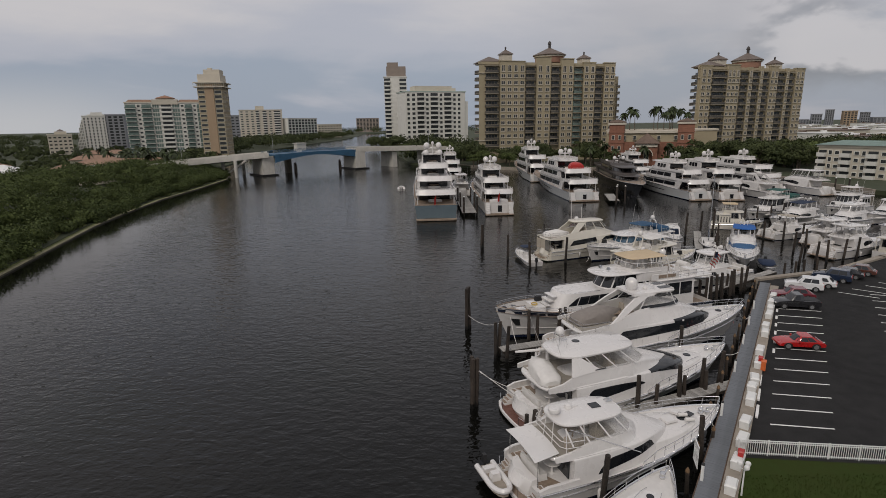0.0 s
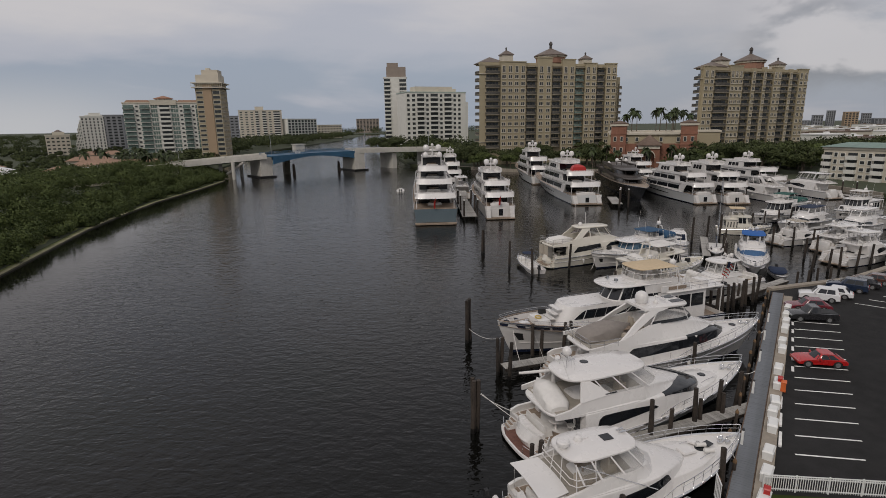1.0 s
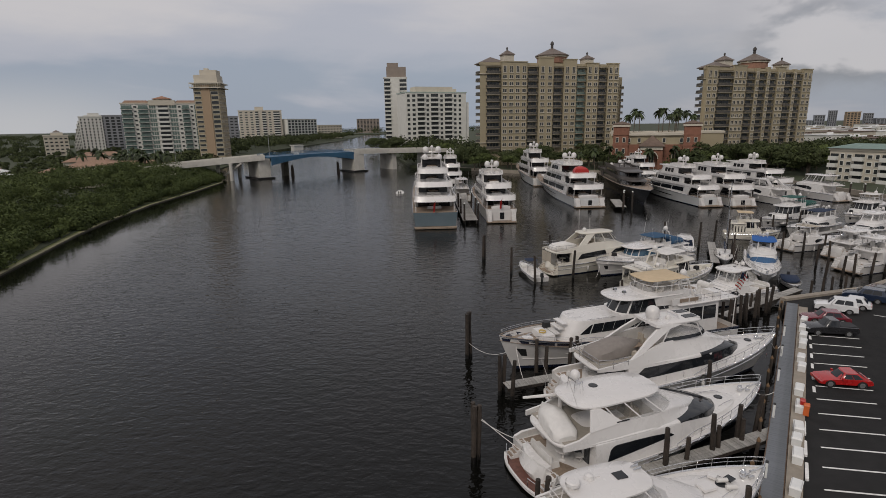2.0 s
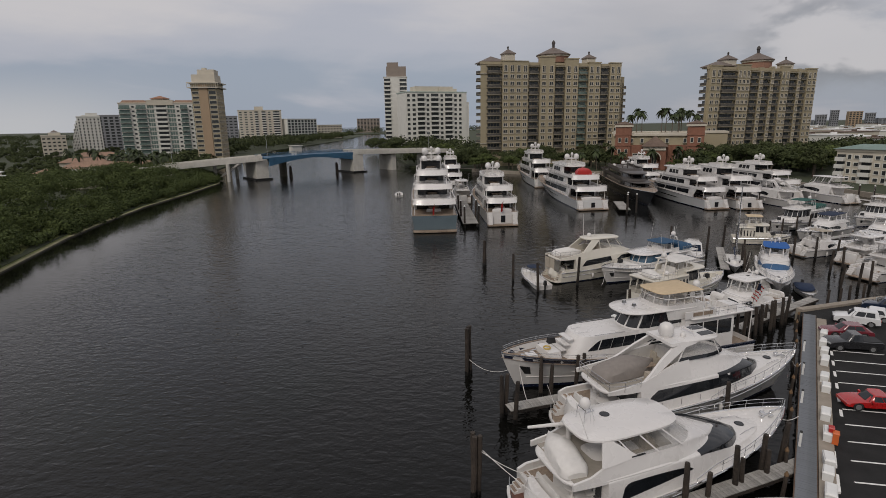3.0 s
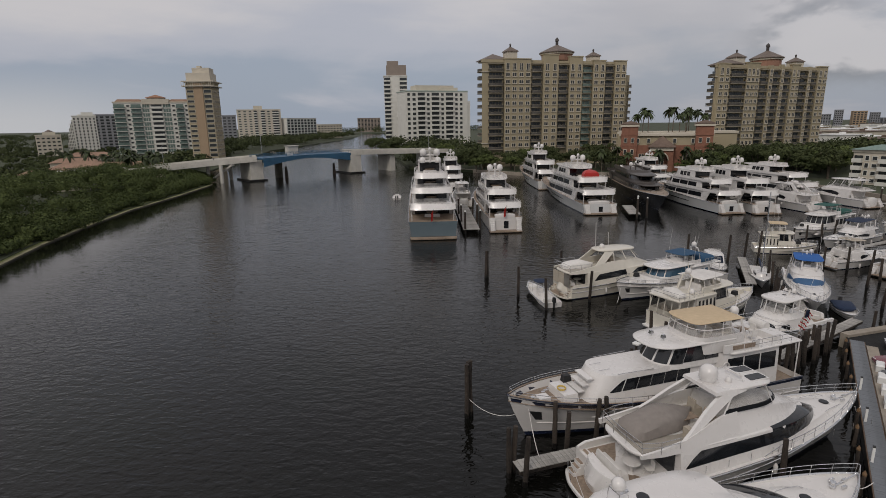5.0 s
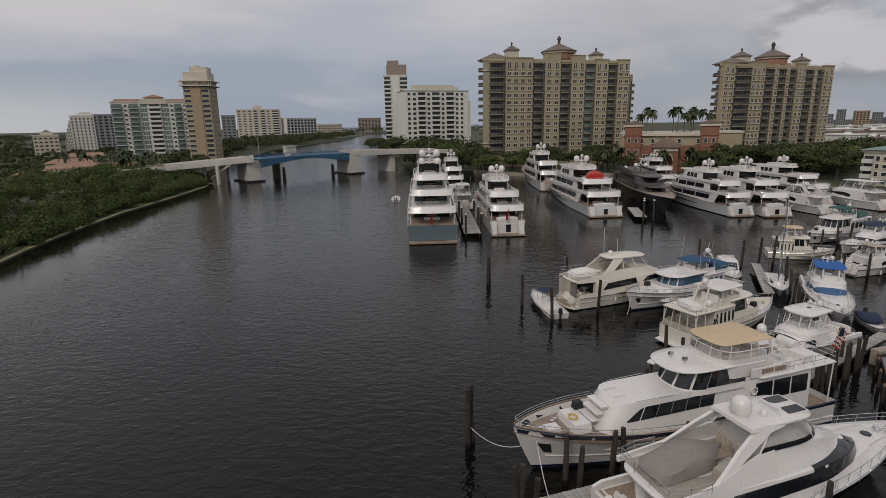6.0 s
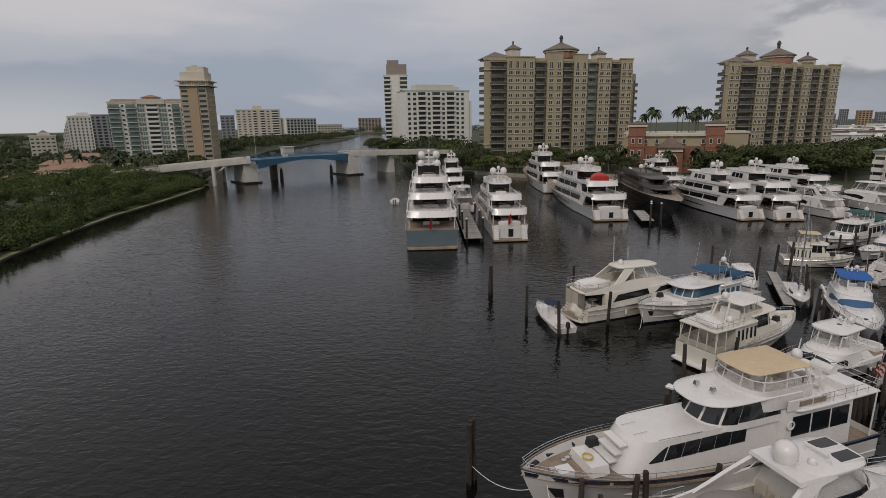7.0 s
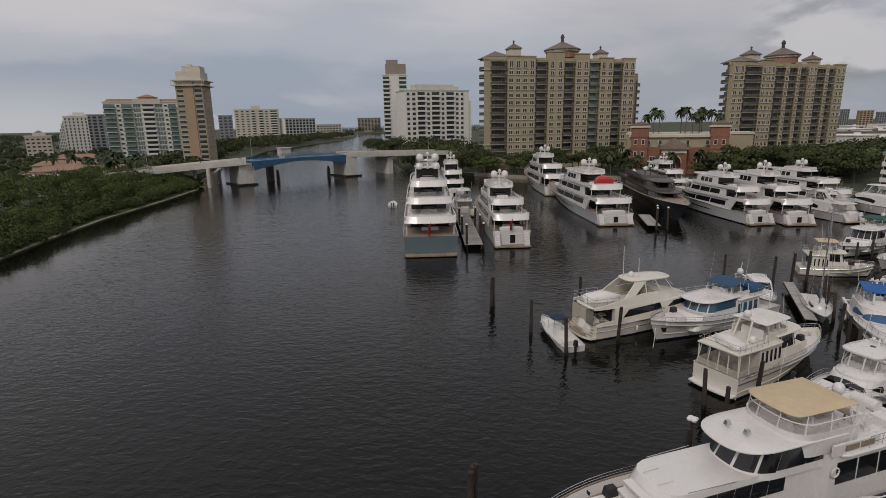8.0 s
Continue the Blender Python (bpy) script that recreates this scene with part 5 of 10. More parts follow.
class Hull:
    def __init__(self, L, W, zs, zb, rake=None, full=2.3, stern=0.92, mid=None, chine=0.86, start=0.42):
        self.L, self.W, self.zs, self.zb = L, W, zs, zb
        self.rake = rake if rake is not None else 0.10 * L
        self.full, self.stern, self.chine, self.start = full, stern, chine, start

    def half(self, s):
        aft = self.stern + (1 - self.stern) * min(1, s / 0.3)
        k = max(0.0, (s - self.start) / (1 - self.start))
        return self.W / 2 * aft * max(0.0, 1 - k ** self.full) ** 0.9

    def sheer(self, s):
        return self.zs + (self.zb - self.zs) * (0.25 * s + 0.75 * s * s)

    def pt(self, s, h, side=1, out=0.0):
        """A place on the topsides: s from stern to stem, h from the waterline (0) to the sheer (1)."""
        low = max(0.0, 1 - max(0.0, (s - self.start * 0.6) / (1 - self.start * 0.6)) ** (self.full * 0.62)) * self.chine
        top = self.half(s)
        wl = min(top, self.W / 2 * low)
        y = wl + (top - wl) * h ** 1.3 + out
        x = -self.L / 2 + s * (self.L - self.rake * (1 - h) ** 1.2)
        return Vector((x, side * y, self.sheer(s) * h))

    def build(self, parent, hull_mat, stripe=None, deck_mat=None, well=None, bulwark=0.12, boot=None, transom=None):
        S = [k / 22 for k in range(23)]
        bm = B()
        hs = (0.0, 0.06, 0.3, 0.6, 0.85, 1.0)
        cols = []
        for s in S:
            keel = self.pt(s, 0)
            c = []
            for side in (1, -1):
                c.append([bm.verts.new((keel.x, side * keel.y * 0.7, -0.35))] + [bm.verts.new(self.pt(s, h, side)) for h in hs])
            cols.append(c)
        for a, b in zip(cols, cols[1:]):
            for q in (0, 1):
                for k in range(len(hs)):
                    bm.faces.new((a[q][k], b[q][k], b[q][k + 1], a[q][k + 1]))
        for k in range(len(hs)):
            bm.faces.new((cols[0][0][k], cols[0][0][k + 1], cols[0][1][k + 1], cols[0][1][k]))
        hull = part("hull", bm, hull_mat, parent, smooth=True)
        # deck sheet, set down behind the bulwark
        bm = B()
        rows = []
        for s in S:
            z = self.sheer(s) - bulwark
            y = max(0.02, self.half(s) - 0.05)
            x = -self.L / 2 + s * (self.L - 0.04)
            rows.append([bm.verts.new((x, q * y, z + 0.05 * (1 - abs(q)))) for q in (-1, -0.5, 0, 0.5, 1)])
        for a, b in zip(rows, rows[1:]):
            for k in range(4):
                bm.faces.new((a[k], b[k], b[k + 1], a[k + 1]))
        part("deck", bm, deck_mat or NONSKID, parent)
        bm = B()
        for side in (1, -1):
            tube(bm, [self.pt(s, 1.0, side, 0.03) + Vector((0, 0, -0.02)) for s in S], 0.06, 6)
        part("gunwale_rail", bm, CHROME if stripe is None else stripe, parent, smooth=True)
        bm = B()
        for side in (1, -1):
            for s0, s1 in zip(S, S[1:]):
                q = [bm.verts.new(self.pt(s, h, side, 0.012)) for s, h in ((s0, 0.0), (s1, 0.0), (s1, 0.085), (s0, 0.085))]
                bm.faces.new(q)
        part("boot_stripe", bm, boot or NAVY_PAINT, parent, "dark stripe at the waterline")
        return hull

    def band(self, parent, name, material, s0, s1, h0, h1, label="", n=14, taper=True):
        """A painted or glazed band along both topsides."""
        bm = B()
        for side in (1, -1):
            g = []
            for k in range(n + 1):
                t = k / n
                s = s0 + (s1 - s0) * t
                w = (math.sin(math.pi * min(1, max(0, t))) ** 0.35 if taper else 1.0)
                mid, hh = (h0 + h1) / 2, (h1 - h0) / 2 * w
                g.append([bm.verts.new(self.pt(s, mid - hh, side, 0.022)), bm.verts.new(self.pt(s, mid + hh, side, 0.022))])
            for a, b in zip(g, g[1:]):
                bm.faces.new((a[0], b[0], b[1], a[1]))
        return part(name, bm, material, parent, label)

    def rail(self, parent, s0=0.45, s1=0.985, h=0.7, name="bow_rail", posts=9, r=0.022, lift=0.0, inset=0.08):
        bm = B()
        top = []
        K = 16
        for side in (1, -1):
            line = []
            for k in range(K + 1):
                s = s0 + (s1 - s0) * k / K
                p = self.pt(s, 1.0, side, -inset)
                hh = h * min(1.0, 0.25 + k / 3) + lift
                line.append(p + Vector((0.10 * k / K, 0, hh)))
            top.append(line)
            for k in range(posts):
                s = s0 + (s1 - s0) * k / (posts - 1)
                p = self.pt(s, 1.0, side, -inset)
                hh = h * min(1.0, 0.25 + (k * K / (posts - 1)) / 3) + lift
                cyl(bm, p, p + Vector((0.10 * k / (posts - 1), 0, hh)), r * 0.8, n=5)
            tube(bm, [p - Vector((0, 0, h * 0.42)) for p in line[3:]], r * 0.6, 4)
        tube(bm, top[0] + top[1][::-1], r, 5)
        return part(name, bm, CHROME, parent, smooth=True)


HULLS = []


def place_boat(name, label, cat, stern, bow, group):
    """A boat's Empty half way from stern to bow."""
    mx, my = (stern[0] + bow[0]) / 2, (stern[1] + bow[1]) / 2
    ang = math.degrees(math.atan2(bow[1] - stern[1], bow[0] - stern[0]))
    ob = thing(name, label, cat, pose(mx, my, 0, 0, 0, ang), group)
    HULLS.append((Vector(stern), Vector(bow)))
    return ob, math.hypot(bow[0] - stern[0], bow[1] - stern[1])


def platform(y, L, W, z=0.35, d=1.3, m=None, deep=0.12):
    bm = B()
    o = [(-L / 2 - d + 0.35 * (1 - math.cos(math.pi / 2 * k / 6)) * 0 + 0.25 * (abs(2 * k / 12 - 1) ** 3), W / 2 * 0.9 * (1 - 2 * k / 12)) for k in range(13)]
    prism(bm, [(-L / 2 + 0.15, W / 2 * 0.9)] + o + [(-L / 2 + 0.15, -W / 2 * 0.9)], z - deep, z)
    return part("swim_platform", bm, m or GEL, y)


def hatches(y, spots, z):
    for x, yy, s in spots:
        bm = B()
        box(bm, (x, yy, z(x) + 0.05), (s, s, 0.07), taper=0.9)
        part("deck_hatch", bm, DARKGLASS, y, "dark square deck hatch")


def windlass(y, x, z):
    bm = B()
    lathe(bm, (x, 0, z), [(0.16, 0), (0.16, 0.1), (0.1, 0.14), (0.1, 0.26), (0.17, 0.32), (0.15, 0.36)], 12)
    box(bm, (x + 0.5, 0, z + 0.07), (0.9, 0.12, 0.08))
    part("anchor_windlass", bm, CHROME, y, smooth=False)


def radome(y, c, r, name="radome"):
    bm = B()
    dome(bm, c, r)
    return part(name, bm, GEL, y, "white rounded antenna dome", smooth=True)


def seat(y, c, s, rz=0, m=None, name="deck_seat"):
    bm = B()
    box(bm, (c[0], c[1], c[2] + s[2] * 0.25), (s[0], s[1], s[2] * 0.5), rz, 0.94)
    co, si = math.cos(radians(rz)), math.sin(radians(rz))
    box(bm, (c[0] - si * 0 - co * s[0] * 0.4, c[1] - si * s[0] * 0.4, c[2] + s[2] * 0.72), (s[0] * 0.22, s[1], s[2] * 0.55), rz, 0.9)
    return part(name, bm, m or FABRIC_W, y)


def covered_dinghy(y, c, L, W, H, rz, m, name="covered_dinghy"):
    """A dinghy under a fitted cover, blunt aft and pointed forward, lashed on deck."""
    bm = B()
    n, rows = 14, []
    for i in range(n + 1):
        s = i / n
        w = W / 2 * (min(1, (s + 0.08) * 6) ** 0.5) * max(0.05, 1 - max(0, (s - 0.55) / 0.45) ** 2.2)
        h = H * (0.62 + 0.38 * math.sin(math.pi * min(1, s * 1.05)) ** 0.7) * min(1, (s + 0.04) * 8) ** 0.5
        ring = []
        for k in range(11):
            a = math.pi * k / 10
            sag = 1 - 0.12 * abs(math.sin(3 * a)) * math.sin(9 * s)
            ring.append((L * (s - 0.5), w * math.cos(a) * (1.0 if abs(math.cos(a)) < .98 else 1), h * (0.45 + 0.55 * math.sin(a)) * sag if 0 < k < 10 else 0.0))
        rows.append(ring)
    co, si = math.cos(radians(rz)), math.sin(radians(rz))
    V = [[bm.verts.new((c[0] + x * co - yy * si, c[1] + x * si + yy * co, c[2] + z)) for x, yy, z in r] for r in rows]
    for a, b in zip(V, V[1:]):
        for k in range(10):
            bm.faces.new((a[k], b[k], b[k + 1], a[k + 1]))
    bm.faces.new(V[0])
    bm.faces.new(V[-1][::-1])
    return part(name, bm, m, y, smooth=True)


def posts(y, pairs, r, m, name="support_post"):
    for a, b in pairs:
        bm = B()
        cyl(bm, a, b, r, n=7)
        part(name, bm, m, y, smooth=True)


def side_glass(y, T, x0, x1, lo, hi, name="side_window", m=None, label="", n=1, gap=0.06):
    """Window panes on both sides of a storey between x0 and x1."""
    for port in (True, False):
        for k in range(n):
            xa = x0 + (x1 - x0) * k / n + gap / 2
            xb = x0 + (x1 - x0) * (k + 1) / n - gap / 2
            bm = B()
            T.panel(bm, T.a_of_x(xa, port), T.a_of_x(xb, port), lo, hi, steps=8 if n == 1 else 3)
            part(name, bm, m or DARKGLASS, y, label)


def front_glass(y, T, a_half, lo, hi, n=3, name="windscreen", m=None, gap=0.006):
    for k in range(n):
        a0 = 0.5 - a_half + 2 * a_half * k / n + gap
        a1 = 0.5 - a_half + 2 * a_half * (k + 1) / n - gap
        bm = B()
        T.panel(bm, a0, a1, lo, hi, steps=4)
        part(name, bm, m or DARKGLASS, y)


def wedge(up, power=0.6, back=0.05):
    """Heights of a swept window: it rises quickly from a pointed aft end and thins out forward."""
    return lambda t: up * (math.sin(math.pi * min(1, max(0, t * 0.9 + back))) ** power)


# ---------------------------------------------------------------- boat kinds


def cruiser(label, stern, bow, W, group="moored yachts", body=GEL, side=GEL_SIDE, zs=1.35, zb=2.5, hb=-0.28, hw=0.22, fw=0.05, fa=-0.40, zf=2.75, ta=-0.34, tf=-0.02, zt=4.6,
            fly="hard", dinghy=None, glass=DARKGLASS, awning=False, cockpit=TEAK, bimini=None, plat=0.055, style="lens", rails=True, name="motor_yacht", clear=True, radar=True, rail_fly=True, whips=True):
    """A modern flybridge motor yacht. Lengths are shares of the boat's length from its middle: hb/hw house back and windscreen foot,
    fa/fw flybridge aft end and front, ta/tf hardtop; zf, zt flybridge deck and hardtop heights."""
    y, L = place_boat(name, label, "yacht", stern, bow, group)
    d = plat * L
    H = Hull(L - d, W, zs, zb, rake=0.09 * L, full=2.2, start=0.40)
    X = lambda u: u * L - d / 2
    thing_shift(y, d / 2)
    l = L - d
    H.build(y, side, deck_mat=NONSKID)
    platform(y, l, W, d=d, m=cockpit)
    zd = lambda x: H.sheer(min(1, max(0, x / l + 0.5))) - 0.1
    # house: full-bodied, with a long raked windscreen
    T = Tier(outline(X(hb), X(hw), W * 0.445, (hw - hb) * L * 0.58, 2.1), zs - 0.12, outline(X(hb) - 0.02 * L, X(fw) + 0.02 * L, W * 0.385, (fw - hb) * L * 0.50, 2.3), zf)
    part("deckhouse", T.body(B(), 5), body, y, smooth=True)
    C = Tier(outline(X(hb) + 0.3 * L, X(0.40), W * 0.34, L * 0.20, 2.0), zs, outline(X(hb) + 0.3 * L, X(0.345), W * 0.26, L * 0.18, 2.0), zd(X(0.30)) + 0.26)
    part("foredeck_trunk", C.body(B(), 3), body, y, smooth=True)
    hz = zd(X(0.30)) + 0.26
    for u, v in ((0.31, 0.0),):
        bm = B()
        lathe(bm, (X(u), v * W, hz - 0.03), [(0.2, 0), (0.2, 0.07), (0.16, 0.1)], 14)
        part("deck_hatch", bm, DARKGLASS, y, "round dark deck hatch")
    bm = B()
    for q in (1, -1):
        tube(bm, [(X(0.27), q * W * 0.14, hz + 0.06), (X(0.31), q * W * 0.12, hz + 0.1), (X(0.35), q * W * 0.09, hz + 0.02)], 0.018)
    part("grab_rail", bm, CHROME, y)
    if style == "lens":
        side_glass(y, T, X(hb) + 0.13 * L, X(hw) - 0.09 * L, lambda t: 0.30 + 0.30 * t, lambda t: 0.31 + 0.30 * t + 0.42 * math.sin(math.pi * min(1, 0.12 + t * 0.86)) ** 0.6 * (1 - 0.55 * t), m=glass, label="long swept dark side window")
    elif style == "band":
        side_glass(y, T, X(hb) + 0.015 * L, X(hw) - 0.05 * L, lambda t: 0.56 + 0.20 * t, lambda t: 0.57 + 0.20 * t + 0.36 * (1 - t) ** 0.4 * min(1, 0.45 + 3.5 * t), m=glass, label="long dark window band sweeping up to the bow")
    elif style == "swept":
        side_glass(y, T, X(hb) + 0.05 * L, X(hb) + 0.35 * L, lambda t: 0.40 + 0.32 * t, lambda t: 0.42 + 0.32 * t + 0.40 * min(1, t / 0.16) ** 0.5 * (1 - t) ** 0.55, m=glass, label="long swept dark side window")
        side_glass(y, T, X(hb) + 0.28 * L, X(hw) - 0.055 * L, lambda t: 0.84 - 0.30 * t ** 1.4, lambda t: 0.86 + 0.02 * t, m=glass, label="dark wedge window beside the windscreen")
    elif style == "two":
        side_glass(y, T, X(hb) + 0.05 * L, X(hb) + 0.26 * L, lambda t: 0.34 + 0.14 * t, lambda t: 0.36 + 0.14 * t + 0.38 * min(1.0, t / 0.14, (1 - t) / 0.03 + 0.2), m=glass, label="dark swept saloon window")
        side_glass(y, T, X(hb) + 0.31 * L, X(hw) - 0.08 * L, lambda t: 0.58 + 0.08 * t, lambda t: 0.60 + 0.08 * t + 0.26 * min(1.0, t / 0.3), m=glass, label="small dark forward window")
    else:
        side_glass(y, T, X(hb) + 0.05 * L, X(hw) - 0.14 * L, 0.42, 0.84, m=glass, n=4, gap=0.1)
    # wrapped windscreen, thinning out at its ends
    bm = B()
    T.panel(bm, 0.34, 0.66, lambda t: 0.48 - 0.06 * math.sin(math.pi * t), lambda t: 0.52 + 0.38 * math.sin(math.pi * t) ** 0.5, steps=14)
    part("windscreen", bm, glass, y, "dark wrapped windscreen")
    bm = B()
    box(bm, (X(hb) - 0.03, 0, (zs + zf) / 2 - 0.05), (0.08, W * 0.66, (zf - zs) * 0.82))
    part("saloon_door", bm, glass, y, "dark glass saloon door")
    # cockpit
    bm = B()
    prism(bm, [(-l / 2 + 0.2, -W * .41), (X(hb), -W * .41), (X(hb), W * .41), (-l / 2 + .2, W * .41)], zs - 0.10, zs - 0.055)
    part("cockpit_sole", bm, cockpit, y, "teak cockpit sole")
    for q in (1, -1):
        bm = B()
        prism(bm, [(-l / 2 + 0.05, q * W * 0.40), (X(hb) + 0.3, q * W * 0.415), (X(hb) + 0.3, q * W * 0.47), (-l / 2 + 0.05, q * W * 0.455)][::q], zs - 0.1, zs + 0.32)
        part("cockpit_coaming", bm, body, y)
    for q in (1, -1):
        bm = B()
        for k in range(4):
            prism(bm, [(-l / 2 - d * 0.75 + d * 0.22 * k, q * W * 0.27), (-l / 2 + 0.3, q * W * 0.27), (-l / 2 + 0.3, q * W * 0.43), (-l / 2 - d * 0.75 + d * 0.22 * k, q * W * 0.43)][::q], 0.34, 0.36 + (zs - 0.3) * (k + 1) / 4)
        part("transom_stairs", bm, body, y)
    bm = B()
    lathe(bm, (-l / 2 - 0.02, 0, 0.35), [(W * 0.19, 0), (W * 0.215, 0.25), (W * 0.22, zs - 0.15), (W * 0.19, zs + 0.12)], 14, sx=0.35)
    part("transom_locker", bm, body, y, smooth=True)
    seat(y, (-l / 2 + 0.75, 0, zs - 0.06), (0.6, W * 0.42, 0.75), 0)
    for q in (1, -1):
        bm = B()
        for dx, dy in ((-0.22, -0.22), (0.22, -0.22), (0.22, 0.22), (-0.22, 0.22)):
            cyl(bm, (X(hb) - 1.1 + dx, q * W * 0.2 + dy, zs - 0.06), (X(hb) - 1.1 - dx * 0.5, q * W * 0.2 + dy, zs + 0.45), 0.02, n=5)
        box(bm, (X(hb) - 1.1, q * W * 0.2, zs + 0.42), (0.5, 0.5, 0.05))
        box(bm, (X(hb) - 0.86, q * W * 0.2, zs + 0.72), (0.05, 0.5, 0.4))
        part("deck_chair", bm, FABRIC_W, y, "folding white deck chair")
    # flybridge deck and coaming
    of = outline(X(fa), X(fw) + 0.015 * L, W * 0.39, (fw - fa) * L * 0.40, 2.1, wb=W * 0.365)
    bm = B()
    slab(bm, of, zf - 0.08, zf + 0.14, 0.03)
    part("flybridge_deck", bm, body, y, smooth=True)
    zc = zf + 0.13
    if fly != "none":
        oc0 = outline(X(fa) + 0.02, X(fw) + 0.01 * L, W * 0.383, (fw - fa) * L * 0.40, 2.1, wb=W * 0.355)
        oc1 = outline(X(fa) + 0.10 * L, X(fw) - 0.05 * L, W * 0.345, (fw - fa) * L * 0.36, 2.1, wb=W * 0.335)
        part("flybridge_coaming", coaming(B(), oc0, zc - 0.05, oc1, zc + 0.55, 0.16), body, y, smooth=True)
        for q in (1, -1):
            seat(y, (X((ta + tf) / 2 + 0.03), q * W * 0.15, zc), (0.65, 0.65, 1.0), 0, name="helm_seat")
        seat(y, (X(ta) + 0.06 * L, -W * 0.2, zc), (1.6, 0.6, 0.6), 0, name="flybridge_settee")
        bm = B()
        box(bm, (X(tf) - 0.02 * L, 0, zc + 0.4), (0.5, W * 0.45, 0.8), taper=0.75)
        part("helm_console", bm, body, y)
    top_z = zc + 0.6
    if fly in ("hard", "soft"):
        th = 0.20 if fly == "hard" else 0.09
        oh = outline(X(ta), X(tf), W * 0.345, (tf - ta) * L * 0.26, 2.7, wb=W * 0.31)
        bm = B()
        slab(bm, oh, zt - th, zt, 0.045, drop=lambda x: 0.16 * max(0, (x - X(ta)) / (X(tf) - X(ta)) - 0.55) ** 1.0)
        part("hardtop" if fly == "hard" else "bimini_top", bm, body if fly == "hard" else (bimini or FABRIC_TAN), y, smooth=True)
        if fly == "hard":
            bm = B()
            lathe(bm, (X(ta + 0.42 * (tf - ta)), 0, zt + 0.02), [(0.22, 0), (0.22, 0.06), (0.16, 0.09)], 14)
            part("roof_hatch", bm, DARKGLASS, y, "dark round roof hatch")
        G = Tier(outline(X(ta) + 0.14 * L * (0.6 if fly == "hard" else 0.1), X(fw) - 0.03 * L, W * 0.35, (tf - ta) * L * 0.42, 2.3), zc + 0.50, outline(X(ta) + 0.10 * L * (0.6 if fly == "hard" else 0.1), X(tf) - 0.012 * L, W * 0.315, (tf - ta) * L * 0.30, 2.5), zt - th + 0.02)
        # corner pillars and mullions between the clear panels
        cuts = (0.0, 0.15, 0.30, 0.42, 0.58, 0.70, 0.85, 1.0)
        for a in cuts:
            bm = B()
            w = 0.02 if a in (0.0, 1.0) else 0.007
            G.panel(bm, max(0, a - w), min(1, a + w), -0.05, 1.0, out=0.03, steps=2)
            part("pillar", bm, body, y)
        if clear:
            for a, b in zip(cuts, cuts[1:]):
                bm = B()
                G.panel(bm, a + 0.01, b - 0.01, 0.02, 0.97, out=0.0, steps=5)
                part("enclosure_panel", bm, VINYL, y, "clear flybridge window panel")
        top_z = zt + 0.03
    elif fly == "open":
        # swept arch arms carry a short roof with two hatches over the helm
        for q in (1, -1):
            bm = B()
            o = [(ta - 0.105, zc + 0.40), (ta - 0.068, zc + 0.40), (ta - 0.035, zc + 0.95), (ta + 0.012, zt - 0.36), (ta + 0.10, zt - 0.26), (ta + 0.12, zt - 0.08), (ta, zt - 0.03), (ta - 0.02, zt - 0.2), (ta - 0.045, zt - 0.65)]
            lean = lambda z: W * (0.37 - 0.10 * (z - zc) / (zt - zc))
            i0 = [bm.verts.new((X(u), q * lean(z), z)) for u, z in o]
            i1 = [bm.verts.new((X(u), q * (lean(z) - 0.16), z)) for u, z in o]
            for i in range(len(o)):
                j = (i + 1) % len(o)
                bm.faces.new((i0[i], i0[j], i1[j], i1[i]))
            bm.faces.new(i0)
            bm.faces.new(i1[::-1])
            part("arch_arm", bm, body, y)
        oh = outline(X(ta + 0.01), X(tf), W * 0.275, (tf - ta) * L * 0.24, 3.0)
        bm = B()
        slab(bm, oh, zt - 0.2, zt, 0.05, drop=lambda x: 0.5 * max(0, (x - X(ta)) / (X(tf) - X(ta)) - 0.3) ** 1.3)
        part("hardtop", bm, body, y, smooth=True)
        for q in (1, -1):
            bm = B()
            box(bm, (X(ta + 0.6 * (tf - ta)), q * W * 0.125, zt - 0.05), (1.15, W * 0.16, 0.1))
            part("roof_hatch", bm, DARKGLASS, y, "dark rectangular roof hatch")
        G = Tier(outline(X(ta) - 0.02 * L, X(fw) - 0.01 * L, W * 0.35, (tf - ta) * L * 0.6, 2.2), zc + 0.45, outline(X(ta) + 0.035 * L, X(tf) - 0.012 * L, W * 0.265, (tf - ta) * L * 0.35, 2.5), zt - 0.35)
        for a in (0.0, 0.17, 0.34, 0.5, 0.66, 0.83, 1.0):
            bm = B()
            G.panel(bm, max(0, a - 0.007), min(1, a + 0.007), -0.05, 1.0, out=0.03, steps=2)
            part("pillar", bm, body, y)
        for a, b in ((0.0, 0.17), (0.17, 0.34), (0.34, 0.5), (0.5, 0.66), (0.66, 0.83), (0.83, 1.0)):
            bm = B()
            G.panel(bm, a + 0.01, b - 0.01, 0.03, 0.95, out=0.0, steps=6)
            part("enclosure_panel", bm, VINYL, y, "clear helm window")
            bm = B()
            G.panel(bm, a + 0.005, b - 0.005, -0.02, 0.10, out=0.03, steps=6)
            part("window_sill", bm, DARKGLASS, y)
        top_z = zt + 0.03
    if fly == "open":
        radome(y, (X(ta) + 0.01 * L, W * 0.10, top_z - 0.05), 0.42)
        radome(y, (X(ta) + 0.03 * L, -W * 0.12, top_z - 0.05), 0.3)
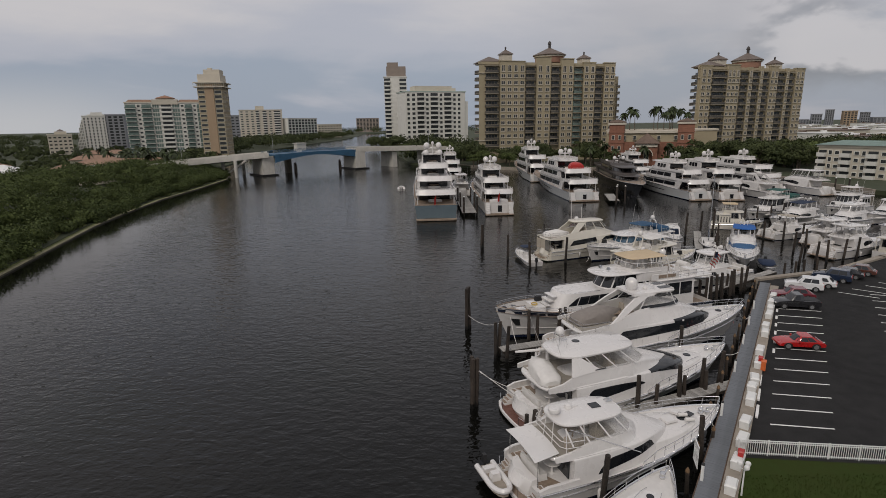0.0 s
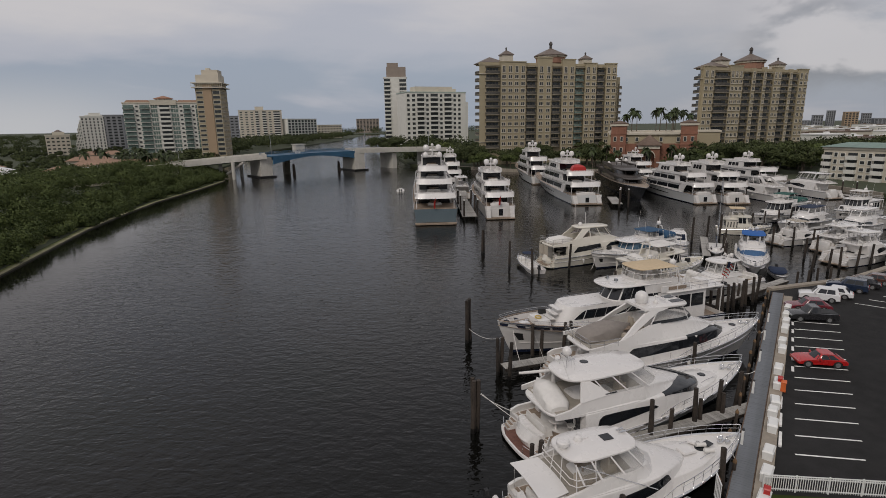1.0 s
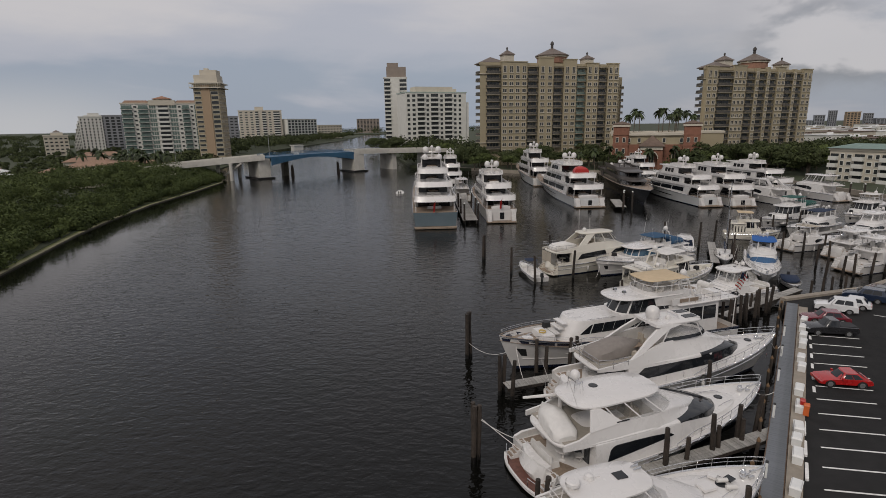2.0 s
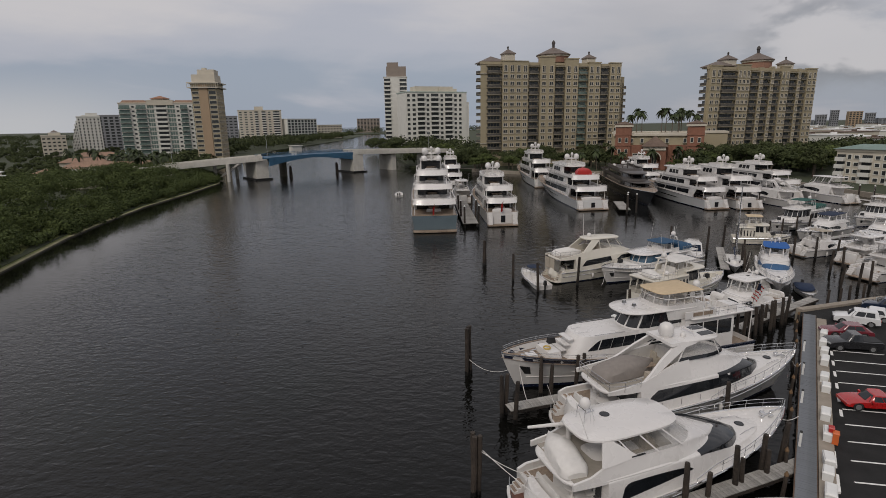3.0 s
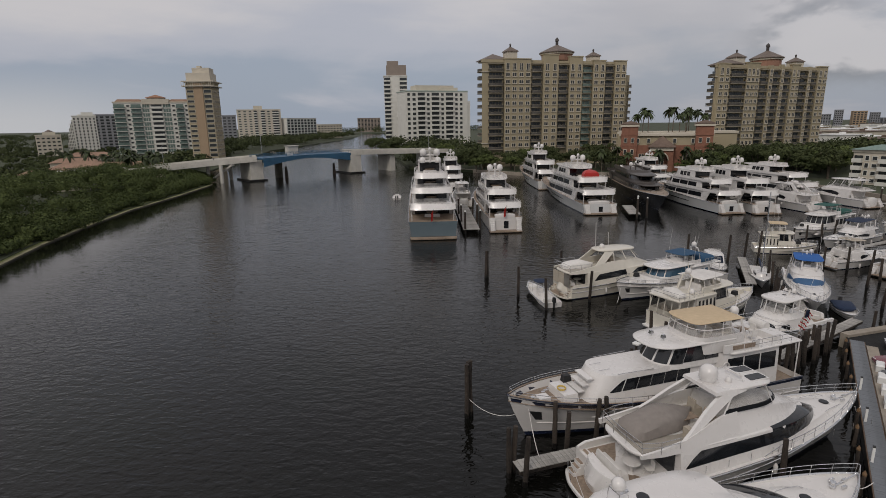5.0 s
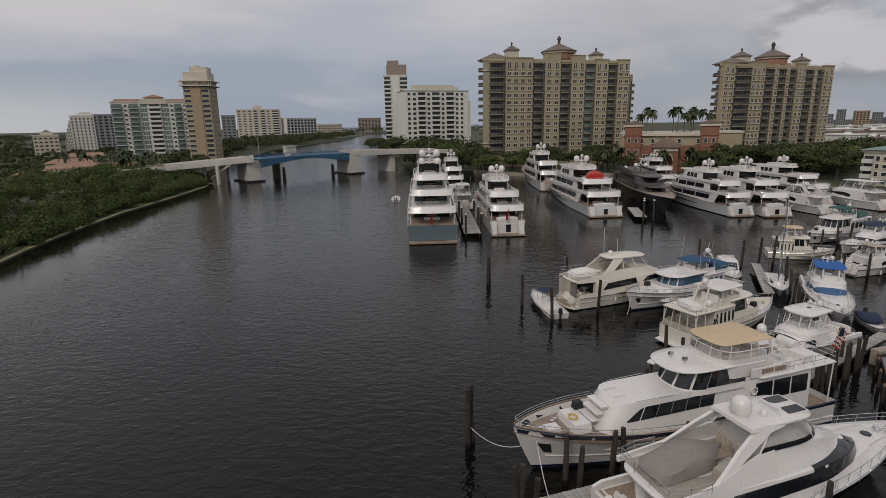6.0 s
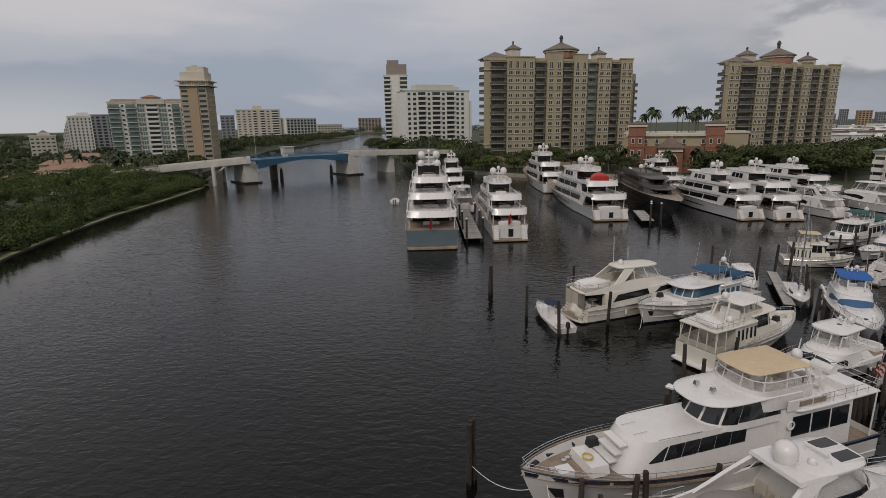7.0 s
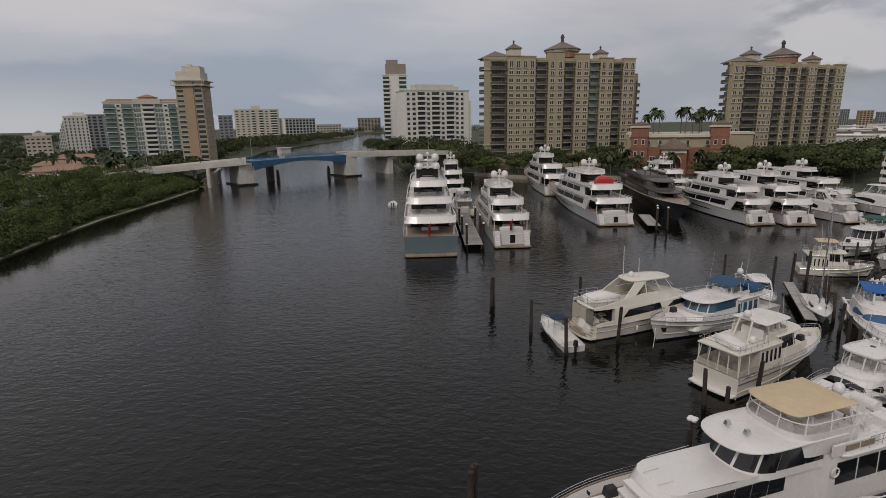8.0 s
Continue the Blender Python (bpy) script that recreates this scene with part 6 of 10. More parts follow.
    if radar:
        xa = X(ta) + 0.045 * L
        bm = B()
        cyl(bm, (xa, 0, top_z - 0.05), (xa - 0.1, 0, top_z + 0.5), 0.12, 0.08, 8)
        box(bm, (xa - 0.05, 0, top_z + 0.3), (0.22, W * 0.32, 0.06))
        for q in (1, -1):
            tube(bm, [(xa + 0.4, q * 0.5, top_z - 0.03), (xa + 0.1, q * 0.4, top_z + 0.75)], 0.02)
            tube(bm, [(xa - 0.3, q * 0.5, top_z - 0.03), (xa + 0.1, q * 0.4, top_z + 0.75)], 0.02)
        part("mast", bm, body, y)
        radome(y, (xa - 0.05, W * 0.10, top_z + 0.3), 0.24)
        radome(y, (xa - 0.05, -W * 0.10, top_z + 0.3), 0.15)
    if whips:
        for q in (1, -1):
            bm = B()
            tube(bm, [(X(ta) + 0.1, q * W * 0.33, top_z - 0.1), (X(ta) - 0.7, q * W * 0.34, top_z + 2.2)], 0.013, 4)
            part("antenna_whip", bm, GEL, y)
    if awning:
        bm = B()
        g = []
        for i in range(7):
            t = i / 6
            x = X(ta) + 0.02 * L - t * 0.13 * L
            g.append([bm.verts.new((x, W * 0.36 * q, zc + 0.45 - 1.05 * t - 0.10 * (1 - q * q) * math.sin(math.pi * t) + 0.025 * math.sin(9 * q + 3 * t))) for q in (-1, -.66, -.33, 0, .33, .66, 1)])
        for a, b in zip(g, g[1:]):
            for i in range(6):
                bm.faces.new((a[i], a[i + 1], b[i + 1], b[i]))
        bmesh.ops.solidify(bm, geom=bm.faces[:], thickness=0.03)
        part("cockpit_awning", bm, FABRIC_W, y, "white canvas awning over the cockpit", smooth=True)
        posts(y, [((X(ta) - 0.108 * L, q * W * 0.355, zs + 0.1), (X(ta) - 0.108 * L, q * W * 0.355, zc - 0.55)) for q in (1, -1)], 0.025, CHROME)
    if dinghy:
        dm, rz, s, u = dinghy
        covered_dinghy(y, (X(u), 0, zc + 0.12), 3.6 * s, 1.55 * s, (0.55 if dm is FABRIC_GREY else 0.95) * s, rz, dm)
        bm = B()
        for q in (-0.9, 0.9):
            box(bm, (X(u), q * s * (1 if rz > 45 else 0.3), zc + 0.08), (0.5, 0.2, 0.16))
        part("dinghy_chock", bm, body, y)
    if rail_fly:
        bm = B()
        for z in (0.45, 0.8):
            tube(bm, [(X(fa) + 0.12 * L, -W * 0.37, zc + z), (X(fa) + 0.15, -W * 0.35, zc + z), (X(fa) + 0.15, W * 0.35, zc + z), (X(fa) + 0.12 * L, W * 0.37, zc + z)], 0.02 if z > 0.5 else 0.013)
        for q in (-1, -0.5, 0, 0.5, 1):
            cyl(bm, (X(fa) + 0.15, q * W * 0.35, zc), (X(fa) + 0.15, q * W * 0.35, zc + 0.8), 0.018, n=5)
        part("aft_rail", bm, CHROME, y)
    if rails:
        H.rail(y, 0.48, 0.985, 0.62)
        windlass(y, 0.43 * l, H.sheer(0.93) - 0.06)
    for q in (1, -1):
        for u in (0.3,):
            p = H.pt(u, 0.95, q, 0.16)
            bm = B()
            lathe(bm, (p.x, p.y, p.z - 1.0), [(0.05, 0), (0.13, 0.12), (0.13, 0.55), (0.05, 0.7)], 8)
            part("fender", bm, FABRIC_W, y, smooth=True)
        bm = B()
        for u in (0.5, 0.56, 0.66):
            p, r = H.pt(u, 0.62, q, 0.012), H.pt(u + 0.022, 0.64, q, 0.012)
            v, w = H.pt(u + 0.022, 0.70, q, 0.012), H.pt(u, 0.68, q, 0.012)
            bm.faces.new([bm.verts.new(c) for c in (p, r, v, w)])
        part("hull_portlights", bm, DARKGLASS, y, "small dark hull portlights")
    flybridge_stairs(y, X(hb), W, zs, zf)
    return y


def thing_shift(y, off):
    """The boat's Empty itself, moved forward by off along its own x."""
    y.matrix_world = y.matrix_world @ Matrix.Translation((off, 0, 0))
    return y


def flybridge_stairs(y, x, W, z0, z1):
    bm = B()
    n = 6
    o = [(x - 1.05, z0)]
    for k in range(n):
        z = z0 + (z1 - z0) * (k + 1) / (n + 1)
        o += [(x - 1.05 + 0.95 * k / n, z), (x - 1.05 + 0.95 * (k + 1) / n, z)]
    o += [(x - 0.1, z - 0.35), (x - 0.75, z0)]
    a = [bm.verts.new((p, W * 0.33 - 0.26, z)) for p, z in o]
    b = [bm.verts.new((p, W * 0.33 + 0.26, z)) for p, z in o]
    for k in range(len(o)):
        q = (k + 1) % len(o)
        bm.faces.new((a[k], a[q], b[q], b[k]))
    bm.faces.new(a[::-1])
    bm.faces.new(b)
    part("flybridge_stairs", bm, GEL, y)


def trawler(label, stern, bow, W, group="moored yachts", body=GEL, side=GEL_SIDE, zs=1.7, zb=3.3, tr=0.30, zr=4.4, ph=0.05, zp=6.2, pb=-0.22, sb=-0.40, bd=-0.49, zbd=5.0, fy=(-0.29, -0.09), bim=None, zbim=7.5,
            glass=DARKGLASS, stripe=None, foredeck=TEAK, name="motor_yacht", enclose=True, windows=4, canvas=None, dinghy=None, plat=0.0, mast=True, sole=None, cw=(0.425, 0.385, 0.39, 0.365), classic=False, aft_clear=False):
    """An older displacement motor yacht. tr, zr: trunk cabin's front and height; ph, pb, zp: pilothouse front, back and roof; sb: saloon back;
    bd, zbd: boat deck's aft end and height; fy: flybridge; bim, zbim: its top."""
    y, L = place_boat(name, label, "yacht", stern, bow, group)
    d = plat * L
    l = L - d
    X = lambda u: u * L - d / 2
    thing_shift(y, d / 2)
    H = Hull(l, W, zs, zb, rake=0.06 * l, full=2.8 if classic else 2.3, start=0.52, chine=0.9)
    H.build(y, side, stripe=stripe, deck_mat=foredeck, bulwark=0.5)
    if stripe:
        H.band(y, "hull_stripe", stripe, 0.0, 0.995, 0.84, 0.94, "dark painted band below the rail", taper=False)
    if plat > 0:
        platform(y, l, W, d=d)
    z0 = zs - 0.4
    k = (zp - zr) / 1.7
    C = Tier(outline(X(pb), X(tr), W * cw[0], (tr - ph) * L * 0.42, 2.9), z0, outline(X(pb), X(tr - 0.07), W * cw[1], (tr - ph) * L * 0.30, 3.2), zr)
    part("trunk_cabin", C.body(B(), 5), body, y, smooth=True)
    if tr - ph > 0.12:
        hz = (zr - z0)
        if classic:
            side_glass(y, C, X(ph - 0.10), X(tr - 0.10), 1 - 1.2 / hz, 1 - 0.38 / hz, "cabin_window", glass, n=5, gap=0.07)
            side_glass(y, C, X(tr - 0.097), X(tr - 0.055), 1 - 1.2 / hz, lambda t: 1 - (0.40 + 0.75 * t ** 1.6) / hz, "cabin_window", glass)
        else:
            side_glass(y, C, X(ph - 0.05), X(tr - 0.06), 1 - 1.15 / hz, 1 - 0.42 / hz, "cabin_window", glass, n=5, gap=0.09)
        bm = B()
        for q in (1, -1):
            tube(bm, [(X(ph + 0.02), q * W * 0.30, zr + 0.08), (X(tr - 0.12), q * W * 0.28, zr + 0.08)], 0.018)
        for q in (0.1, -0.1):
            tube(bm, [(X(tr - 0.12), q * W, zr + 0.07), (X(tr - 0.08), q * W, zr + 0.05)], 0.015)
        part("grab_rail", bm, CHROME, y)
    # seat box and locker on the foredeck
    zfd = H.sheer(0.86) - 0.5
    if classic:
        classic_details(y, X, L, W, zr, zp, zbd, zfd, tr, ph, pb, sb, bd, fy, body, H)
    bm = B()
    box(bm, (X(tr + 0.02), 0, zfd + 0.3), (0.05 * L, W * 0.42, 0.6), taper=0.9)
    part("foredeck_seat", bm, body, y)
    bm = B()
    box(bm, (X(0.40), W * 0.10, zfd + 0.32), (0.9, 0.8, 0.55), taper=0.96)
    part("foredeck_locker", bm, body, y)
    bm = B()
    box(bm, (X(tr - 0.01), -W * 0.16, zfd + 0.85), (0.7, 0.5, 0.5), taper=0.8)
    part("covered_winch", bm, BLACK, y, "winch under a black cover")
    # pilothouse
    P = Tier(outline(X(pb), X(ph), W * cw[2], (ph - pb) * L * 0.40, 2.7), zr - 0.3, outline(X(pb), X(ph) - 0.04 * L, W * cw[3], (ph - pb) * L * 0.36, 2.7), zp - 0.1)
    part("pilothouse", P.body(B(), 3), body, y, smooth=True)
    fr = 0.3 / (zp - zr + 0.2)
    for i in range(5):
        a0 = 0.30 + 0.08 * i
        bm = B()
        P.panel(bm, a0 + 0.006, a0 + 0.074, fr + 0.06, 0.93, steps=4)
        part("windscreen", bm, glass, y)
    side_glass(y, P, X(pb + 0.02), X(ph - 0.075), fr + 0.10, 0.92, "pilothouse_window", glass, n=2)
    bm = B()
    slab(bm, outline(X(pb - 0.01), X(ph) + 0.02 * L, W * (cw[2] + 0.03), (ph - pb) * L * 0.42, 2.7), zp - 0.14, zp, 0.03)
    part("pilothouse_roof", bm, body, y, smooth=True)
    # saloon and boat deck
    S = Tier(outline(X(sb), X(pb) + 0.05 * L, W * 0.415, 0.6, 4.0), z0, outline(X(sb), X(pb) + 0.05 * L, W * 0.40, 0.6, 4.0), zbd - 0.1)
    part("saloon", S.body(B(), 3), sole or body, y, smooth=True)
    hz = zbd - 0.1 - z0
    side_glass(y, S, X(sb) + 0.01 * L, X(pb) + 0.03 * L, 1 - (1.7 if classic else 1.45) / hz, 1 - 0.40 / hz, "saloon_window", glass, n=3 if classic else windows, gap=0.16 if classic else 0.35)
    if aft_clear:
        za, zu = zs + 0.02, zbd - 0.12
        lo = [Vector((X(sb), W * 0.43, za)), Vector((-l / 2 + 0.15, W * 0.42, za)), Vector((-l / 2 + 0.15, -W * 0.42, za)), Vector((X(sb), -W * 0.43, za))]
        hi = [Vector((X(sb), W * 0.40, zu)), Vector((X(bd) + 0.35, W * 0.37, zu)), Vector((X(bd) + 0.35, -W * 0.37, zu)), Vector((X(sb), -W * 0.40, zu))]
        for i, n in ((0, 2), (1, 4), (2, 2)):
            for q in range(n):
                a, b, c, e = lo[i].lerp(lo[i + 1], q / n), lo[i].lerp(lo[i + 1], (q + 1) / n), hi[i].lerp(hi[i + 1], (q + 1) / n), hi[i].lerp(hi[i + 1], q / n)
                bm = B()
                bm.faces.new([bm.verts.new(v) for v in (a.lerp(e, 0.28), b.lerp(c, 0.28), c, e)])
                bmesh.ops.solidify(bm, geom=bm.faces[:], thickness=0.02)
                part("aft_window", bm, VINYL, y, "clear vinyl panel round the aft deck")
                bm = B()
                bm.faces.new([bm.verts.new(v) for v in (a, b, b.lerp(c, 0.28), a.lerp(e, 0.28))])
                bmesh.ops.solidify(bm, geom=bm.faces[:], thickness=0.04)
                part("aft_bulwark", bm, body, y)
                bm = B()
                cyl(bm, a, e, 0.05, n=6)
                part("enclosure_post", bm, body, y)
        for v in (0.22, -0.2):
            seat(y, (X(sb) - 1.1, v * W, zs - 0.38), (0.7, 0.8, 1.0), 0, FABRIC_BEIGE)
        bm = B()
        for q in (1, -1):
            tube(bm, [H.pt(u, 0.72, q, 0.03) for u in np.linspace(0, 0.97, 24)], 0.05, 5)
        part("rub_rail", bm, BROWN_DECK, y, "dark rubbing strake")
    else:
        bm = B()
        box(bm, (X(sb) - 0.03, 0, zbd - 1.0), (0.07, W * 0.66, 1.1))
        part("aft_window", bm, glass, y, "dark aft saloon window")
    bm = B()
    slab(bm, outline(X(bd), X(pb) + 0.03 * L, W * 0.455, 0.6, 4.0, wb=W * 0.42), zbd - 0.12, zbd + 0.05, 0.02)
    part("boat_deck", bm, body, y, smooth=True)
    posts(y, [((X(bd) + 0.25, q * W * 0.41, zs - 0.3), (X(bd) + 0.25, q * W * 0.415, zbd - 0.1)) for q in (1, -1)], 0.05, body)
    # flybridge
    f0, f1 = X(fy[0]), X(fy[1])
    zl = zp if fy[1] > pb else zbd
    o0 = outline(f0, f1, W * 0.345, (f1 - f0) * 0.33, 2.6)
    o1 = outline(f0 + 0.1, f1 + 0.12, W * 0.355, (f1 - f0) * 0.33, 2.6)
    part("flybridge_coaming", coaming(B(), o0, zbd - 0.02, o1, zp + 0.38 * k, 0.12), body, y, smooth=True)
    bm = B()
    prism(bm, [(x, yy * 0.98) for x, yy in o0], zbd, zp - 0.35 * k if zp - 0.35 * k > zbd + 0.1 else zbd + 0.1)
    part("flybridge_sole", bm, NONSKID, y)
    zfl = max(zp - 0.35 * k, zbd + 0.1)
    for q in (1, -1):
        seat(y, ((f0 + f1) / 2 + 0.4, q * W * 0.14, zfl), (0.6, 0.6, 1.05), 0, name="helm_seat")
    seat(y, (f0 + 0.8, 0, zfl), (0.6, W * 0.45, 0.8), 0, name="settee")
    bm = B()
    box(bm, (f1 - 0.7, 0, zfl + 0.45), (0.5, W * 0.36, 0.9), taper=0.8)
    part("helm_console", bm, body, y)
    if bim is not None:
        bm = B()
        slab(bm, outline(f0 - 0.1, f1 + 0.12, W * (0.30 if classic else 0.345), (f1 - f0) * 0.22, 3.2), zbim - 0.09, zbim, 0.04)
        part("bimini_top", bm, bim, y, smooth=True)
        G = Tier(outline(f0 + 0.3, f1 + 0.05, W * 0.35, (f1 - f0) * 0.33, 2.6), zp + 0.35 * k, outline(f0 + 0.3, f1 - 0.2, W * 0.325, (f1 - f0) * 0.28, 2.8), zbim - 0.06)
        cuts = (0.0, 0.17, 0.32, 0.44, 0.56, 0.68, 0.83, 1.0)
        for a in cuts:
            p, r = G.at(a, 0.0), G.at(a, 1.0)
            bm = B()
            cyl(bm, p, r, 0.03, n=6)
            part("bimini_post", bm, GEL, y)
        if enclose:
            for a, b in zip(cuts, cuts[1:]):
                bm = B()
                G.panel(bm, a + 0.008, b - 0.008, 0.02, 0.55, out=0.0, steps=5)
                part("enclosure_panel", bm, VINYL, y, "clear flexible window panel")
            bm = B()
            tube(bm, [G.at(a, 0.57, 0.02) for a in np.linspace(0, 1, 25)], 0.035, 5)
            part("enclosure_rail", bm, GEL, y)
    if canvas is not None:
        bm = B()
        slab(bm, outline(X(bd) + 0.05 * L, f0 - 0.2, W * 0.33, 0.6, 3), zbd + 0.1, zbd + 0.85, 0.12)
        part("canvas_cover", bm, canvas, y, smooth=True)
    if mast:
        xm = f0 - 0.05 * L
        bm = B()
        for q in (1, -1):
            tube(bm, [(xm - 0.4, q * 0.7, zbd), (xm + 0.3, q * 0.55, zbd + 1.9), (xm + 0.4, 0, zbd + 2.1)], 0.09, 6)
        cyl(bm, (xm + 0.4, 0, zbd + 2.0), (xm + 0.2, 0, zbd + 3.4), 0.06, 0.03, 6)
        part("mast", bm, body, y)
        radome(y, (xm + 0.4, 0, zbd + 2.1), 0.33)
        radome(y, (xm, -W * 0.2, zbd + 0.15), 0.3)
    for q in (1, -1):
        bm = B()
        tube(bm, [(X(pb) + 0.2, q * W * 0.41, zbd), (X(pb) - 0.5, q * W * 0.42, zbd + 4.4)], 0.014, 4)
        part("antenna_whip", bm, GEL, y)
    # rails of the boat deck
    bm = B()
    for z in (0.4, 0.75):
        tube(bm, [(f0 - 0.3, -W * 0.43, zbd + z), (X(bd) + 0.12, -W * 0.41, zbd + z), (X(bd) + 0.12, W * 0.41, zbd + z), (f0 - 0.3, W * 0.43, zbd + z)], 0.02)
    for q in (1, -1):
        for i in range(6):
            x = X(bd) + 0.12 + (f0 - 0.3 - X(bd) - 0.12) * i / 5
            cyl(bm, (x, q * (W * 0.41 + W * 0.02 * i / 5), zbd), (x, q * (W * 0.41 + W * 0.02 * i / 5), zbd + 0.75), 0.016, n=5)
    part("boat_deck_rail", bm, CHROME, y)
    if dinghy:
        covered_dinghy(y, (X(dinghy[3]), W * dinghy[2], zbd + 0.12), 3.0, 1.35, 0.7, dinghy[1], dinghy[0], "dinghy")
    H.rail(y, 0.28, 0.985, 0.42, posts=14, inset=0.02)
    windlass(y, X(0.42), zfd)
    for q in (1, -1):
        bm = B()
        c = [H.pt(u, h, q, 0.02) for u, h in ((0.958, 0.66), (0.925, 0.66), (0.93, 0.42), (0.95, 0.42))]
        bm.faces.new([bm.verts.new(v) for v in c])
        part("anchor_pocket", bm, BLACK, y, "dark anchor recess in the bow")
        bm = B()
        tube(bm, [H.pt(u / 20, 0.33, q, 0.02) for u in range(0, 20)], 0.045, 5)
        part("spray_rail", bm, body, y)
    return y


def classic_details(y, X, L, W, zr, zp, zbd, zfd, tr, ph, pb, sb, bd, fy, body, H):
    """Fittings of the old motor yacht: stepped trunk front, roof lights, name boards, life ring, deck boxes and chairs."""
    for k in range(3):
        bm = B()
        box(bm, (X(tr - 0.045 + 0.014 * k), W * 0.02, zr - 0.30 - 0.42 * k), (0.5, W * 0.30, 0.09))
        part("trunk_step", bm, body, y)
    for v, dx in ((0.09, 0.0), (-0.10, 0.25)):
        bm = B()
        cyl(bm, (X(ph - 0.05) + dx, v * W, zp - 0.02), (X(ph - 0.05) + dx, v * W, zp + 0.25), 0.05, n=6)
        box(bm, (X(ph - 0.05) + dx + 0.05, v * W, zp + 0.36), (0.34, 0.26, 0.24), taper=0.7)
        part("search_light", bm, CHROME, y)
    for q in (1, -1):
        bm = B()
        for i in (0, 1):
            box(bm, (X(pb) - 0.1 - 1.15 * i, q * W * 0.428, zbd + 0.42), (1.0, 0.05, 0.34))
        part("name_board", bm, TEAK, y, "varnished wooden board on the wing")
        bm = B()
        prism(bm, [(X(pb) - 2.2, q * W * 0.40), (X(pb) + 1.2, q * W * 0.40), (X(pb) + 1.2, q * W * 0.425), (X(pb) - 2.2, q * W * 0.425)][::q], zbd + 0.03, zbd + 0.68)
        part("wing_screen", bm, body, y)
        bm = B()
        c = Vector((X(pb + 0.035), q * W * 0.425, zbd - 0.95))
        tube(bm, [c + Vector((0.27 * math.cos(a), 0, 0.27 * math.sin(a))) for a in np.linspace(0, 2 * math.pi, 17)], 0.05, 6)
        part("life_ring", bm, FABRIC_W, y, "white life ring on the cabin side")
    # boat deck: raft canister, lockers, chairs round a small table
    bm = B()
    cyl(bm, (X(bd + 0.05), -W * 0.24, zbd + 0.5), (X(bd + 0.05), W * 0.02, zbd + 0.5), 0.36, n=14)
    box(bm, (X(bd + 0.05), -W * 0.11, zbd + 0.12), (0.5, W * 0.2, 0.16))
    part("liferaft_canister", bm, FABRIC_W, y)
    bm = B()
    box(bm, (X(bd + 0.09), W * 0.22, zbd + 0.33), (0.9, 1.5, 0.6), taper=0.93)
    part("deck_locker", bm, body, y)
    bm = B()
    box(bm, (X(bd + 0.155), 0, zbd + 0.72), (0.8, 0.9, 0.05))
    cyl(bm, (X(bd + 0.155), 0, zbd), (X(bd + 0.155), 0, zbd + 0.7), 0.06, n=7)
    part("deck_table", bm, TEAK, y)
    for i, (dx, v) in enumerate(((-0.035, 0.02), (0.035, -0.03), (0.0, 0.19), (0.0, -0.19))):
        c = Vector((X(bd + 0.155 + dx), v * W, zbd + 0.03))
        bm = B()
        for a, b in ((-0.22, -0.22), (0.22, -0.22), (0.22, 0.22), (-0.22, 0.22)):
            cyl(bm, c + Vector((a, b, 0)), c + Vector((a, b, 0.5)), 0.025, n=5)
        box(bm, c + Vector((0, 0, 0.45)), (0.5, 0.5, 0.05))
        s = Vector(((-0.23, 0, 0), (0.23, 0, 0), (0, 0.23, 0), (0, -0.23, 0))[i])
        box(bm, c + s + Vector((0, 0, 0.75)), (0.05, 0.5, 0.45) if i < 2 else (0.5, 0.05, 0.45))
        part("deck_chair", bm, FABRIC_W, y, "white folding deck chair")
    bm = B()
    for t in (0.55, 0.68, 0.80, 0.9):
        box(bm, (X(tr + 0.02 + 0.13 * (t - 0.5)), -W * 0.30 * (1.3 - t), zfd + 0.1), (0.3, 0.22, 0.22))
    part("mooring_cleats", bm, CHROME, y)
    bm = B()
    tube(bm, [(X(tr + 0.03) + 0.3 * math.cos(a), W * 0.03 + 0.3 * math.sin(a), zfd + 0.66 + 0.006 * a) for a in np.linspace(0, 6 * math.pi, 50)], 0.035, 5)
    part("rope_coil", bm, ROPE, y, "coiled yellow rope")
    # teak cap on the rail
    for q in (1, -1):
        bm = B()
        tube(bm, [H.pt(u, 1.0, q, 0.0) + Vector((0, 0, 0.03)) for u in np.linspace(0.45, 0.995, 26)], 0.05, 5)
        part("cap_rail", bm, TEAK, y, "varnished teak cap rail")


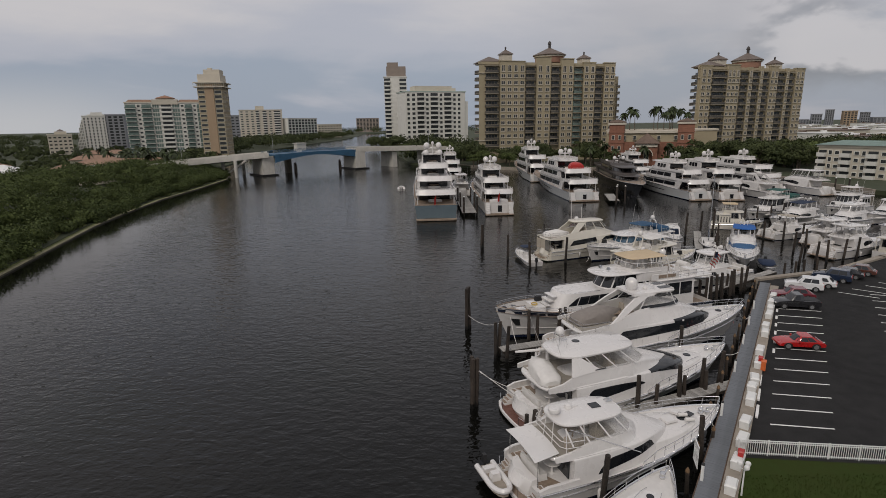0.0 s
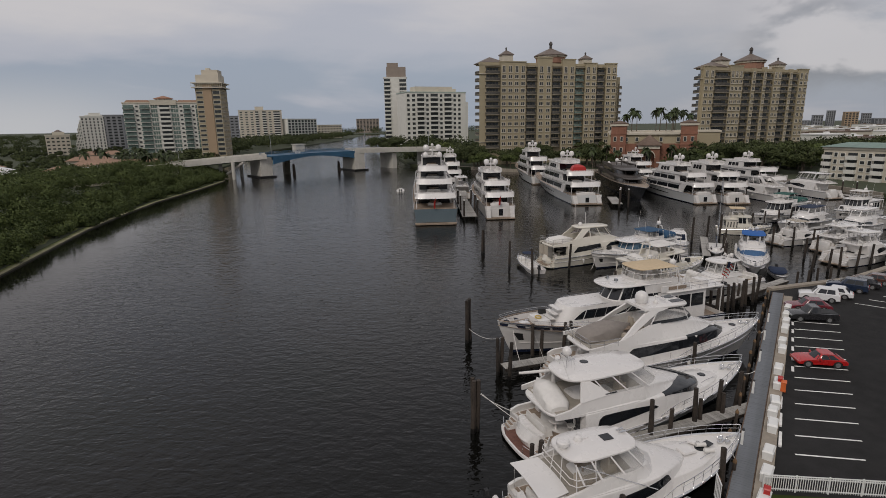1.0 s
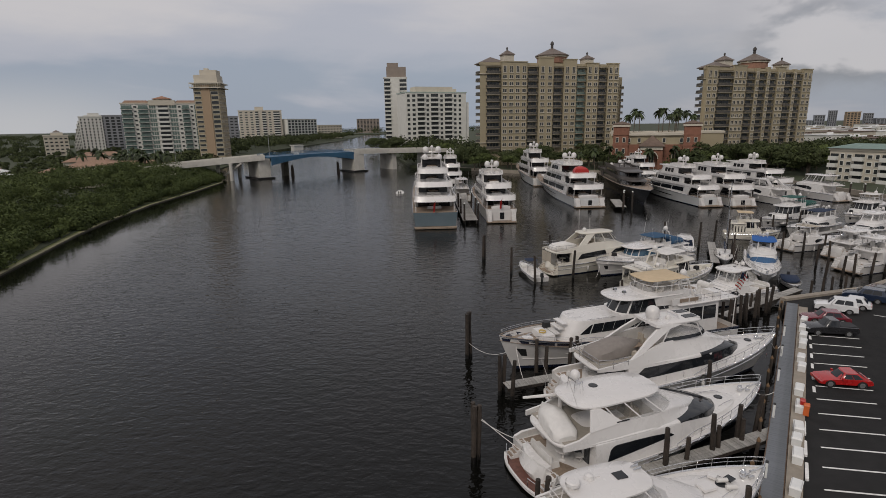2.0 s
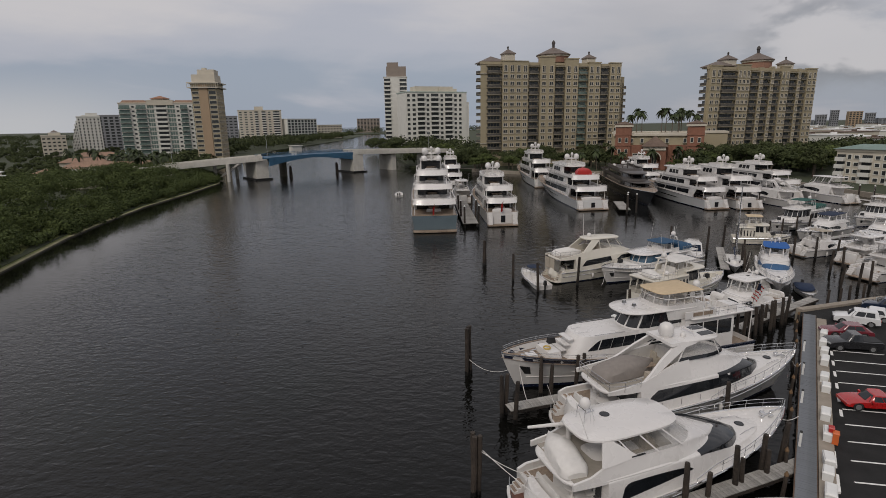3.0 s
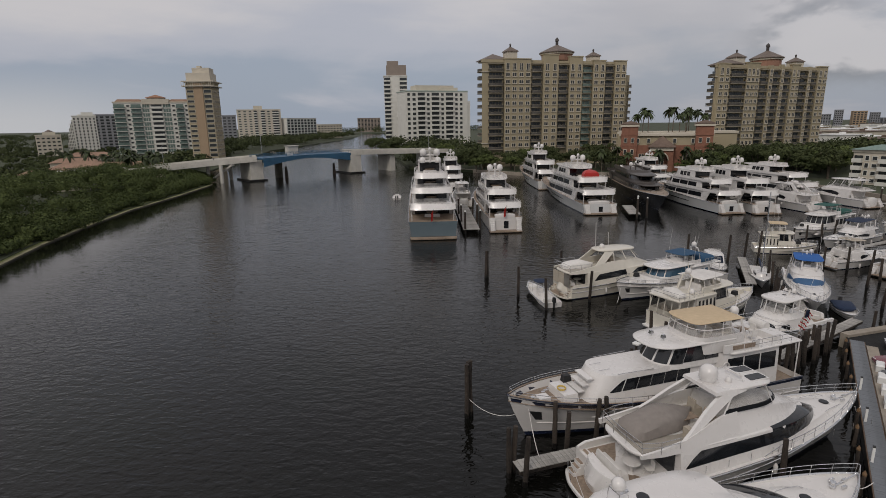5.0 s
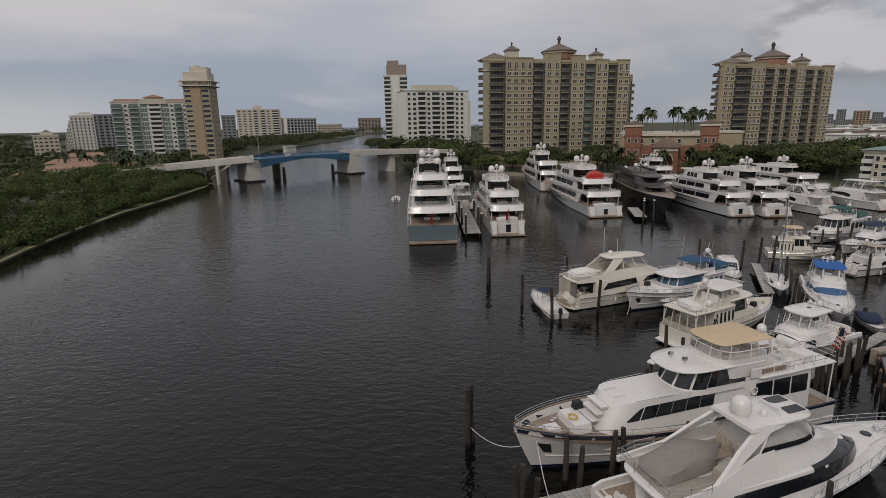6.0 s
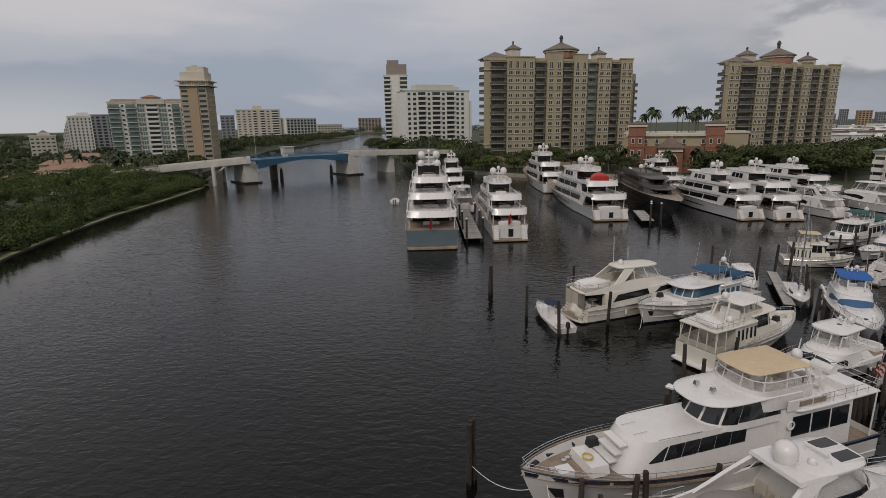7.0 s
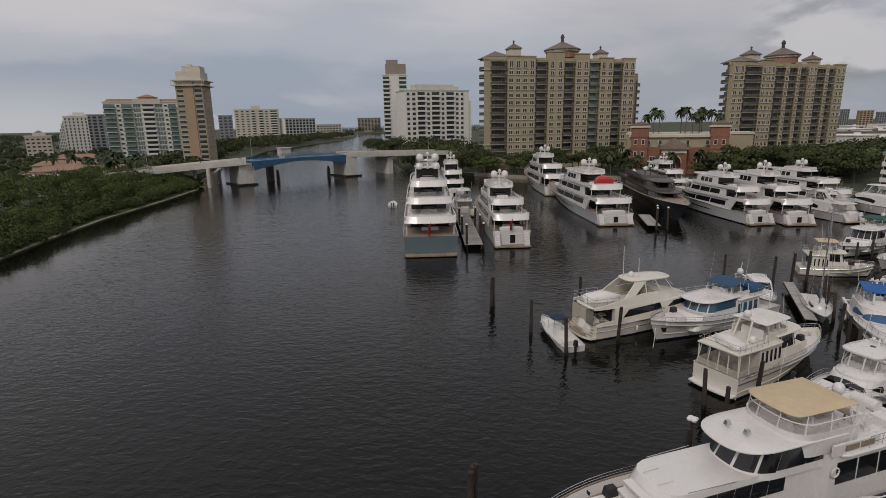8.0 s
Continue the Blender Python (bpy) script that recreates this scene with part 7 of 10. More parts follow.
def mega(label, stern, bow, W, side=GEL_SIDE, decks=3, zs=2.6, zb=4.6, k=1.0, top_dome=0.8, glass=DARKGLASS, group="large yachts", transom_m=None, flag=True, lift=2.35, accent=None, body=GEL, bow_first=False, steps=True, aft=(0.02, 0.11, 0.19)):
    """A large motor yacht: stacked decks whose slabs run out over open aft decks, dark glazing between them, and a mast with domes."""
    y, L = place_boat("super_yacht", label, "yacht", stern, bow, group)
    H = Hull(L, W, zs, zb, rake=0.10 * L, full=2.6, stern=0.95, start=0.5)
    H.build(y, side, deck_mat=TEAK)
    H.band(y, "hull_portlight_strip", glass, 0.32, 0.72, 0.50, 0.60, "dark strip of hull windows")
    # transom garage door and steps
    bm = B()
    box(bm, (-L / 2 - 0.05, 0, zs * 0.48), (0.14, W * 0.52, zs * 0.66))
    part("transom_door", bm, transom_m or side, y)
    bm = B()
    prism(bm, [(-L / 2 - 1.5, -W * .44), (-L / 2 + .1, -W * .46), (-L / 2 + .1, W * .46), (-L / 2 - 1.5, W * .44)], 0.15, 0.42)
    part("swim_platform", bm, TEAK, y)
    if steps:
        for s in (1, -1):
            bm = B()
            o = []
            for q in range(6):
                z = 0.42 + (zs - 0.5) * q / 6
                o += [(-L / 2 - 1.2 + 0.2 * q, z), (-L / 2 - 1.2 + 0.2 * q, z + (zs - 0.5) / 6)]
            o = o + [(-L / 2 + 0.05, zs - 0.08), (-L / 2 + 0.05, 0.42)]
            e0 = [bm.verts.new((x, s * W * 0.30, z)) for x, z in o]
            e1 = [bm.verts.new((x, s * W * 0.43, z)) for x, z in o]
            for i in range(len(o)):
                j = (i + 1) % len(o)
                bm.faces.new((e0[i], e0[j], e1[j], e1[i]))
            bm.faces.new(e0)
            bm.faces.new(e1[::-1])
            part("transom_steps", bm, GEL, y)
        bm = B()
        box(bm, (-L / 2 - 0.14, -W * 0.02, zs * 0.5), (0.06, 0.95, zs * 0.5))
        part("transom_hatch", bm, glass, y, "dark open transom hatch")
        bm = B()
        o = [(-L / 2 + 1.3, v * W * 0.29) for v in (1, -1)] + [(-L / 2 + 0.55 - 0.5 * math.cos(math.pi / 2 * v), v * W * 0.29) for v in np.linspace(-1, 1, 11)]
        slab(bm, o[::-1], zs - 0.1, zs + 0.55, 0.05)
        part("aft_settee_back", bm, body, y, smooth=True)
    z = zs - 0.1
    x1 = 0.27
    for d in range(decks):
        x0 = -0.5 + (0.15, 0.22, 0.32, 0.38)[d]
        w = W * (0.43, 0.40, 0.34, 0.27)[d]
        xa, xb = x0 * L, (x1 - 0.085 * d) * L
        hgt = lift * k
        T = Tier(outline(xa, xb, w, (xb - xa) * 0.34, 2.3), z, outline(xa, xb - 0.03 * L, w * 0.95, (xb - xa) * 0.32, 2.3), z + hgt)
        part("deckhouse", T.body(B(), 3), body, y, smooth=True)
        n = 3
        side_glass(y, T, xa + 0.05 * L, xb - 0.10 * L, 0.36, 0.82, "side_window", glass, n=n, gap=0.35)
        front_glass(y, T, 0.12, 0.42, 0.85, 3, m=glass)
        bm = B()
        box(bm, (xa - 0.04, 0, z + hgt * 0.45), (0.1, w * 1.7, hgt * 0.86))
        part("aft_glass_door", bm, glass, y, "dark glass aft doors")
        # furniture on the aft deck
        seat(y, (xa - 0.055 * L, 0, z + 0.1), (0.8, W * 0.32, 0.62), 0, FABRIC_W)
        bm = B()
        lathe(bm, (xa - 0.025 * L, 0, z + 0.08), [(0.3, 0), (0.12, 0.1), (0.12, 0.65), (1.2, 0.68), (1.2, 0.74)], 14)
        part("deck_table", bm, TEAK, y)
        z += hgt
        s0 = -0.5 + aft[min(d, 2)] if d < decks - 1 else x0 - 0.07
        if d == 3:
            s0 = x0 - 0.03
        o = pill(s0 * L - 0.3, xb + 0.02 * L, (w * 1.09 if d else W * 0.47) * 0.98, (w if d else W * 0.44) * 0.86, 4.2)
        bm = B()
        slab(bm, o, z - 0.05, z + 0.22 * k, 0.02)
        part("deck_overhang", bm, body, y, "white deck edge", smooth=True)
        if d < decks - 1:
            ww = (w * 1.06 if d else W * 0.46)
            bm = B()
            o0 = outline(s0 * L + 0.1, xb - 0.05 * L, ww, (xb - s0 * L) * 0.3, 2.3)
            o1 = outline(s0 * L - 0.25, xb - 0.06 * L, ww * 0.99, (xb - s0 * L) * 0.3, 2.3)
            part("bulwark", coaming(bm, o0, z + 0.18 * k, o1, z + 0.85 * k, 0.12), body, y, smooth=True)
            bm = B()
            for q in (-1, 1):
                tube(bm, [(s0 * L - 0.2, q * ww * 0.98, z + 1.1 * k), (s0 * L + 4, q * ww * 0.98, z + 1.1 * k)], 0.03)
            tube(bm, [(s0 * L - 0.2, -ww * 0.98, z + 1.1 * k), (s0 * L - 0.2, ww * 0.98, z + 1.1 * k)], 0.03)
            g = []
            for q in np.linspace(-1, 1, 13):
                xq = s0 * L - 0.55 + 0.75 * abs(q) ** 3.5
                g.append([bm.verts.new((xq + e, q * ww * 0.985, zq)) for e, zq in ((0.45, z - 0.30 * k), (-0.30, z - 0.24 * k), (0.35, z + 0.92 * k), (0.50, z + 0.92 * k), (0.50, z + 0.1 * k))])
            for a, b in zip(g, g[1:]):
                for i in range(5):
                    bm.faces.new((a[i], b[i], b[(i + 1) % 5], a[(i + 1) % 5]))
            bm.faces.new(g[0])
            bm.faces.new(g[-1][::-1])
            part("aft_bulwark", bm, body, y, "curved white aft bulwark with a rail")
            posts(y, [((s0 * L + 0.5, q * ww * 0.9, z - hgt), (s0 * L + 0.4, q * ww * 0.9, z - 0.04)) for q in (1, -1)], 0.09, body)
        if accent is not None and d == decks - 2:
            bm = B()
            covered = outline(s0 * L + 0.02 * L, s0 * L + 0.075 * L, W * 0.22, 1.2, 3)
            slab(bm, covered, z + 0.3, z + 2.0, 0.15)
            part("slide_cover", bm, accent, y, "bright red covered deck toy", smooth=True)
        z += 0.05
    # mast with domes
    xm = (x1 - 0.085 * decks - 0.16) * L
    zt = z + 0.2 * k
    bm = B()
    for s in (1, -1):
        tube(bm, [(xm + 1.2, s * W * 0.2, zt - 0.1), (xm + 0.2, s * W * 0.16, zt + 1.5 * k), (xm, 0, zt + 1.7 * k)], 0.2 * k, 7)
    cyl(bm, (xm, 0, zt), (xm - 0.5, 0, zt + 3.2 * k), 0.25 * k, 0.1 * k, 8)
    box(bm, (xm - 0.2, 0, zt + 1.55 * k), (0.7, W * 0.42, 0.14))
    box(bm, (xm - 0.35, 0, zt + 2.5 * k), (0.4, W * 0.24, 0.1))
    part("mast", bm, body, y, smooth=False)
    for s in (1, -1):
        radome(y, (xm - 0.2, s * W * 0.15, zt + 1.62 * k), top_dome * 0.74, "satellite_dome")
    if decks > 3:
        for s in (1, -1):
            radome(y, (xm - 1.6, s * W * 0.17, z + 0.2), top_dome * 0.68, "satellite_dome")
    radome(y, (xm - 0.4, 0, zt + 2.6 * k), 0.35 * k)
    ws = W * (0.40, 0.40, 0.34, 0.27)[decks - 1]
    xs = (-0.5 + (0.15, 0.22, 0.32, 0.38)[decks - 1]) * L
    part("sundeck_screen", coaming(B(), outline(xs - 0.04 * L, xm + 0.12 * L, ws * 0.95, 0.05 * L, 2.4), z + 0.1, outline(xs - 0.04 * L, xm + 0.105 * L, ws * 0.9, 0.05 * L, 2.4), z + 0.95 * k, 0.1), body, y, smooth=True)
    for q in (1, -1):
        seat(y, (xs + 0.01 * L, q * ws * 0.45, z + 0.15), (1.9, 0.7, 0.55), 0, FABRIC_W, "sun_lounger")
    for q in (1, -1):
        bm = B()
        for e in np.linspace(0, 1, 9):
            x0 = -L / 2 + 0.3 + 0.10 * L * e
            cyl(bm, (x0, q * W * 0.455, zs - 0.1), (x0, q * W * 0.455, zs + 0.75), 0.025, n=4)
        tube(bm, [(-L / 2 + 0.3, q * W * 0.455, zs + 0.75), (-L / 2 + 0.3 + 0.10 * L, q * W * 0.455, zs + 0.75)], 0.035)
        part("aft_deck_rail", bm, CHROME, y)
        plate_pts = [(-L / 2 + 0.145 * L, zs - 0.1), (-L / 2 + 0.20 * L, zs - 0.1), (-L / 2 + 0.17 * L, zs + lift * k), (-L / 2 + 0.10 * L, zs + lift * k)]
        bm = B()
        a = [bm.verts.new((x, q * W * 0.462, zz)) for x, zz in plate_pts]
        b = [bm.verts.new((x, q * W * 0.445, zz)) for x, zz in plate_pts]
        for i in range(4):
            bm.faces.new((a[i], a[(i + 1) % 4], b[(i + 1) % 4], b[i]))
        bm.faces.new(a)
        bm.faces.new(b[::-1])
        part("wing_fashion_plate", bm, body, y)
    H.rail(y, 0.6, 0.985, 0.9, posts=10, r=0.03)
    if flag:
        bm = B()
        cyl(bm, (-L / 2 + 0.4, 0, zs), (-L / 2 - 0.9, 0, zs + 2.6), 0.04, n=5)
        part("flag_staff", bm, TEAK, y)
        bm = B()
        g = []
        for i in range(5):
            g.append([bm.verts.new((-L / 2 - 0.85 + 0.1 * i - 0.02 * j, 0.09 * i + 0.09 * math.sin(i * 1.7 + j * .4), zs + 2.35 - 0.42 * j - 0.16 * i)) for j in range(5)])
        for a, b in zip(g, g[1:]):
            for j in range(4):
                bm.faces.new((a[j], b[j], b[j + 1], a[j + 1]))
        bmesh.ops.solidify(bm, geom=bm.faces[:], thickness=0.015)
        part("ensign", bm, RED_PAINT, y, "limp red ensign")
    return y


def skiff(label, stern, bow, W, cover=None, name="skiff", group="small boats", console=True, outboards=1, canopy=False):
    """An open outboard boat."""
    y, L = place_boat(name, label, "boat", stern, bow, group)
    H = Hull(L, W, 0.62, 0.95, rake=0.10 * L, full=2.0)
    H.build(y, GEL_SIDE, bulwark=0.28, deck_mat=NONSKID)
    if cover is not None:
        bm = B()
        slab(bm, outline(-L * 0.47, L * 0.08, W * 0.46, L * 0.25, 2.4), 0.62, 1.05, 0.2)
        part("boat_cover", bm, cover, y, smooth=True)
    elif console:
        bm = B()
        box(bm, (0.1, 0, 0.8), (0.7, 0.75, 1.0), taper=0.8)
        box(bm, (-0.9, 0, 0.65), (0.5, 0.9, 0.6), taper=0.9)
        part("console", bm, GEL, y)
        bm = B()
        box(bm, (L * 0.3, 0, 0.72), (L * 0.2, W * 0.5, 0.35), taper=0.8)
        part("bow_seat", bm, FABRIC_W, y)
    if canopy:
        bm = B()
        slab(bm, pill(-0.9, 0.9, W * 0.34, W * 0.32, 3.5), 2.2, 2.28, 0.05)
        part("canopy", bm, FABRIC_NAVY, y, "black canvas canopy over the console", smooth=True)
        posts(y, [((sx * 0.75, sy * W * 0.3, 0.6), (sx * 0.7, sy * W * 0.28, 2.22)) for sx in (1, -1) for sy in (1, -1)], 0.025, CHROME)
        bm = B()
        box(bm, (-L * 0.36, 0, 0.6), (0.6, W * 0.62, 0.4), taper=0.92)
        part("stern_seat", bm, FABRIC_W, y)
        bm = B()
        tube(bm, [H.pt(s, 1.0, 1, -0.1) + Vector((0, 0, 0.25)) for s in np.linspace(0.6, 0.99, 9)] + [H.pt(s, 1.0, -1, -0.1) + Vector((0, 0, 0.25)) for s in np.linspace(0.99, 0.6, 9)], 0.02)
        part("bow_rail", bm, CHROME, y)
    for q in range(outboards):
        yy = (q - (outboards - 1) / 2) * 0.65
        bm = B()
        box(bm, (-L / 2 - 0.2, yy, 1.05), (0.5, 0.36, 0.6), taper=0.75)
        box(bm, (-L / 2 - 0.18, yy, 0.45), (0.2, 0.16, 0.8))
        part("outboard_motor", bm, BLACK, y)
    return y


class Loft:
    """A smooth moulded body: rows of x, half-width and height at the foot, half-width and height at the shoulder."""

    def __init__(self, rows, r=0.14, crown=0.08, per=5):
        R = np.array(rows, float)
        ext = np.vstack([2 * R[0] - R[1], R, 2 * R[-1] - R[-2]])
        S = []
        for i in range(1, len(R)):
            a, b, c, d = ext[i - 1:i + 3]
            for k in range(per):
                t = k / per
                S.append(0.5 * (2 * b + (c - a) * t + (2 * a - 5 * b + 4 * c - d) * t * t + (3 * b - a - 3 * c + d) * t ** 3))
        S.append(R[-1])
        self.S = np.array(S)
        self.S[:, (1, 3)] = np.maximum(self.S[:, (1, 3)], 0.03)
        self.r, self.crown = r, crown

    def side(self, x, h, q=1, out=0.0):
        wb, zb, wt, zt = [np.interp(x, self.S[:, 0], self.S[:, k]) for k in (1, 2, 3, 4)]
        return Vector((x, q * (wb + (wt - wb) * h + out), zb + (zt - self.r - zb) * h))

    def build(self, bm):
        rings = []
        for x, wb, zb, wt, zt in self.S:
            r = min(self.r, wt * 0.6)
            half = [(wb, zb), (wb + (wt - wb) * 0.5, zb + (zt - r - zb) * 0.5), (wt, zt - r), (wt - 0.08 * r, zt - 0.6 * r), (wt - 0.3 * r, zt - 0.28 * r), (wt - r, zt)]
            half += [((wt - r) * 0.5, zt + self.crown * 0.75 * min(1, wt)), (0, zt + self.crown * min(1, wt))]
            rings.append([bm.verts.new((x, yy, z)) for yy, z in half + [(-yy, z) for yy, z in half[-2::-1]]])
        n = len(rings[0])
        for a, b in zip(rings, rings[1:]):
            for i in range(n):
                bm.faces.new((a[i], a[(i + 1) % n], b[(i + 1) % n], b[i]))
        bm.faces.new(rings[0])
        bm.faces.new(rings[-1][::-1])
        return bm

    def panel(self, parent, name, m, x0, x1, lo, hi, label="", n=16, out=0.03):
        """A thin raised pane on each side between x0 and x1; lo and hi give its heights along the way."""
        for q in (1, -1):
            bm = B()
            g = []
            for k in range(n + 1):
                t = k / n
                x = x0 + (x1 - x0) * t
                g.append([bm.verts.new(self.side(x, f(t), q, o)) for f in (lo, hi) for o in (out, -0.04)])
            for a, b in zip(g, g[1:]):
                for i, j in ((0, 2), (2, 3), (3, 1), (1, 0)):
                    bm.faces.new((a[i], a[j], b[j], b[i]))
            bm.faces.new((g[0][0], g[0][2], g[0][3], g[0][1]))
            bm.faces.new((g[-1][0], g[-1][2], g[-1][3], g[-1][1]))
            part(name, bm, m, parent, label)


def pill(xb, xf, wb, wf, p=3.0, n=44):
    """A closed plan outline, rounded at both ends, wb wide aft and wf wide forward (half-widths)."""
    out = []
    for k in range(n):
        a = 2 * math.pi * k / n
        c, d = math.cos(a), math.sin(a)
        x = math.copysign(abs(c) ** (2 / p), c)
        yy = math.copysign(abs(d) ** (2 / p), d)
        out.append(((xb + xf) / 2 + (xf - xb) / 2 * x, yy * (wb + (wf - wb) * (x + 1) / 2)))
    return out


def side_wall(y, name, m, rows, t=0.14):
    """A standing wall on each side of an open deck: rows of x, half-width and height at foot and at the top."""
    for q in (1, -1):
        bm = B()
        g = [[bm.verts.new(p) for p in ((x, q * wb, zb), (x, q * wt, zt), (x, q * (wt - t), zt), (x, q * (wb - t), zb))] for x, wb, zb, wt, zt in rows]
        for a, b in zip(g, g[1:]):
            for i in range(4):
                j = (i + 1) % 4
                bm.faces.new((a[i], a[j], b[j], b[i]))
        bm.faces.new(g[0])
        bm.faces.new(g[-1][::-1])
        part(name, bm, m, y, smooth=True)


def plate(y, name, m, pts, y0, y1, t, label=""):
    """A leaning plate on each side from points (x, z); its half-width runs from y0 at the lowest point to y1 at the highest; t thick."""
    z0, z1 = min(z for _, z in pts), max(z for _, z in pts)
    w = lambda z: y0 + (y1 - y0) * (z - z0) / (z1 - z0)
    for q in (1, -1):
        bm = B()
        a = [bm.verts.new((x, q * w(z), z)) for x, z in pts]
        b = [bm.verts.new((x, q * (w(z) - t), z)) for x, z in pts]
        for i in range(len(pts)):
            j = (i + 1) % len(pts)
            bm.faces.new((a[i], a[j], b[j], b[i]))
        bm.faces.new(a)
        bm.faces.new(b[::-1])
        part(name, bm, m, y, label)


def aft_cockpit(y, l, d, W, zs, xb, body, sole):
    """Swim platform, curved transom with stairs, teak sole, coamings, settee, table and chairs."""
    bm = B()
    o = [(-l / 2 - d * (1 - 0.45 * abs(v) ** 3), v * W * 0.45) for v in np.linspace(1, -1, 17)]
    prism(bm, [(-l / 2 + 0.15, W * 0.45)] + o + [(-l / 2 + 0.15, -W * 0.45)], 0.18, 0.36)
    part("swim_platform", bm, body, y)
    bm = B()
    prism(bm, [(-l / 2 + 0.1, W * 0.41)] + [(x + 0.14, v * 0.93) for x, v in o] + [(-l / 2 + 0.1, -W * 0.41)], 0.34, 0.385)
    part("platform_decking", bm, sole, y, "red-brown teak decking")
    bm = B()
    tube(bm, [(x + 0.1, v * 0.96, 1.0) for x, v in o[:5]], 0.022)
    tube(bm, [(x + 0.1, v * 0.96, 1.0) for x, v in o[-5:]], 0.022)
    for x, v in (o[0], o[4], o[-5], o[-1]):
        cyl(bm, (x + 0.1, v * 0.96, 0.36), (x + 0.1, v * 0.96, 1.0), 0.02, n=5)
    part("platform_rail", bm, CHROME, y)
    bm = B()
    rows = []
    for k in range(13):
        v = 1 - 2 * k / 12
        bow_out = 0.55 * (1 - v * v)
        rows.append([bm.verts.new((-l / 2 - e - bow_out * f, v * W * 0.25, z)) for e, f, z in ((0.12, 0.55, 0.36), (0.12, 1.0, 0.36 + (zs - 0.36) * 0.5), (-0.1, 0.75, zs + 0.25), (-0.45, 0.2, zs + 0.3), (-0.5, 0.0, zs - 0.1))])
    for a, b in zip(rows, rows[1:]):
        for i in range(4):
            bm.faces.new((a[i], b[i], b[i + 1], a[i + 1]))
    for r in (rows[0], rows[-1]):
        bm.faces.new(r)
    part("transom", bm, body, y, smooth=True)
    for q in (1, -1):
        bm = B()
        for k in range(5):
            x0 = -l / 2 - d * 0.55 + (d * 0.55 + 0.5) * k / 5
            prism(bm, [(x0, q * W * 0.28), (-l / 2 + 0.6, q * W * 0.28), (-l / 2 + 0.6, q * W * 0.415), (x0, q * W * 0.415)][::q], 0.36 + (zs - 0.4) * k / 5, 0.36 + (zs - 0.4) * (k + 1) / 5)
        part("transom_stairs", bm, body, y)
        bm = B()
        for k in range(5):
            x0 = -l / 2 - d * 0.55 + (d * 0.55 + 0.5) * k / 5
            box(bm, (x0 + 0.12, q * W * 0.348, 0.37 + (zs - 0.4) * (k + 1) / 5), (0.2, W * 0.11, 0.02))
        part("stair_tread", bm, TEAK, y)
    bm = B()
    prism(bm, [(-l / 2 + 0.4, -W * .40), (xb, -W * .41), (xb, W * .41), (-l / 2 + .4, W * .40)], zs - 0.10, zs - 0.05)
    part("cockpit_sole", bm, TEAK, y, "weathered teak cockpit sole")
    side_wall(y, "cockpit_coaming", body, [(-l / 2 + 0.02, W * 0.455, zs - 0.15, W * 0.452, zs + 0.18), (-l / 2 + 0.6, W * 0.465, zs - 0.15, W * 0.46, zs + 0.36), (xb + 0.3, W * 0.475, zs - 0.15, W * 0.465, zs + 0.42)], 0.2)
    seat(y, (-l / 2 + 0.85, 0, zs - 0.05), (0.65, W * 0.44, 0.75), 0)
    bm = B()
    lathe(bm, (-l / 2 + 1.75, -W * 0.12, zs - 0.05), [(0.25, 0), (0.08, 0.08), (0.08, 0.66), (0.5, 0.7), (0.5, 0.75)], 16)
    part("cockpit_table", bm, body, y)
    for dx, v, rz in ((2.5, 0.2, 10), (2.55, -0.22, -15)):
        bm = B()
        cx, cy = -l / 2 + dx, v * W
        for a, b in ((-0.22, -0.22), (0.22, -0.22), (0.22, 0.22), (-0.22, 0.22)):
            cyl(bm, (cx + a, cy + b, zs - 0.05), (cx - a * 0.6, cy + b, zs + 0.42), 0.02, n=5)
        box(bm, (cx, cy, zs + 0.42), (0.48, 0.48, 0.05), rz)
        box(bm, (cx + 0.24, cy, zs + 0.7), (0.05, 0.48, 0.4), rz)
        part("deck_chair", bm, FABRIC_W, y, "folding white deck chair")


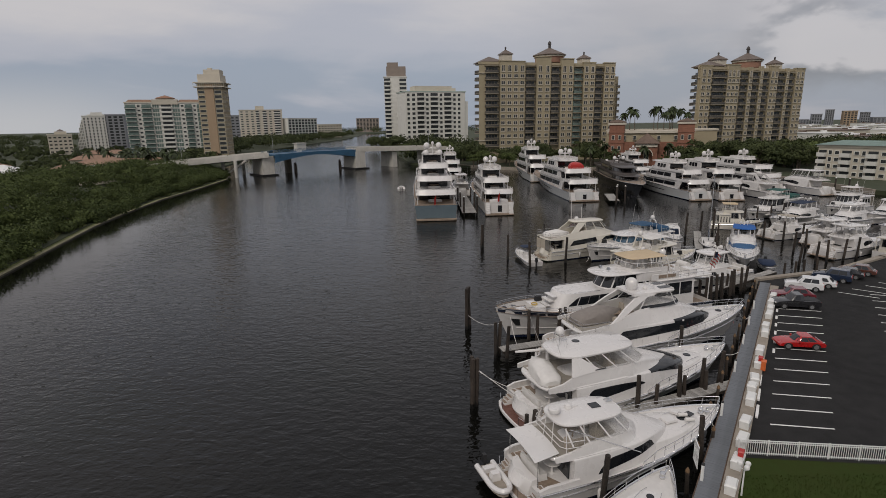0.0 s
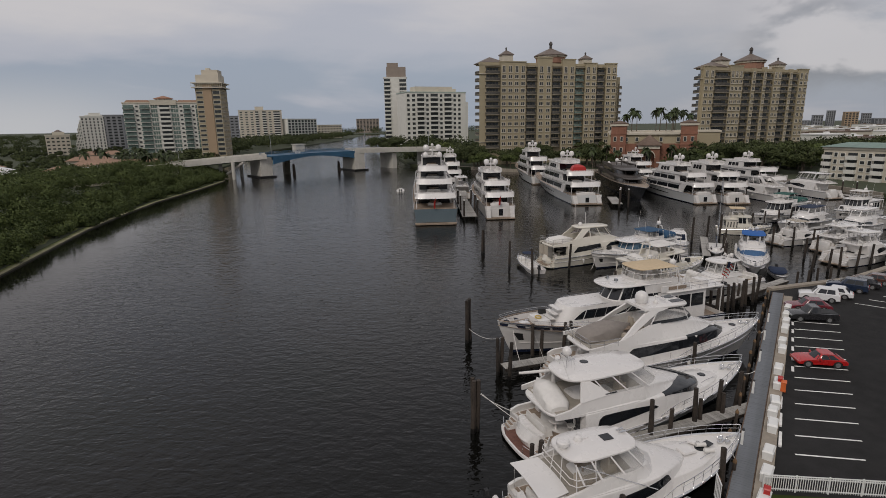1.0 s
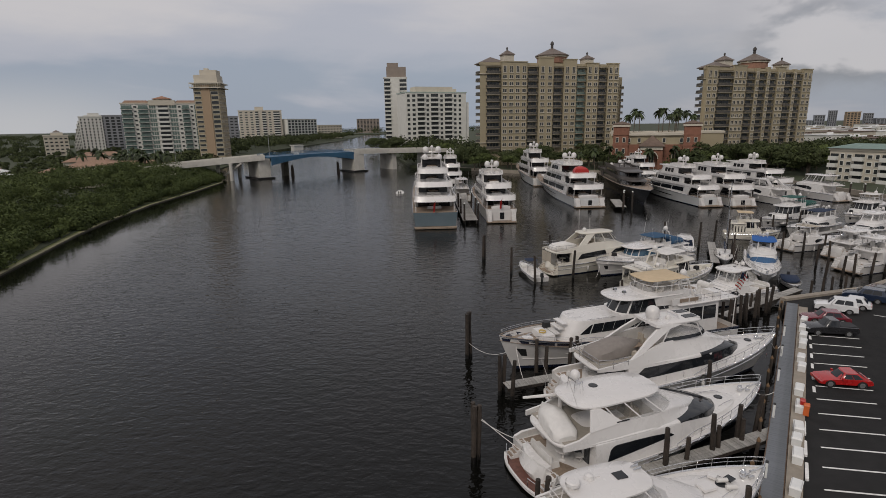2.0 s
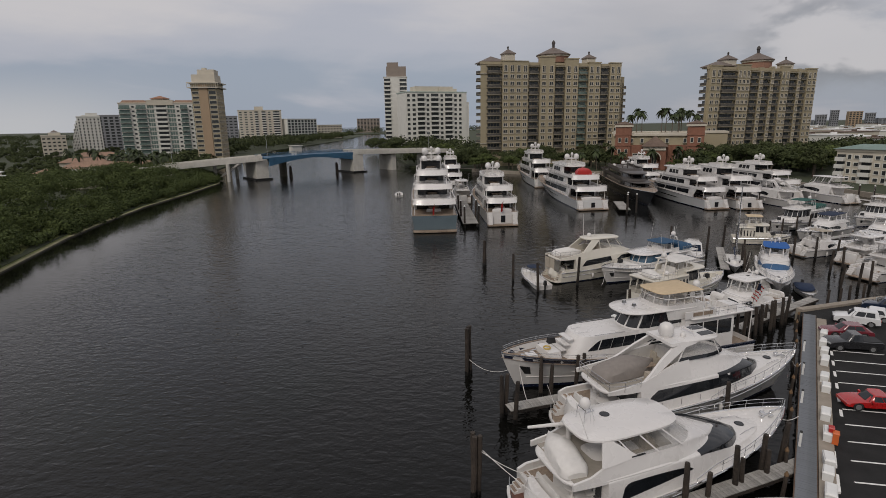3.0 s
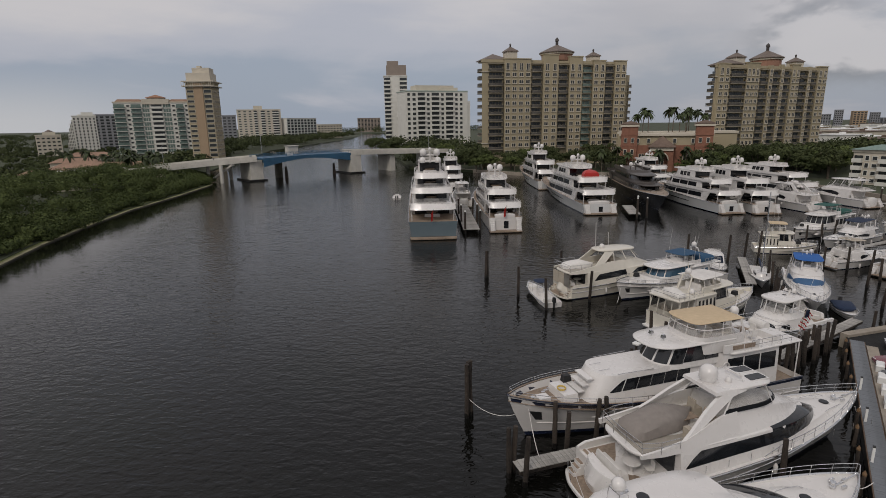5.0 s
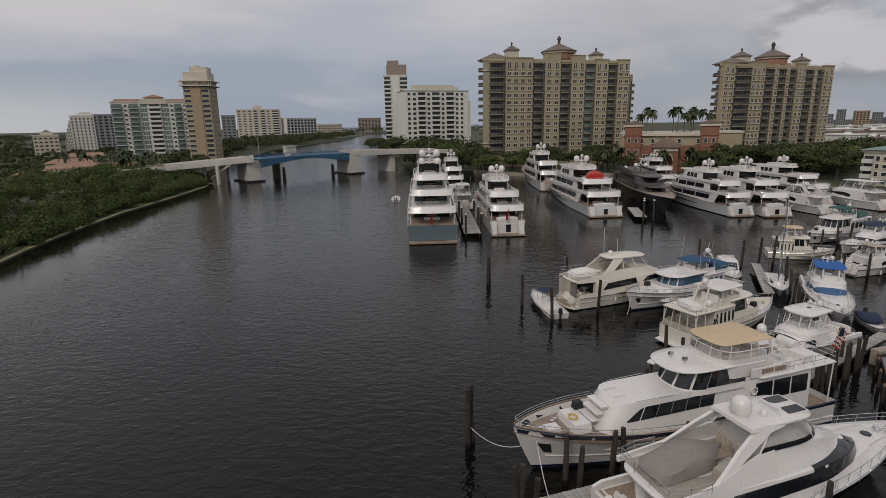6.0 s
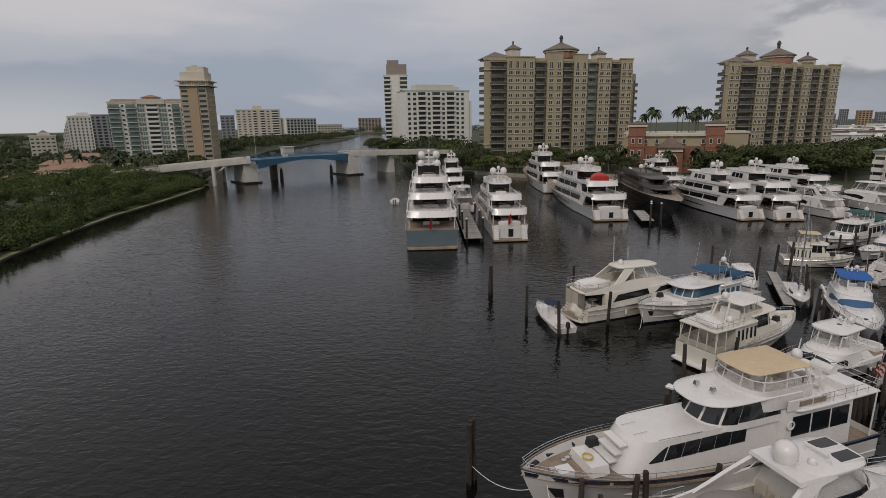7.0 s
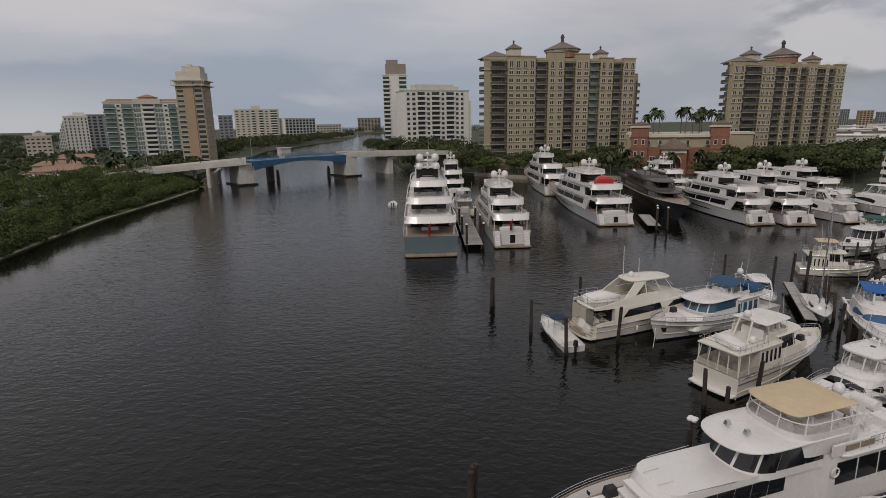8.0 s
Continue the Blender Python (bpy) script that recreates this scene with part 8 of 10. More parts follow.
def moulded_yacht(label, stern, bow, W, zs, zb, zf, house, nose, walls, over, band, screen=None, top=None, glaze=None, plat=0.06, sole=TEAK, body=GEL, side=GEL_SIDE, hatch=0.30, name="motor_yacht", trunk=(0.10, 0.37), dark_nose=None):
    """A smooth-moulded flybridge yacht. Places along the boat are shares of its length from its middle. house, nose: rows of the deckhouse and of
    the fairing before the flybridge; walls: rows of the flybridge sides; over: the flybridge deck; top: the hardtop; glaze: the enclosure."""
    y, L = place_boat(name, label, "yacht", stern, bow, "moored yachts")
    d = plat * L
    l = L - d
    X = lambda u: u * L - d / 2
    thing_shift(y, d / 2)
    H = Hull(l, W, zs, zb, rake=0.10 * L, full=2.25, start=0.42)
    H.build(y, side, deck_mat=GEL)
    at = lambda rows: [(X(r[0]), *r[1:]) for r in rows]
    T = Loft(at(house))
    part("deckhouse", T.build(B()), body, y, smooth=True)
    T.panel(y, "side_window", DARKGLASS, X(band[0]), X(band[1]), band[2], band[3], "long swept dark side window", n=22)
    if screen:
        T.panel(y, "windscreen", DARKGLASS, X(screen[0]), X(screen[1]), screen[2], screen[3], "dark wrapped windscreen", n=20, out=0.035)
    if dark_nose:
        rows = []
        for u, h in dark_nose:
            wb, zb_, wt, zt = [float(np.interp(X(u), T.S[:, 0], T.S[:, k])) for k in (1, 2, 3, 4)]
            rows.append((X(u), wb + (wt - wb) * h + 0.02, zb_ + (zt - zb_) * h, wt + 0.02, zt + 0.02))
        part("windscreen", Loft(rows, 0.14, 0.085, 4).build(B()), DARKGLASS, y, "dark windscreen wrapped round the house front", smooth=True)
    zd = lambda u: H.sheer(min(1, max(0, X(u) / l + 0.5))) - 0.1
    hz = zd(hatch) + 0.20
    C = Loft([(X(trunk[0]), W * 0.36, zd(0.1) - 0.1, W * 0.33, hz - 0.02), (X(0.22), W * 0.33, zd(0.2) - 0.1, W * 0.28, hz), (X(0.31), W * 0.24, zd(0.3) - 0.1, W * 0.18, hz), (X(trunk[1]), W * 0.11, zd(0.36) - 0.1, W * 0.05, hz - 0.06)], 0.1, 0.05)
    part("foredeck_trunk", C.build(B()), body, y, smooth=True)
    bm = B()
    lathe(bm, (X(hatch), 0, hz), [(0.3, 0), (0.3, 0.07), (0.25, 0.1)], 18)
    part("deck_hatch", bm, DARKGLASS, y, "round dark deck hatch")
    bm = B()
    for q in (1, -1):
        tube(bm, [(X(hatch - 0.05), q * W * 0.17, hz + 0.02), (X(hatch - 0.02), q * W * 0.155, hz + 0.12), (X(hatch + 0.02), q * W * 0.13, hz + 0.12), (X(hatch + 0.035), q * W * 0.11, hz)], 0.02)
    part("grab_rail", bm, CHROME, y)
    bm = B()
    for u, v in ((0.42, 0.06), (0.42, -0.06), (0.445, 0.0)):
        box(bm, (X(u), v * W, zd(u) + 0.14), (0.34, 0.12, 0.16), 20 * v)
    cyl(bm, (X(0.43), 0, zd(0.43) + 0.1), (X(0.495), 0, zb + 0.05), 0.05, n=6)
    part("anchor_gear", bm, CHROME, y)
    windlass(y, X(0.40), zd(0.40) + 0.06)
    bm = B()
    box(bm, (X(house[0][0]) - 0.05, 0, (zs + zf) / 2 - 0.05), (0.08, W * 0.66, (zf - zs) * 0.82))
    part("saloon_door", bm, DARKGLASS, y, "dark glass saloon door")
    aft_cockpit(y, l, d, W, zs, X(house[0][0]), body, sole)
    # flybridge deck with its sole, side walls and fairing
    bm = B()
    slab(bm, pill(X(over[0]), X(over[1]), over[2], over[2] * 1.02, 4.5), zf - 0.16, zf + 0.06, 0.03)
    part("flybridge_deck", bm, body, y, smooth=True)
    bm = B()
    prism(bm, [(X(walls[0][0]) + 0.3, -over[2] * 0.82), (X(nose[0][0]) + 0.2, -over[2] * 0.8), (X(nose[0][0]) + 0.2, over[2] * 0.8), (X(walls[0][0]) + 0.3, over[2] * 0.82)], zf + 0.05, zf + 0.13)
    part("flybridge_sole", bm, SHADED_SOLE, y, "beige nonskid flybridge sole darkened for hardtop shade")
    side_wall(y, "flybridge_side", body, at(walls))
    F = Loft(at(nose), 0.22, 0.12)
    part("flybridge_fairing", F.build(B()), body, y, smooth=True)
    xm = X(nose[0][0])
    for q in (1, -1):
        seat(y, (xm - 0.7, q * W * 0.12, zf + 0.12), (0.65, 0.65, 1.15), 0, FABRIC_BEIGE, "helm_seat")
    seat(y, (xm - 2.3, -W * 0.24, zf + 0.12), (1.7, 0.6, 0.65), 0, FABRIC_BEIGE, "flybridge_settee")
    bm = B()
    box(bm, (xm - 2.1, -W * 0.04, zf + 0.75), (1.1, 0.7, 0.05))
    cyl(bm, (xm - 2.1, -W * 0.04, zf + 0.1), (xm - 2.1, -W * 0.04, zf + 0.74), 0.06, n=7)
    part("flybridge_table", bm, TEAK, y)
    if top:
        u0, u1, w0, w1, zt, th, droop = top
        bm = B()
        slab(bm, pill(X(u0), X(u1), w0, w1, 3.4), zt - th, zt, 0.05, drop=lambda x: droop * max(0, (x - X(u0)) / (X(u1) - X(u0)) - 0.5) ** 1.5)
        part("hardtop", bm, body, y, smooth=True)
    if glaze:
        (a0, a1, w0, z0, n0), (b0, b1, w1, z1, n1), cuts, sill = glaze
        G = Tier(outline(X(a0), X(a1), w0, n0 * L, 2.2), z0, outline(X(b0), X(b1), w1, n1 * L, 2.4), z1)
        for a in cuts:
            bm = B()
            w = 0.009 if a in (cuts[0], cuts[-1]) else 0.005
            G.panel(bm, max(0, a - w), min(1, a + w), -0.05, 1.0, out=0.03, steps=2)
            part("pillar", bm, body, y)
        for a, b in zip(cuts, cuts[1:]):
            bm = B()
            G.panel(bm, a + 0.006, b - 0.006, sill + 0.01, 0.97, out=0.0, steps=6)
            part("enclosure_panel", bm, VINYL, y, "clear flybridge window")
            if sill > 0:
                bm = B()
                G.panel(bm, a + 0.004, b - 0.004, 0.0, sill, out=0.03, steps=6)
                part("window_sill", bm, DARKGLASS, y, "dark strip below the glass")
    H.rail(y, 0.46, 0.99, 0.62, posts=11)
    bm = B()
    for q in (1, -1):
        tube(bm, [H.pt(u, 0.60 + 0.02 * u, q, 0.03) for u in np.linspace(0, 0.97, 26)], 0.035, 5)
    part("rub_rail", bm, CHROME, y)
    for q in (1, -1):
        for u in (0.50, 0.535, 0.62, 0.655, 0.74):
            bm = B()
            bm.faces.new([bm.verts.new(H.pt(a, b, q, 0.018)) for a, b in ((u, 0.66), (u + 0.016, 0.67), (u + 0.018, 0.735), (u + 0.002, 0.725))])
            part("hull_portlight", bm, DARKGLASS, y, "small dark hull portlight")
        for u in (0.25, 0.5):
            p = H.pt(u, 0.95, q, 0.16)
            bm = B()
            lathe(bm, (p.x, p.y, p.z - 1.05), [(0.05, 0), (0.13, 0.12), (0.13, 0.55), (0.05, 0.7)], 8)
            tube(bm, [(p.x, p.y, p.z - 0.4), (p.x, p.y - q * 0.15, p.z + 0.25)], 0.012, 4)
            part("fender", bm, FABRIC_W, y, smooth=True)
    flybridge_stairs(y, X(house[0][0]), W, zs, zf)
    return y, X, L


def radar_frame(y, x, z, v=0.0):
    """A low tube frame carrying a closed radar dome, with a horn and short aerials."""
    bm = B()
    for q in (1, -1):
        tube(bm, [(x - 0.35, v + q * 0.4, z), (x - 0.25, v + q * 0.36, z + 0.85), (x + 0.15, v + q * 0.36, z + 0.85), (x + 0.4, v + q * 0.4, z)], 0.025, 5)
    for e in (-0.25, 0.12):
        tube(bm, [(x + e, v - 0.36, z + 0.8), (x + e, v + 0.36, z + 0.8)], 0.025, 5)
    for e in (-0.9, -0.6, 0.75):
        tube(bm, [(x, v + e, z), (x - 0.1, v + e, z + 0.7)], 0.016, 4)
    part("radar_frame", bm, CHROME, y)
    bm = B()
    lathe(bm, (x - 0.05, v, z + 0.82), [(0.2, 0), (0.3, 0.08), (0.34, 0.22), (0.31, 0.4), (0.2, 0.55), (0.03, 0.62)], 16)
    part("radome", bm, GEL, y, "white rounded antenna dome", smooth=True)
    bm = B()
    cyl(bm, (x + 0.5, v + 0.5, z + 0.06), (x + 0.95, v + 0.55, z + 0.08), 0.03, 0.09, 8)
    part("horn", bm, CHROME, y)


def nearest_yacht():
    """The flybridge yacht with the clear enclosure and a canvas awning over its cockpit."""
    W = 4.9
    y, X, L = moulded_yacht("white flybridge yacht with clear hardtop enclosure and cockpit awning", (3.2, 27.5), (18.0, 32.9), W, 1.15, 2.5, 2.75,
                            [(-0.30, 2.22, 1.0, 2.06, 2.72), (-0.05, 2.2, 1.1, 2.0, 2.76), (0.05, 1.95, 1.2, 1.68, 2.74), (0.13, 1.5, 1.35, 1.12, 2.55), (0.19, 0.9, 1.5, 0.55, 2.3), (0.215, 0.3, 1.55, 0.12, 2.2)],
                            [(-0.10, 1.98, 2.6, 1.68, 3.45), (-0.04, 1.85, 2.6, 1.45, 3.4), (0.01, 1.55, 2.58, 1.05, 3.1), (0.045, 1.0, 2.55, 0.45, 2.85), (0.065, 0.4, 2.55, 0.12, 2.7)],
                            [(-0.37, 1.95, 2.7, 1.9, 2.95), (-0.30, 1.98, 2.65, 1.88, 3.1), (-0.22, 2.0, 2.62, 1.82, 3.42), (-0.09, 1.98, 2.6, 1.69, 3.48)], (-0.385, -0.02, 1.98),
                            (-0.20, 0.07, lambda t: 0.30 + 0.40 * t, lambda t: 0.31 + 0.40 * t + 0.44 * min(1, t / 0.22) ** 0.65 * (1 - 0.35 * t) * min(1, (1 - t) / 0.06)),
                            top=(-0.33, -0.035, 1.45, 1.25, 4.45, 0.2, 0.2),
                            glaze=((-0.30, 0.0, 1.78, 3.42, 0.12), (-0.315, -0.05, 1.32, 4.3, 0.09), (0.0, 0.10, 0.22, 0.34, 0.44, 0.56, 0.66, 0.78, 0.90, 1.0), 0.0), plat=0.055, trunk=(0.08, 0.39))
    # canvas awning from the flybridge out over the cockpit
    bm = B()
    layers = []
    for lift in (0.0, -0.03):
        layers.append([[bm.verts.new((X(-0.338 - 0.105 * t - 0.008 * q * q), q * (1.6 + 0.2 * t), 3.06 - 0.10 * t - 0.05 * (1 - q * q) * math.sin(math.pi * t) + lift)) for q in np.linspace(-1, 1, 9)] for t in np.linspace(0, 1, 8)])
    hi, lo = layers
    for r in range(7):
        for i in range(8):
            bm.faces.new((hi[r][i], hi[r][i + 1], hi[r + 1][i + 1], hi[r + 1][i]))
            bm.faces.new((lo[r][i], lo[r + 1][i], lo[r + 1][i + 1], lo[r][i + 1]))
        for i in (0, 8):
            bm.faces.new((hi[r][i], hi[r + 1][i], lo[r + 1][i], lo[r][i]))
    for r in (0, 7):
        for i in range(8):
            bm.faces.new((hi[r][i], hi[r][i + 1], lo[r][i + 1], lo[r][i]))
    bmesh.ops.recalc_face_normals(bm, faces=bm.faces[:])
    part("cockpit_awning", bm, GEL, y, "white canvas awning over the cockpit")
    posts(y, [((X(-0.435), q * 1.72, 1.3), (X(-0.435), q * 1.72, 2.95)) for q in (1, -1)], 0.022, CHROME)
    # white tube railing round the aft end of the flybridge, its uprights carrying the hardtop
    bm = B()
    for z in (3.3, 3.68):
        tube(bm, [(X(-0.25), -1.85, z), (X(-0.32), -1.72, z), (X(-0.335), -1.4, z), (X(-0.335), 1.4, z), (X(-0.32), 1.72, z), (X(-0.25), 1.85, z)], 0.025)
    for x, v in ((-0.25, 1.85), (-0.32, 1.72), (-0.335, 0.5), (-0.335, -0.5), (-0.32, -1.72), (-0.25, -1.85)):
        cyl(bm, (X(x), v, 2.9), (X(x) + 0.15, v * 0.78, 4.34), 0.03, n=5)
    part("aft_rail", bm, GEL, y, "white tube railing")
    bm = B()
    box(bm, (X(-0.135), 0, 4.52), (0.62, 0.55, 0.06))
    part("roof_hatch", bm, DARKGLASS, y, "dark square roof hatch")
    bm = B()
    lathe(bm, (X(-0.305), 0.1, 4.45), [(0.2, 0), (0.2, 0.16), (0.36, 0.2), (0.36, 0.36), (0.3, 0.42)], 18)
    part("radome", bm, GEL, y, "flat grey-white radar dome", smooth=True)
    bm = B()
    lathe(bm, (X(-0.235), 0.35, 4.45), [(0.24, 0), (0.26, 0.1), (0.2, 0.26), (0.06, 0.32)], 14)
    box(bm, (X(-0.235) + 0.35, 0.35, 4.52), (0.5, 0.2, 0.12))
    part("search_light", bm, GEL, y)
    bm = B()
    for v in (0.15, 0.4):
        cyl(bm, (X(-0.075), v, 4.5), (X(-0.045), v + 0.03, 4.5), 0.03, 0.08, 8)
    part("horn", bm, CHROME, y)
    bm = B()
    tube(bm, [(X(-0.30), -1.5, 4.3), (X(-0.02), -2.25, 2.3)], 0.025, 5)
    part("outrigger_pole", bm, CHROME, y)
    for u, v, a in ((0.235, 0.0, 0), (0.30, 0.12, 30)):
        bm = B()
        box(bm, (X(u), v * W, 2.32), (0.9 if a == 0 else 0.5, 0.7 if a == 0 else 0.45, 0.12), a, 0.94)
        part("deck_locker", bm, GEL, y)
    for v in (0.03, -0.10):
        bm = B()
        cyl(bm, (X(0.29), v * W, 2.38), (X(0.325), (v - 0.04) * W, 2.38), 0.13, n=12)
        part("fender", bm, FABRIC_W, y, "white fender lying on the foredeck", smooth=True)
    bm = B()
    box(bm, (X(0.345), 0.1, 2.3), (0.5, 0.45, 0.07), 12)
    part("deck_hatch", bm, DARKGLASS, y, "dark square deck hatch")


def dinghy_yacht():
    """The flybridge yacht with a covered dinghy athwart its upper deck."""
    W = 5.7
    y, X, L = moulded_yacht("white flybridge yacht with a covered dinghy on its upper deck", (4.1, 35.15), (23.2, 42.6), W, 1.25, 2.75, 3.05,
                            [(-0.30, 2.66, 1.1, 2.46, 3.02), (-0.02, 2.62, 1.15, 2.4, 3.05), (0.09, 2.35, 1.3, 2.1, 3.0), (0.17, 1.95, 1.45, 1.62, 2.82), (0.23, 1.4, 1.6, 1.0, 2.55), (0.265, 0.6, 1.75, 0.25, 2.35)],
                            [(-0.07, 2.38, 2.9, 2.1, 3.95), (0.0, 2.2, 2.9, 1.85, 3.88), (0.07, 1.85, 2.88, 1.4, 3.5), (0.135, 1.3, 2.82, 0.8, 3.14), (0.18, 0.5, 2.74, 0.2, 2.92)],
                            [(-0.405, 2.3, 2.95, 2.28, 3.3), (-0.35, 2.38, 2.92, 2.3, 3.45), (-0.30, 2.4, 2.9, 2.24, 3.85), (-0.22, 2.41, 2.9, 2.18, 4.0), (-0.06, 2.38, 2.9, 2.11, 3.98)], (-0.415, 0.0, 2.4),
                            (-0.26, -0.01, lambda t: 0.36 + 0.30 * t, lambda t: 0.37 + 0.30 * t + 0.50 * (1 - (1 - min(1, t / 0.14)) ** 2) ** 0.5 * (1 - t) ** 0.55),
                            dark_nose=((0.02, 0.97), (0.07, 0.90), (0.12, 0.82), (0.17, 0.70), (0.23, 0.55), (0.266, 0.5)),
                            top=(-0.345, -0.01, 1.85, 1.72, 5.1, 0.24, 0.22),
                            glaze=((-0.21, 0.035, 2.2, 3.92, 0.12), (-0.25, -0.03, 1.72, 4.9, 0.07), (0.0, 0.13, 0.27, 0.40, 0.60, 0.73, 0.87, 1.0), 0.0), sole=TEAK_RED)
    plate(y, "quarter_fin", GEL, [(X(-0.315), 3.8), (X(-0.195), 3.95), (X(-0.265), 4.92), (X(-0.30), 4.92)], 2.3, 1.78, 0.12)
    plate(y, "air_vent", BLACK, [(X(-0.22), 3.99), (X(-0.175), 3.99), (X(-0.175), 4.04), (X(-0.22), 4.04)], 2.24, 2.22, 0.06)
    covered_dinghy(y, (X(-0.36), 0.25, 3.15), 3.9, 1.65, 1.0, 82, FABRIC_W)
    bm = B()
    for q in (-1.0, 1.4):
        box(bm, (X(-0.36), q, 3.15), (1.2, 0.16, 0.2))
    part("dinghy_chock", bm, GEL, y)
    bm = B()
    cyl(bm, (X(-0.30), 1.5, 3.1), (X(-0.30), 1.5, 4.5), 0.16, 0.13, 10)
    cyl(bm, (X(-0.29), 1.45, 4.4), (X(-0.42), 2.1, 4.35), 0.13, 0.09, 8)
    part("davit", bm, GEL, y)
    bm = B()
    lathe(bm, (X(-0.215), 0.45, 5.12), [(0.3, 0), (0.3, 0.08), (0.24, 0.1)], 18)
    part("roof_hatch", bm, DARKGLASS, y, "dark round roof hatch")
    radar_frame(y, X(-0.28), 5.1, 0.5)
    for q in (1, -1):
        bm = B()
        tube(bm, [(X(-0.335), q * 1.5, 5.05), (X(-0.375), q * 1.55, 7.2)], 0.014, 4)
        part("antenna_whip", bm, GEL, y)


def arch_yacht():
    """The long yacht with a grey-covered tender behind a swept roof arch."""
    W = 5.6
    y, X, L = moulded_yacht("long white yacht with grey tender cover and swept roof arch", (8.1, 43.95), (29.3, 51.2), W, 1.7, 3.1, 3.55,
                            [(-0.27, 2.5, 1.55, 2.22, 3.52), (0.05, 2.46, 1.75, 2.16, 3.6), (0.15, 2.15, 1.95, 1.85, 3.56), (0.22, 1.7, 2.15, 1.35, 3.4), (0.275, 1.1, 2.35, 0.7, 3.05), (0.305, 0.35, 2.45, 0.14, 2.85)],
                            [(-0.08, 2.18, 3.42, 1.66, 4.95), (0.02, 2.1, 3.42, 1.52, 4.9), (0.10, 1.85, 3.42, 1.25, 4.62), (0.165, 1.4, 3.40, 0.85, 4.15), (0.215, 0.9, 3.38, 0.42, 3.76), (0.25, 0.3, 3.36, 0.1, 3.5)],
                            [(-0.385, 2.05, 3.5, 2.12, 3.78), (-0.32, 2.2, 3.45, 2.15, 3.9), (-0.25, 2.22, 3.44, 2.1, 4.12), (-0.18, 2.22, 3.43, 1.95, 4.6), (-0.12, 2.2, 3.42, 1.76, 4.9), (-0.07, 2.18, 3.42, 1.67, 4.97)], (-0.39, 0.0, 2.18),
                            (-0.255, 0.302, lambda t: 0.48 + 0.10 * t - 0.16 * max(0, t - 0.8) / 0.2, lambda t: 0.49 + 0.10 * t + (0.46 - 0.12 * t) * min(1, t / 0.09) ** 0.8),
                            top=(-0.095, 0.085, 1.42, 1.3, 6.25, 0.22, 0.35),
                            glaze=((-0.115, 0.115, 1.66, 4.90, 0.12), (-0.075, 0.07, 1.32, 6.02, 0.06), (0.0, 0.34, 0.5, 0.66, 1.0), 0.20), hatch=0.36, trunk=(0.14, 0.43), dark_nose=((0.04, 0.64), (0.12, 0.60), (0.17, 0.56), (0.22, 0.50), (0.275, 0.44), (0.306, 0.42)))
    plate(y, "arch_arm", GEL, [(X(-0.255), 4.05), (X(-0.19), 4.55), (X(-0.125), 5.3), (X(-0.075), 5.86), (X(-0.03), 6.02), (X(-0.03), 6.2), (X(-0.09), 6.2), (X(-0.13), 5.88), (X(-0.178), 5.25), (X(-0.22), 4.55)], 2.1, 1.32, 0.2)
    bm = B()
    box(bm, (X(-0.105), 0, 6.14), (1.3, 2.8, 0.2), 0, 0.95)
    part("arch_top", bm, GEL, y)
    for v in (0.55, -0.55):
        bm = B()
        box(bm, (X(0.035), v, 6.24), (1.55, 0.85, 0.1), 0, 0.97)
        part("hatch_frame", bm, GEL, y)
        bm = B()
        box(bm, (X(0.035), v, 6.285), (1.3, 0.66, 0.07), 0, 0.97)
        part("roof_hatch", bm, DARKGLASS, y, "dark rectangular roof hatch")
    bm = B()
    cyl(bm, (X(-0.10), 0.1, 6.15), (X(-0.10), 0.1, 6.4), 0.4, 0.45, 16)
    lathe(bm, (X(-0.10), 0.1, 6.38), [(0.5, 0), (0.55, 0.12), (0.55, 0.5), (0.46, 0.75), (0.26, 0.9), (0.03, 0.95)], 18)
    part("satellite_dome", bm, GEL, y, "large white rounded antenna dome", smooth=True)
    for u, v, r in ((-0.055, -0.5, 0.2), (-0.06, 0.9, 0.26)):
        radome(y, (X(u), v, 6.25), r)
    bm = B()
    for v in (-0.9, 0.4):
        tube(bm, [(X(-0.02), v, 6.25), (X(-0.04), v, 7.0)], 0.02, 4)
    box(bm, (X(-0.02), -0.1, 6.6), (0.12, 1.2, 0.09))
    part("radar_bar", bm, GEL, y)
    covered_dinghy(y, (X(-0.25), 0.25, 3.75), 5.2, 2.1, 1.15, 4, FABRIC_GREY)
    bm = B()
    for q in (-0.31, -0.19):
        box(bm, (X(q), 0.25, 3.72), (0.2, 1.5, 0.2))
    part("dinghy_chock", bm, GEL, y)
    bm = B()
    for z in (4.1, 4.4):
        tube(bm, [(X(-0.27), -2.15, z), (X(-0.33), -2.18, z), (X(-0.378), -1.9, z), (X(-0.383), 0, z), (X(-0.378), 1.9, z), (X(-0.33), 2.18, z), (X(-0.27), 2.15, z)], 0.02)
    for x, v in ((-0.27, 2.15), (-0.33, 2.18), (-0.378, 1.9), (-0.383, 0.6), (-0.383, -0.6), (-0.378, -1.9), (-0.33, -2.18), (-0.27, -2.15)):
        cyl(bm, (X(x), v, 3.65), (X(x), v, 4.4), 0.018, n=5)
    part("aft_rail", bm, CHROME, y)
    bm = B()
    for k in range(9):
        u = -0.20 + 0.075 * k
        s = u + 0.5
        cyl(bm, (X(u), -2.62 + 0.0 * s, 2.0 + 0.6 * s * s), (X(u), -2.6, 2.45 + 0.6 * s * s), 0.016, n=4)
    part("side_rail_post", bm, CHROME, y)


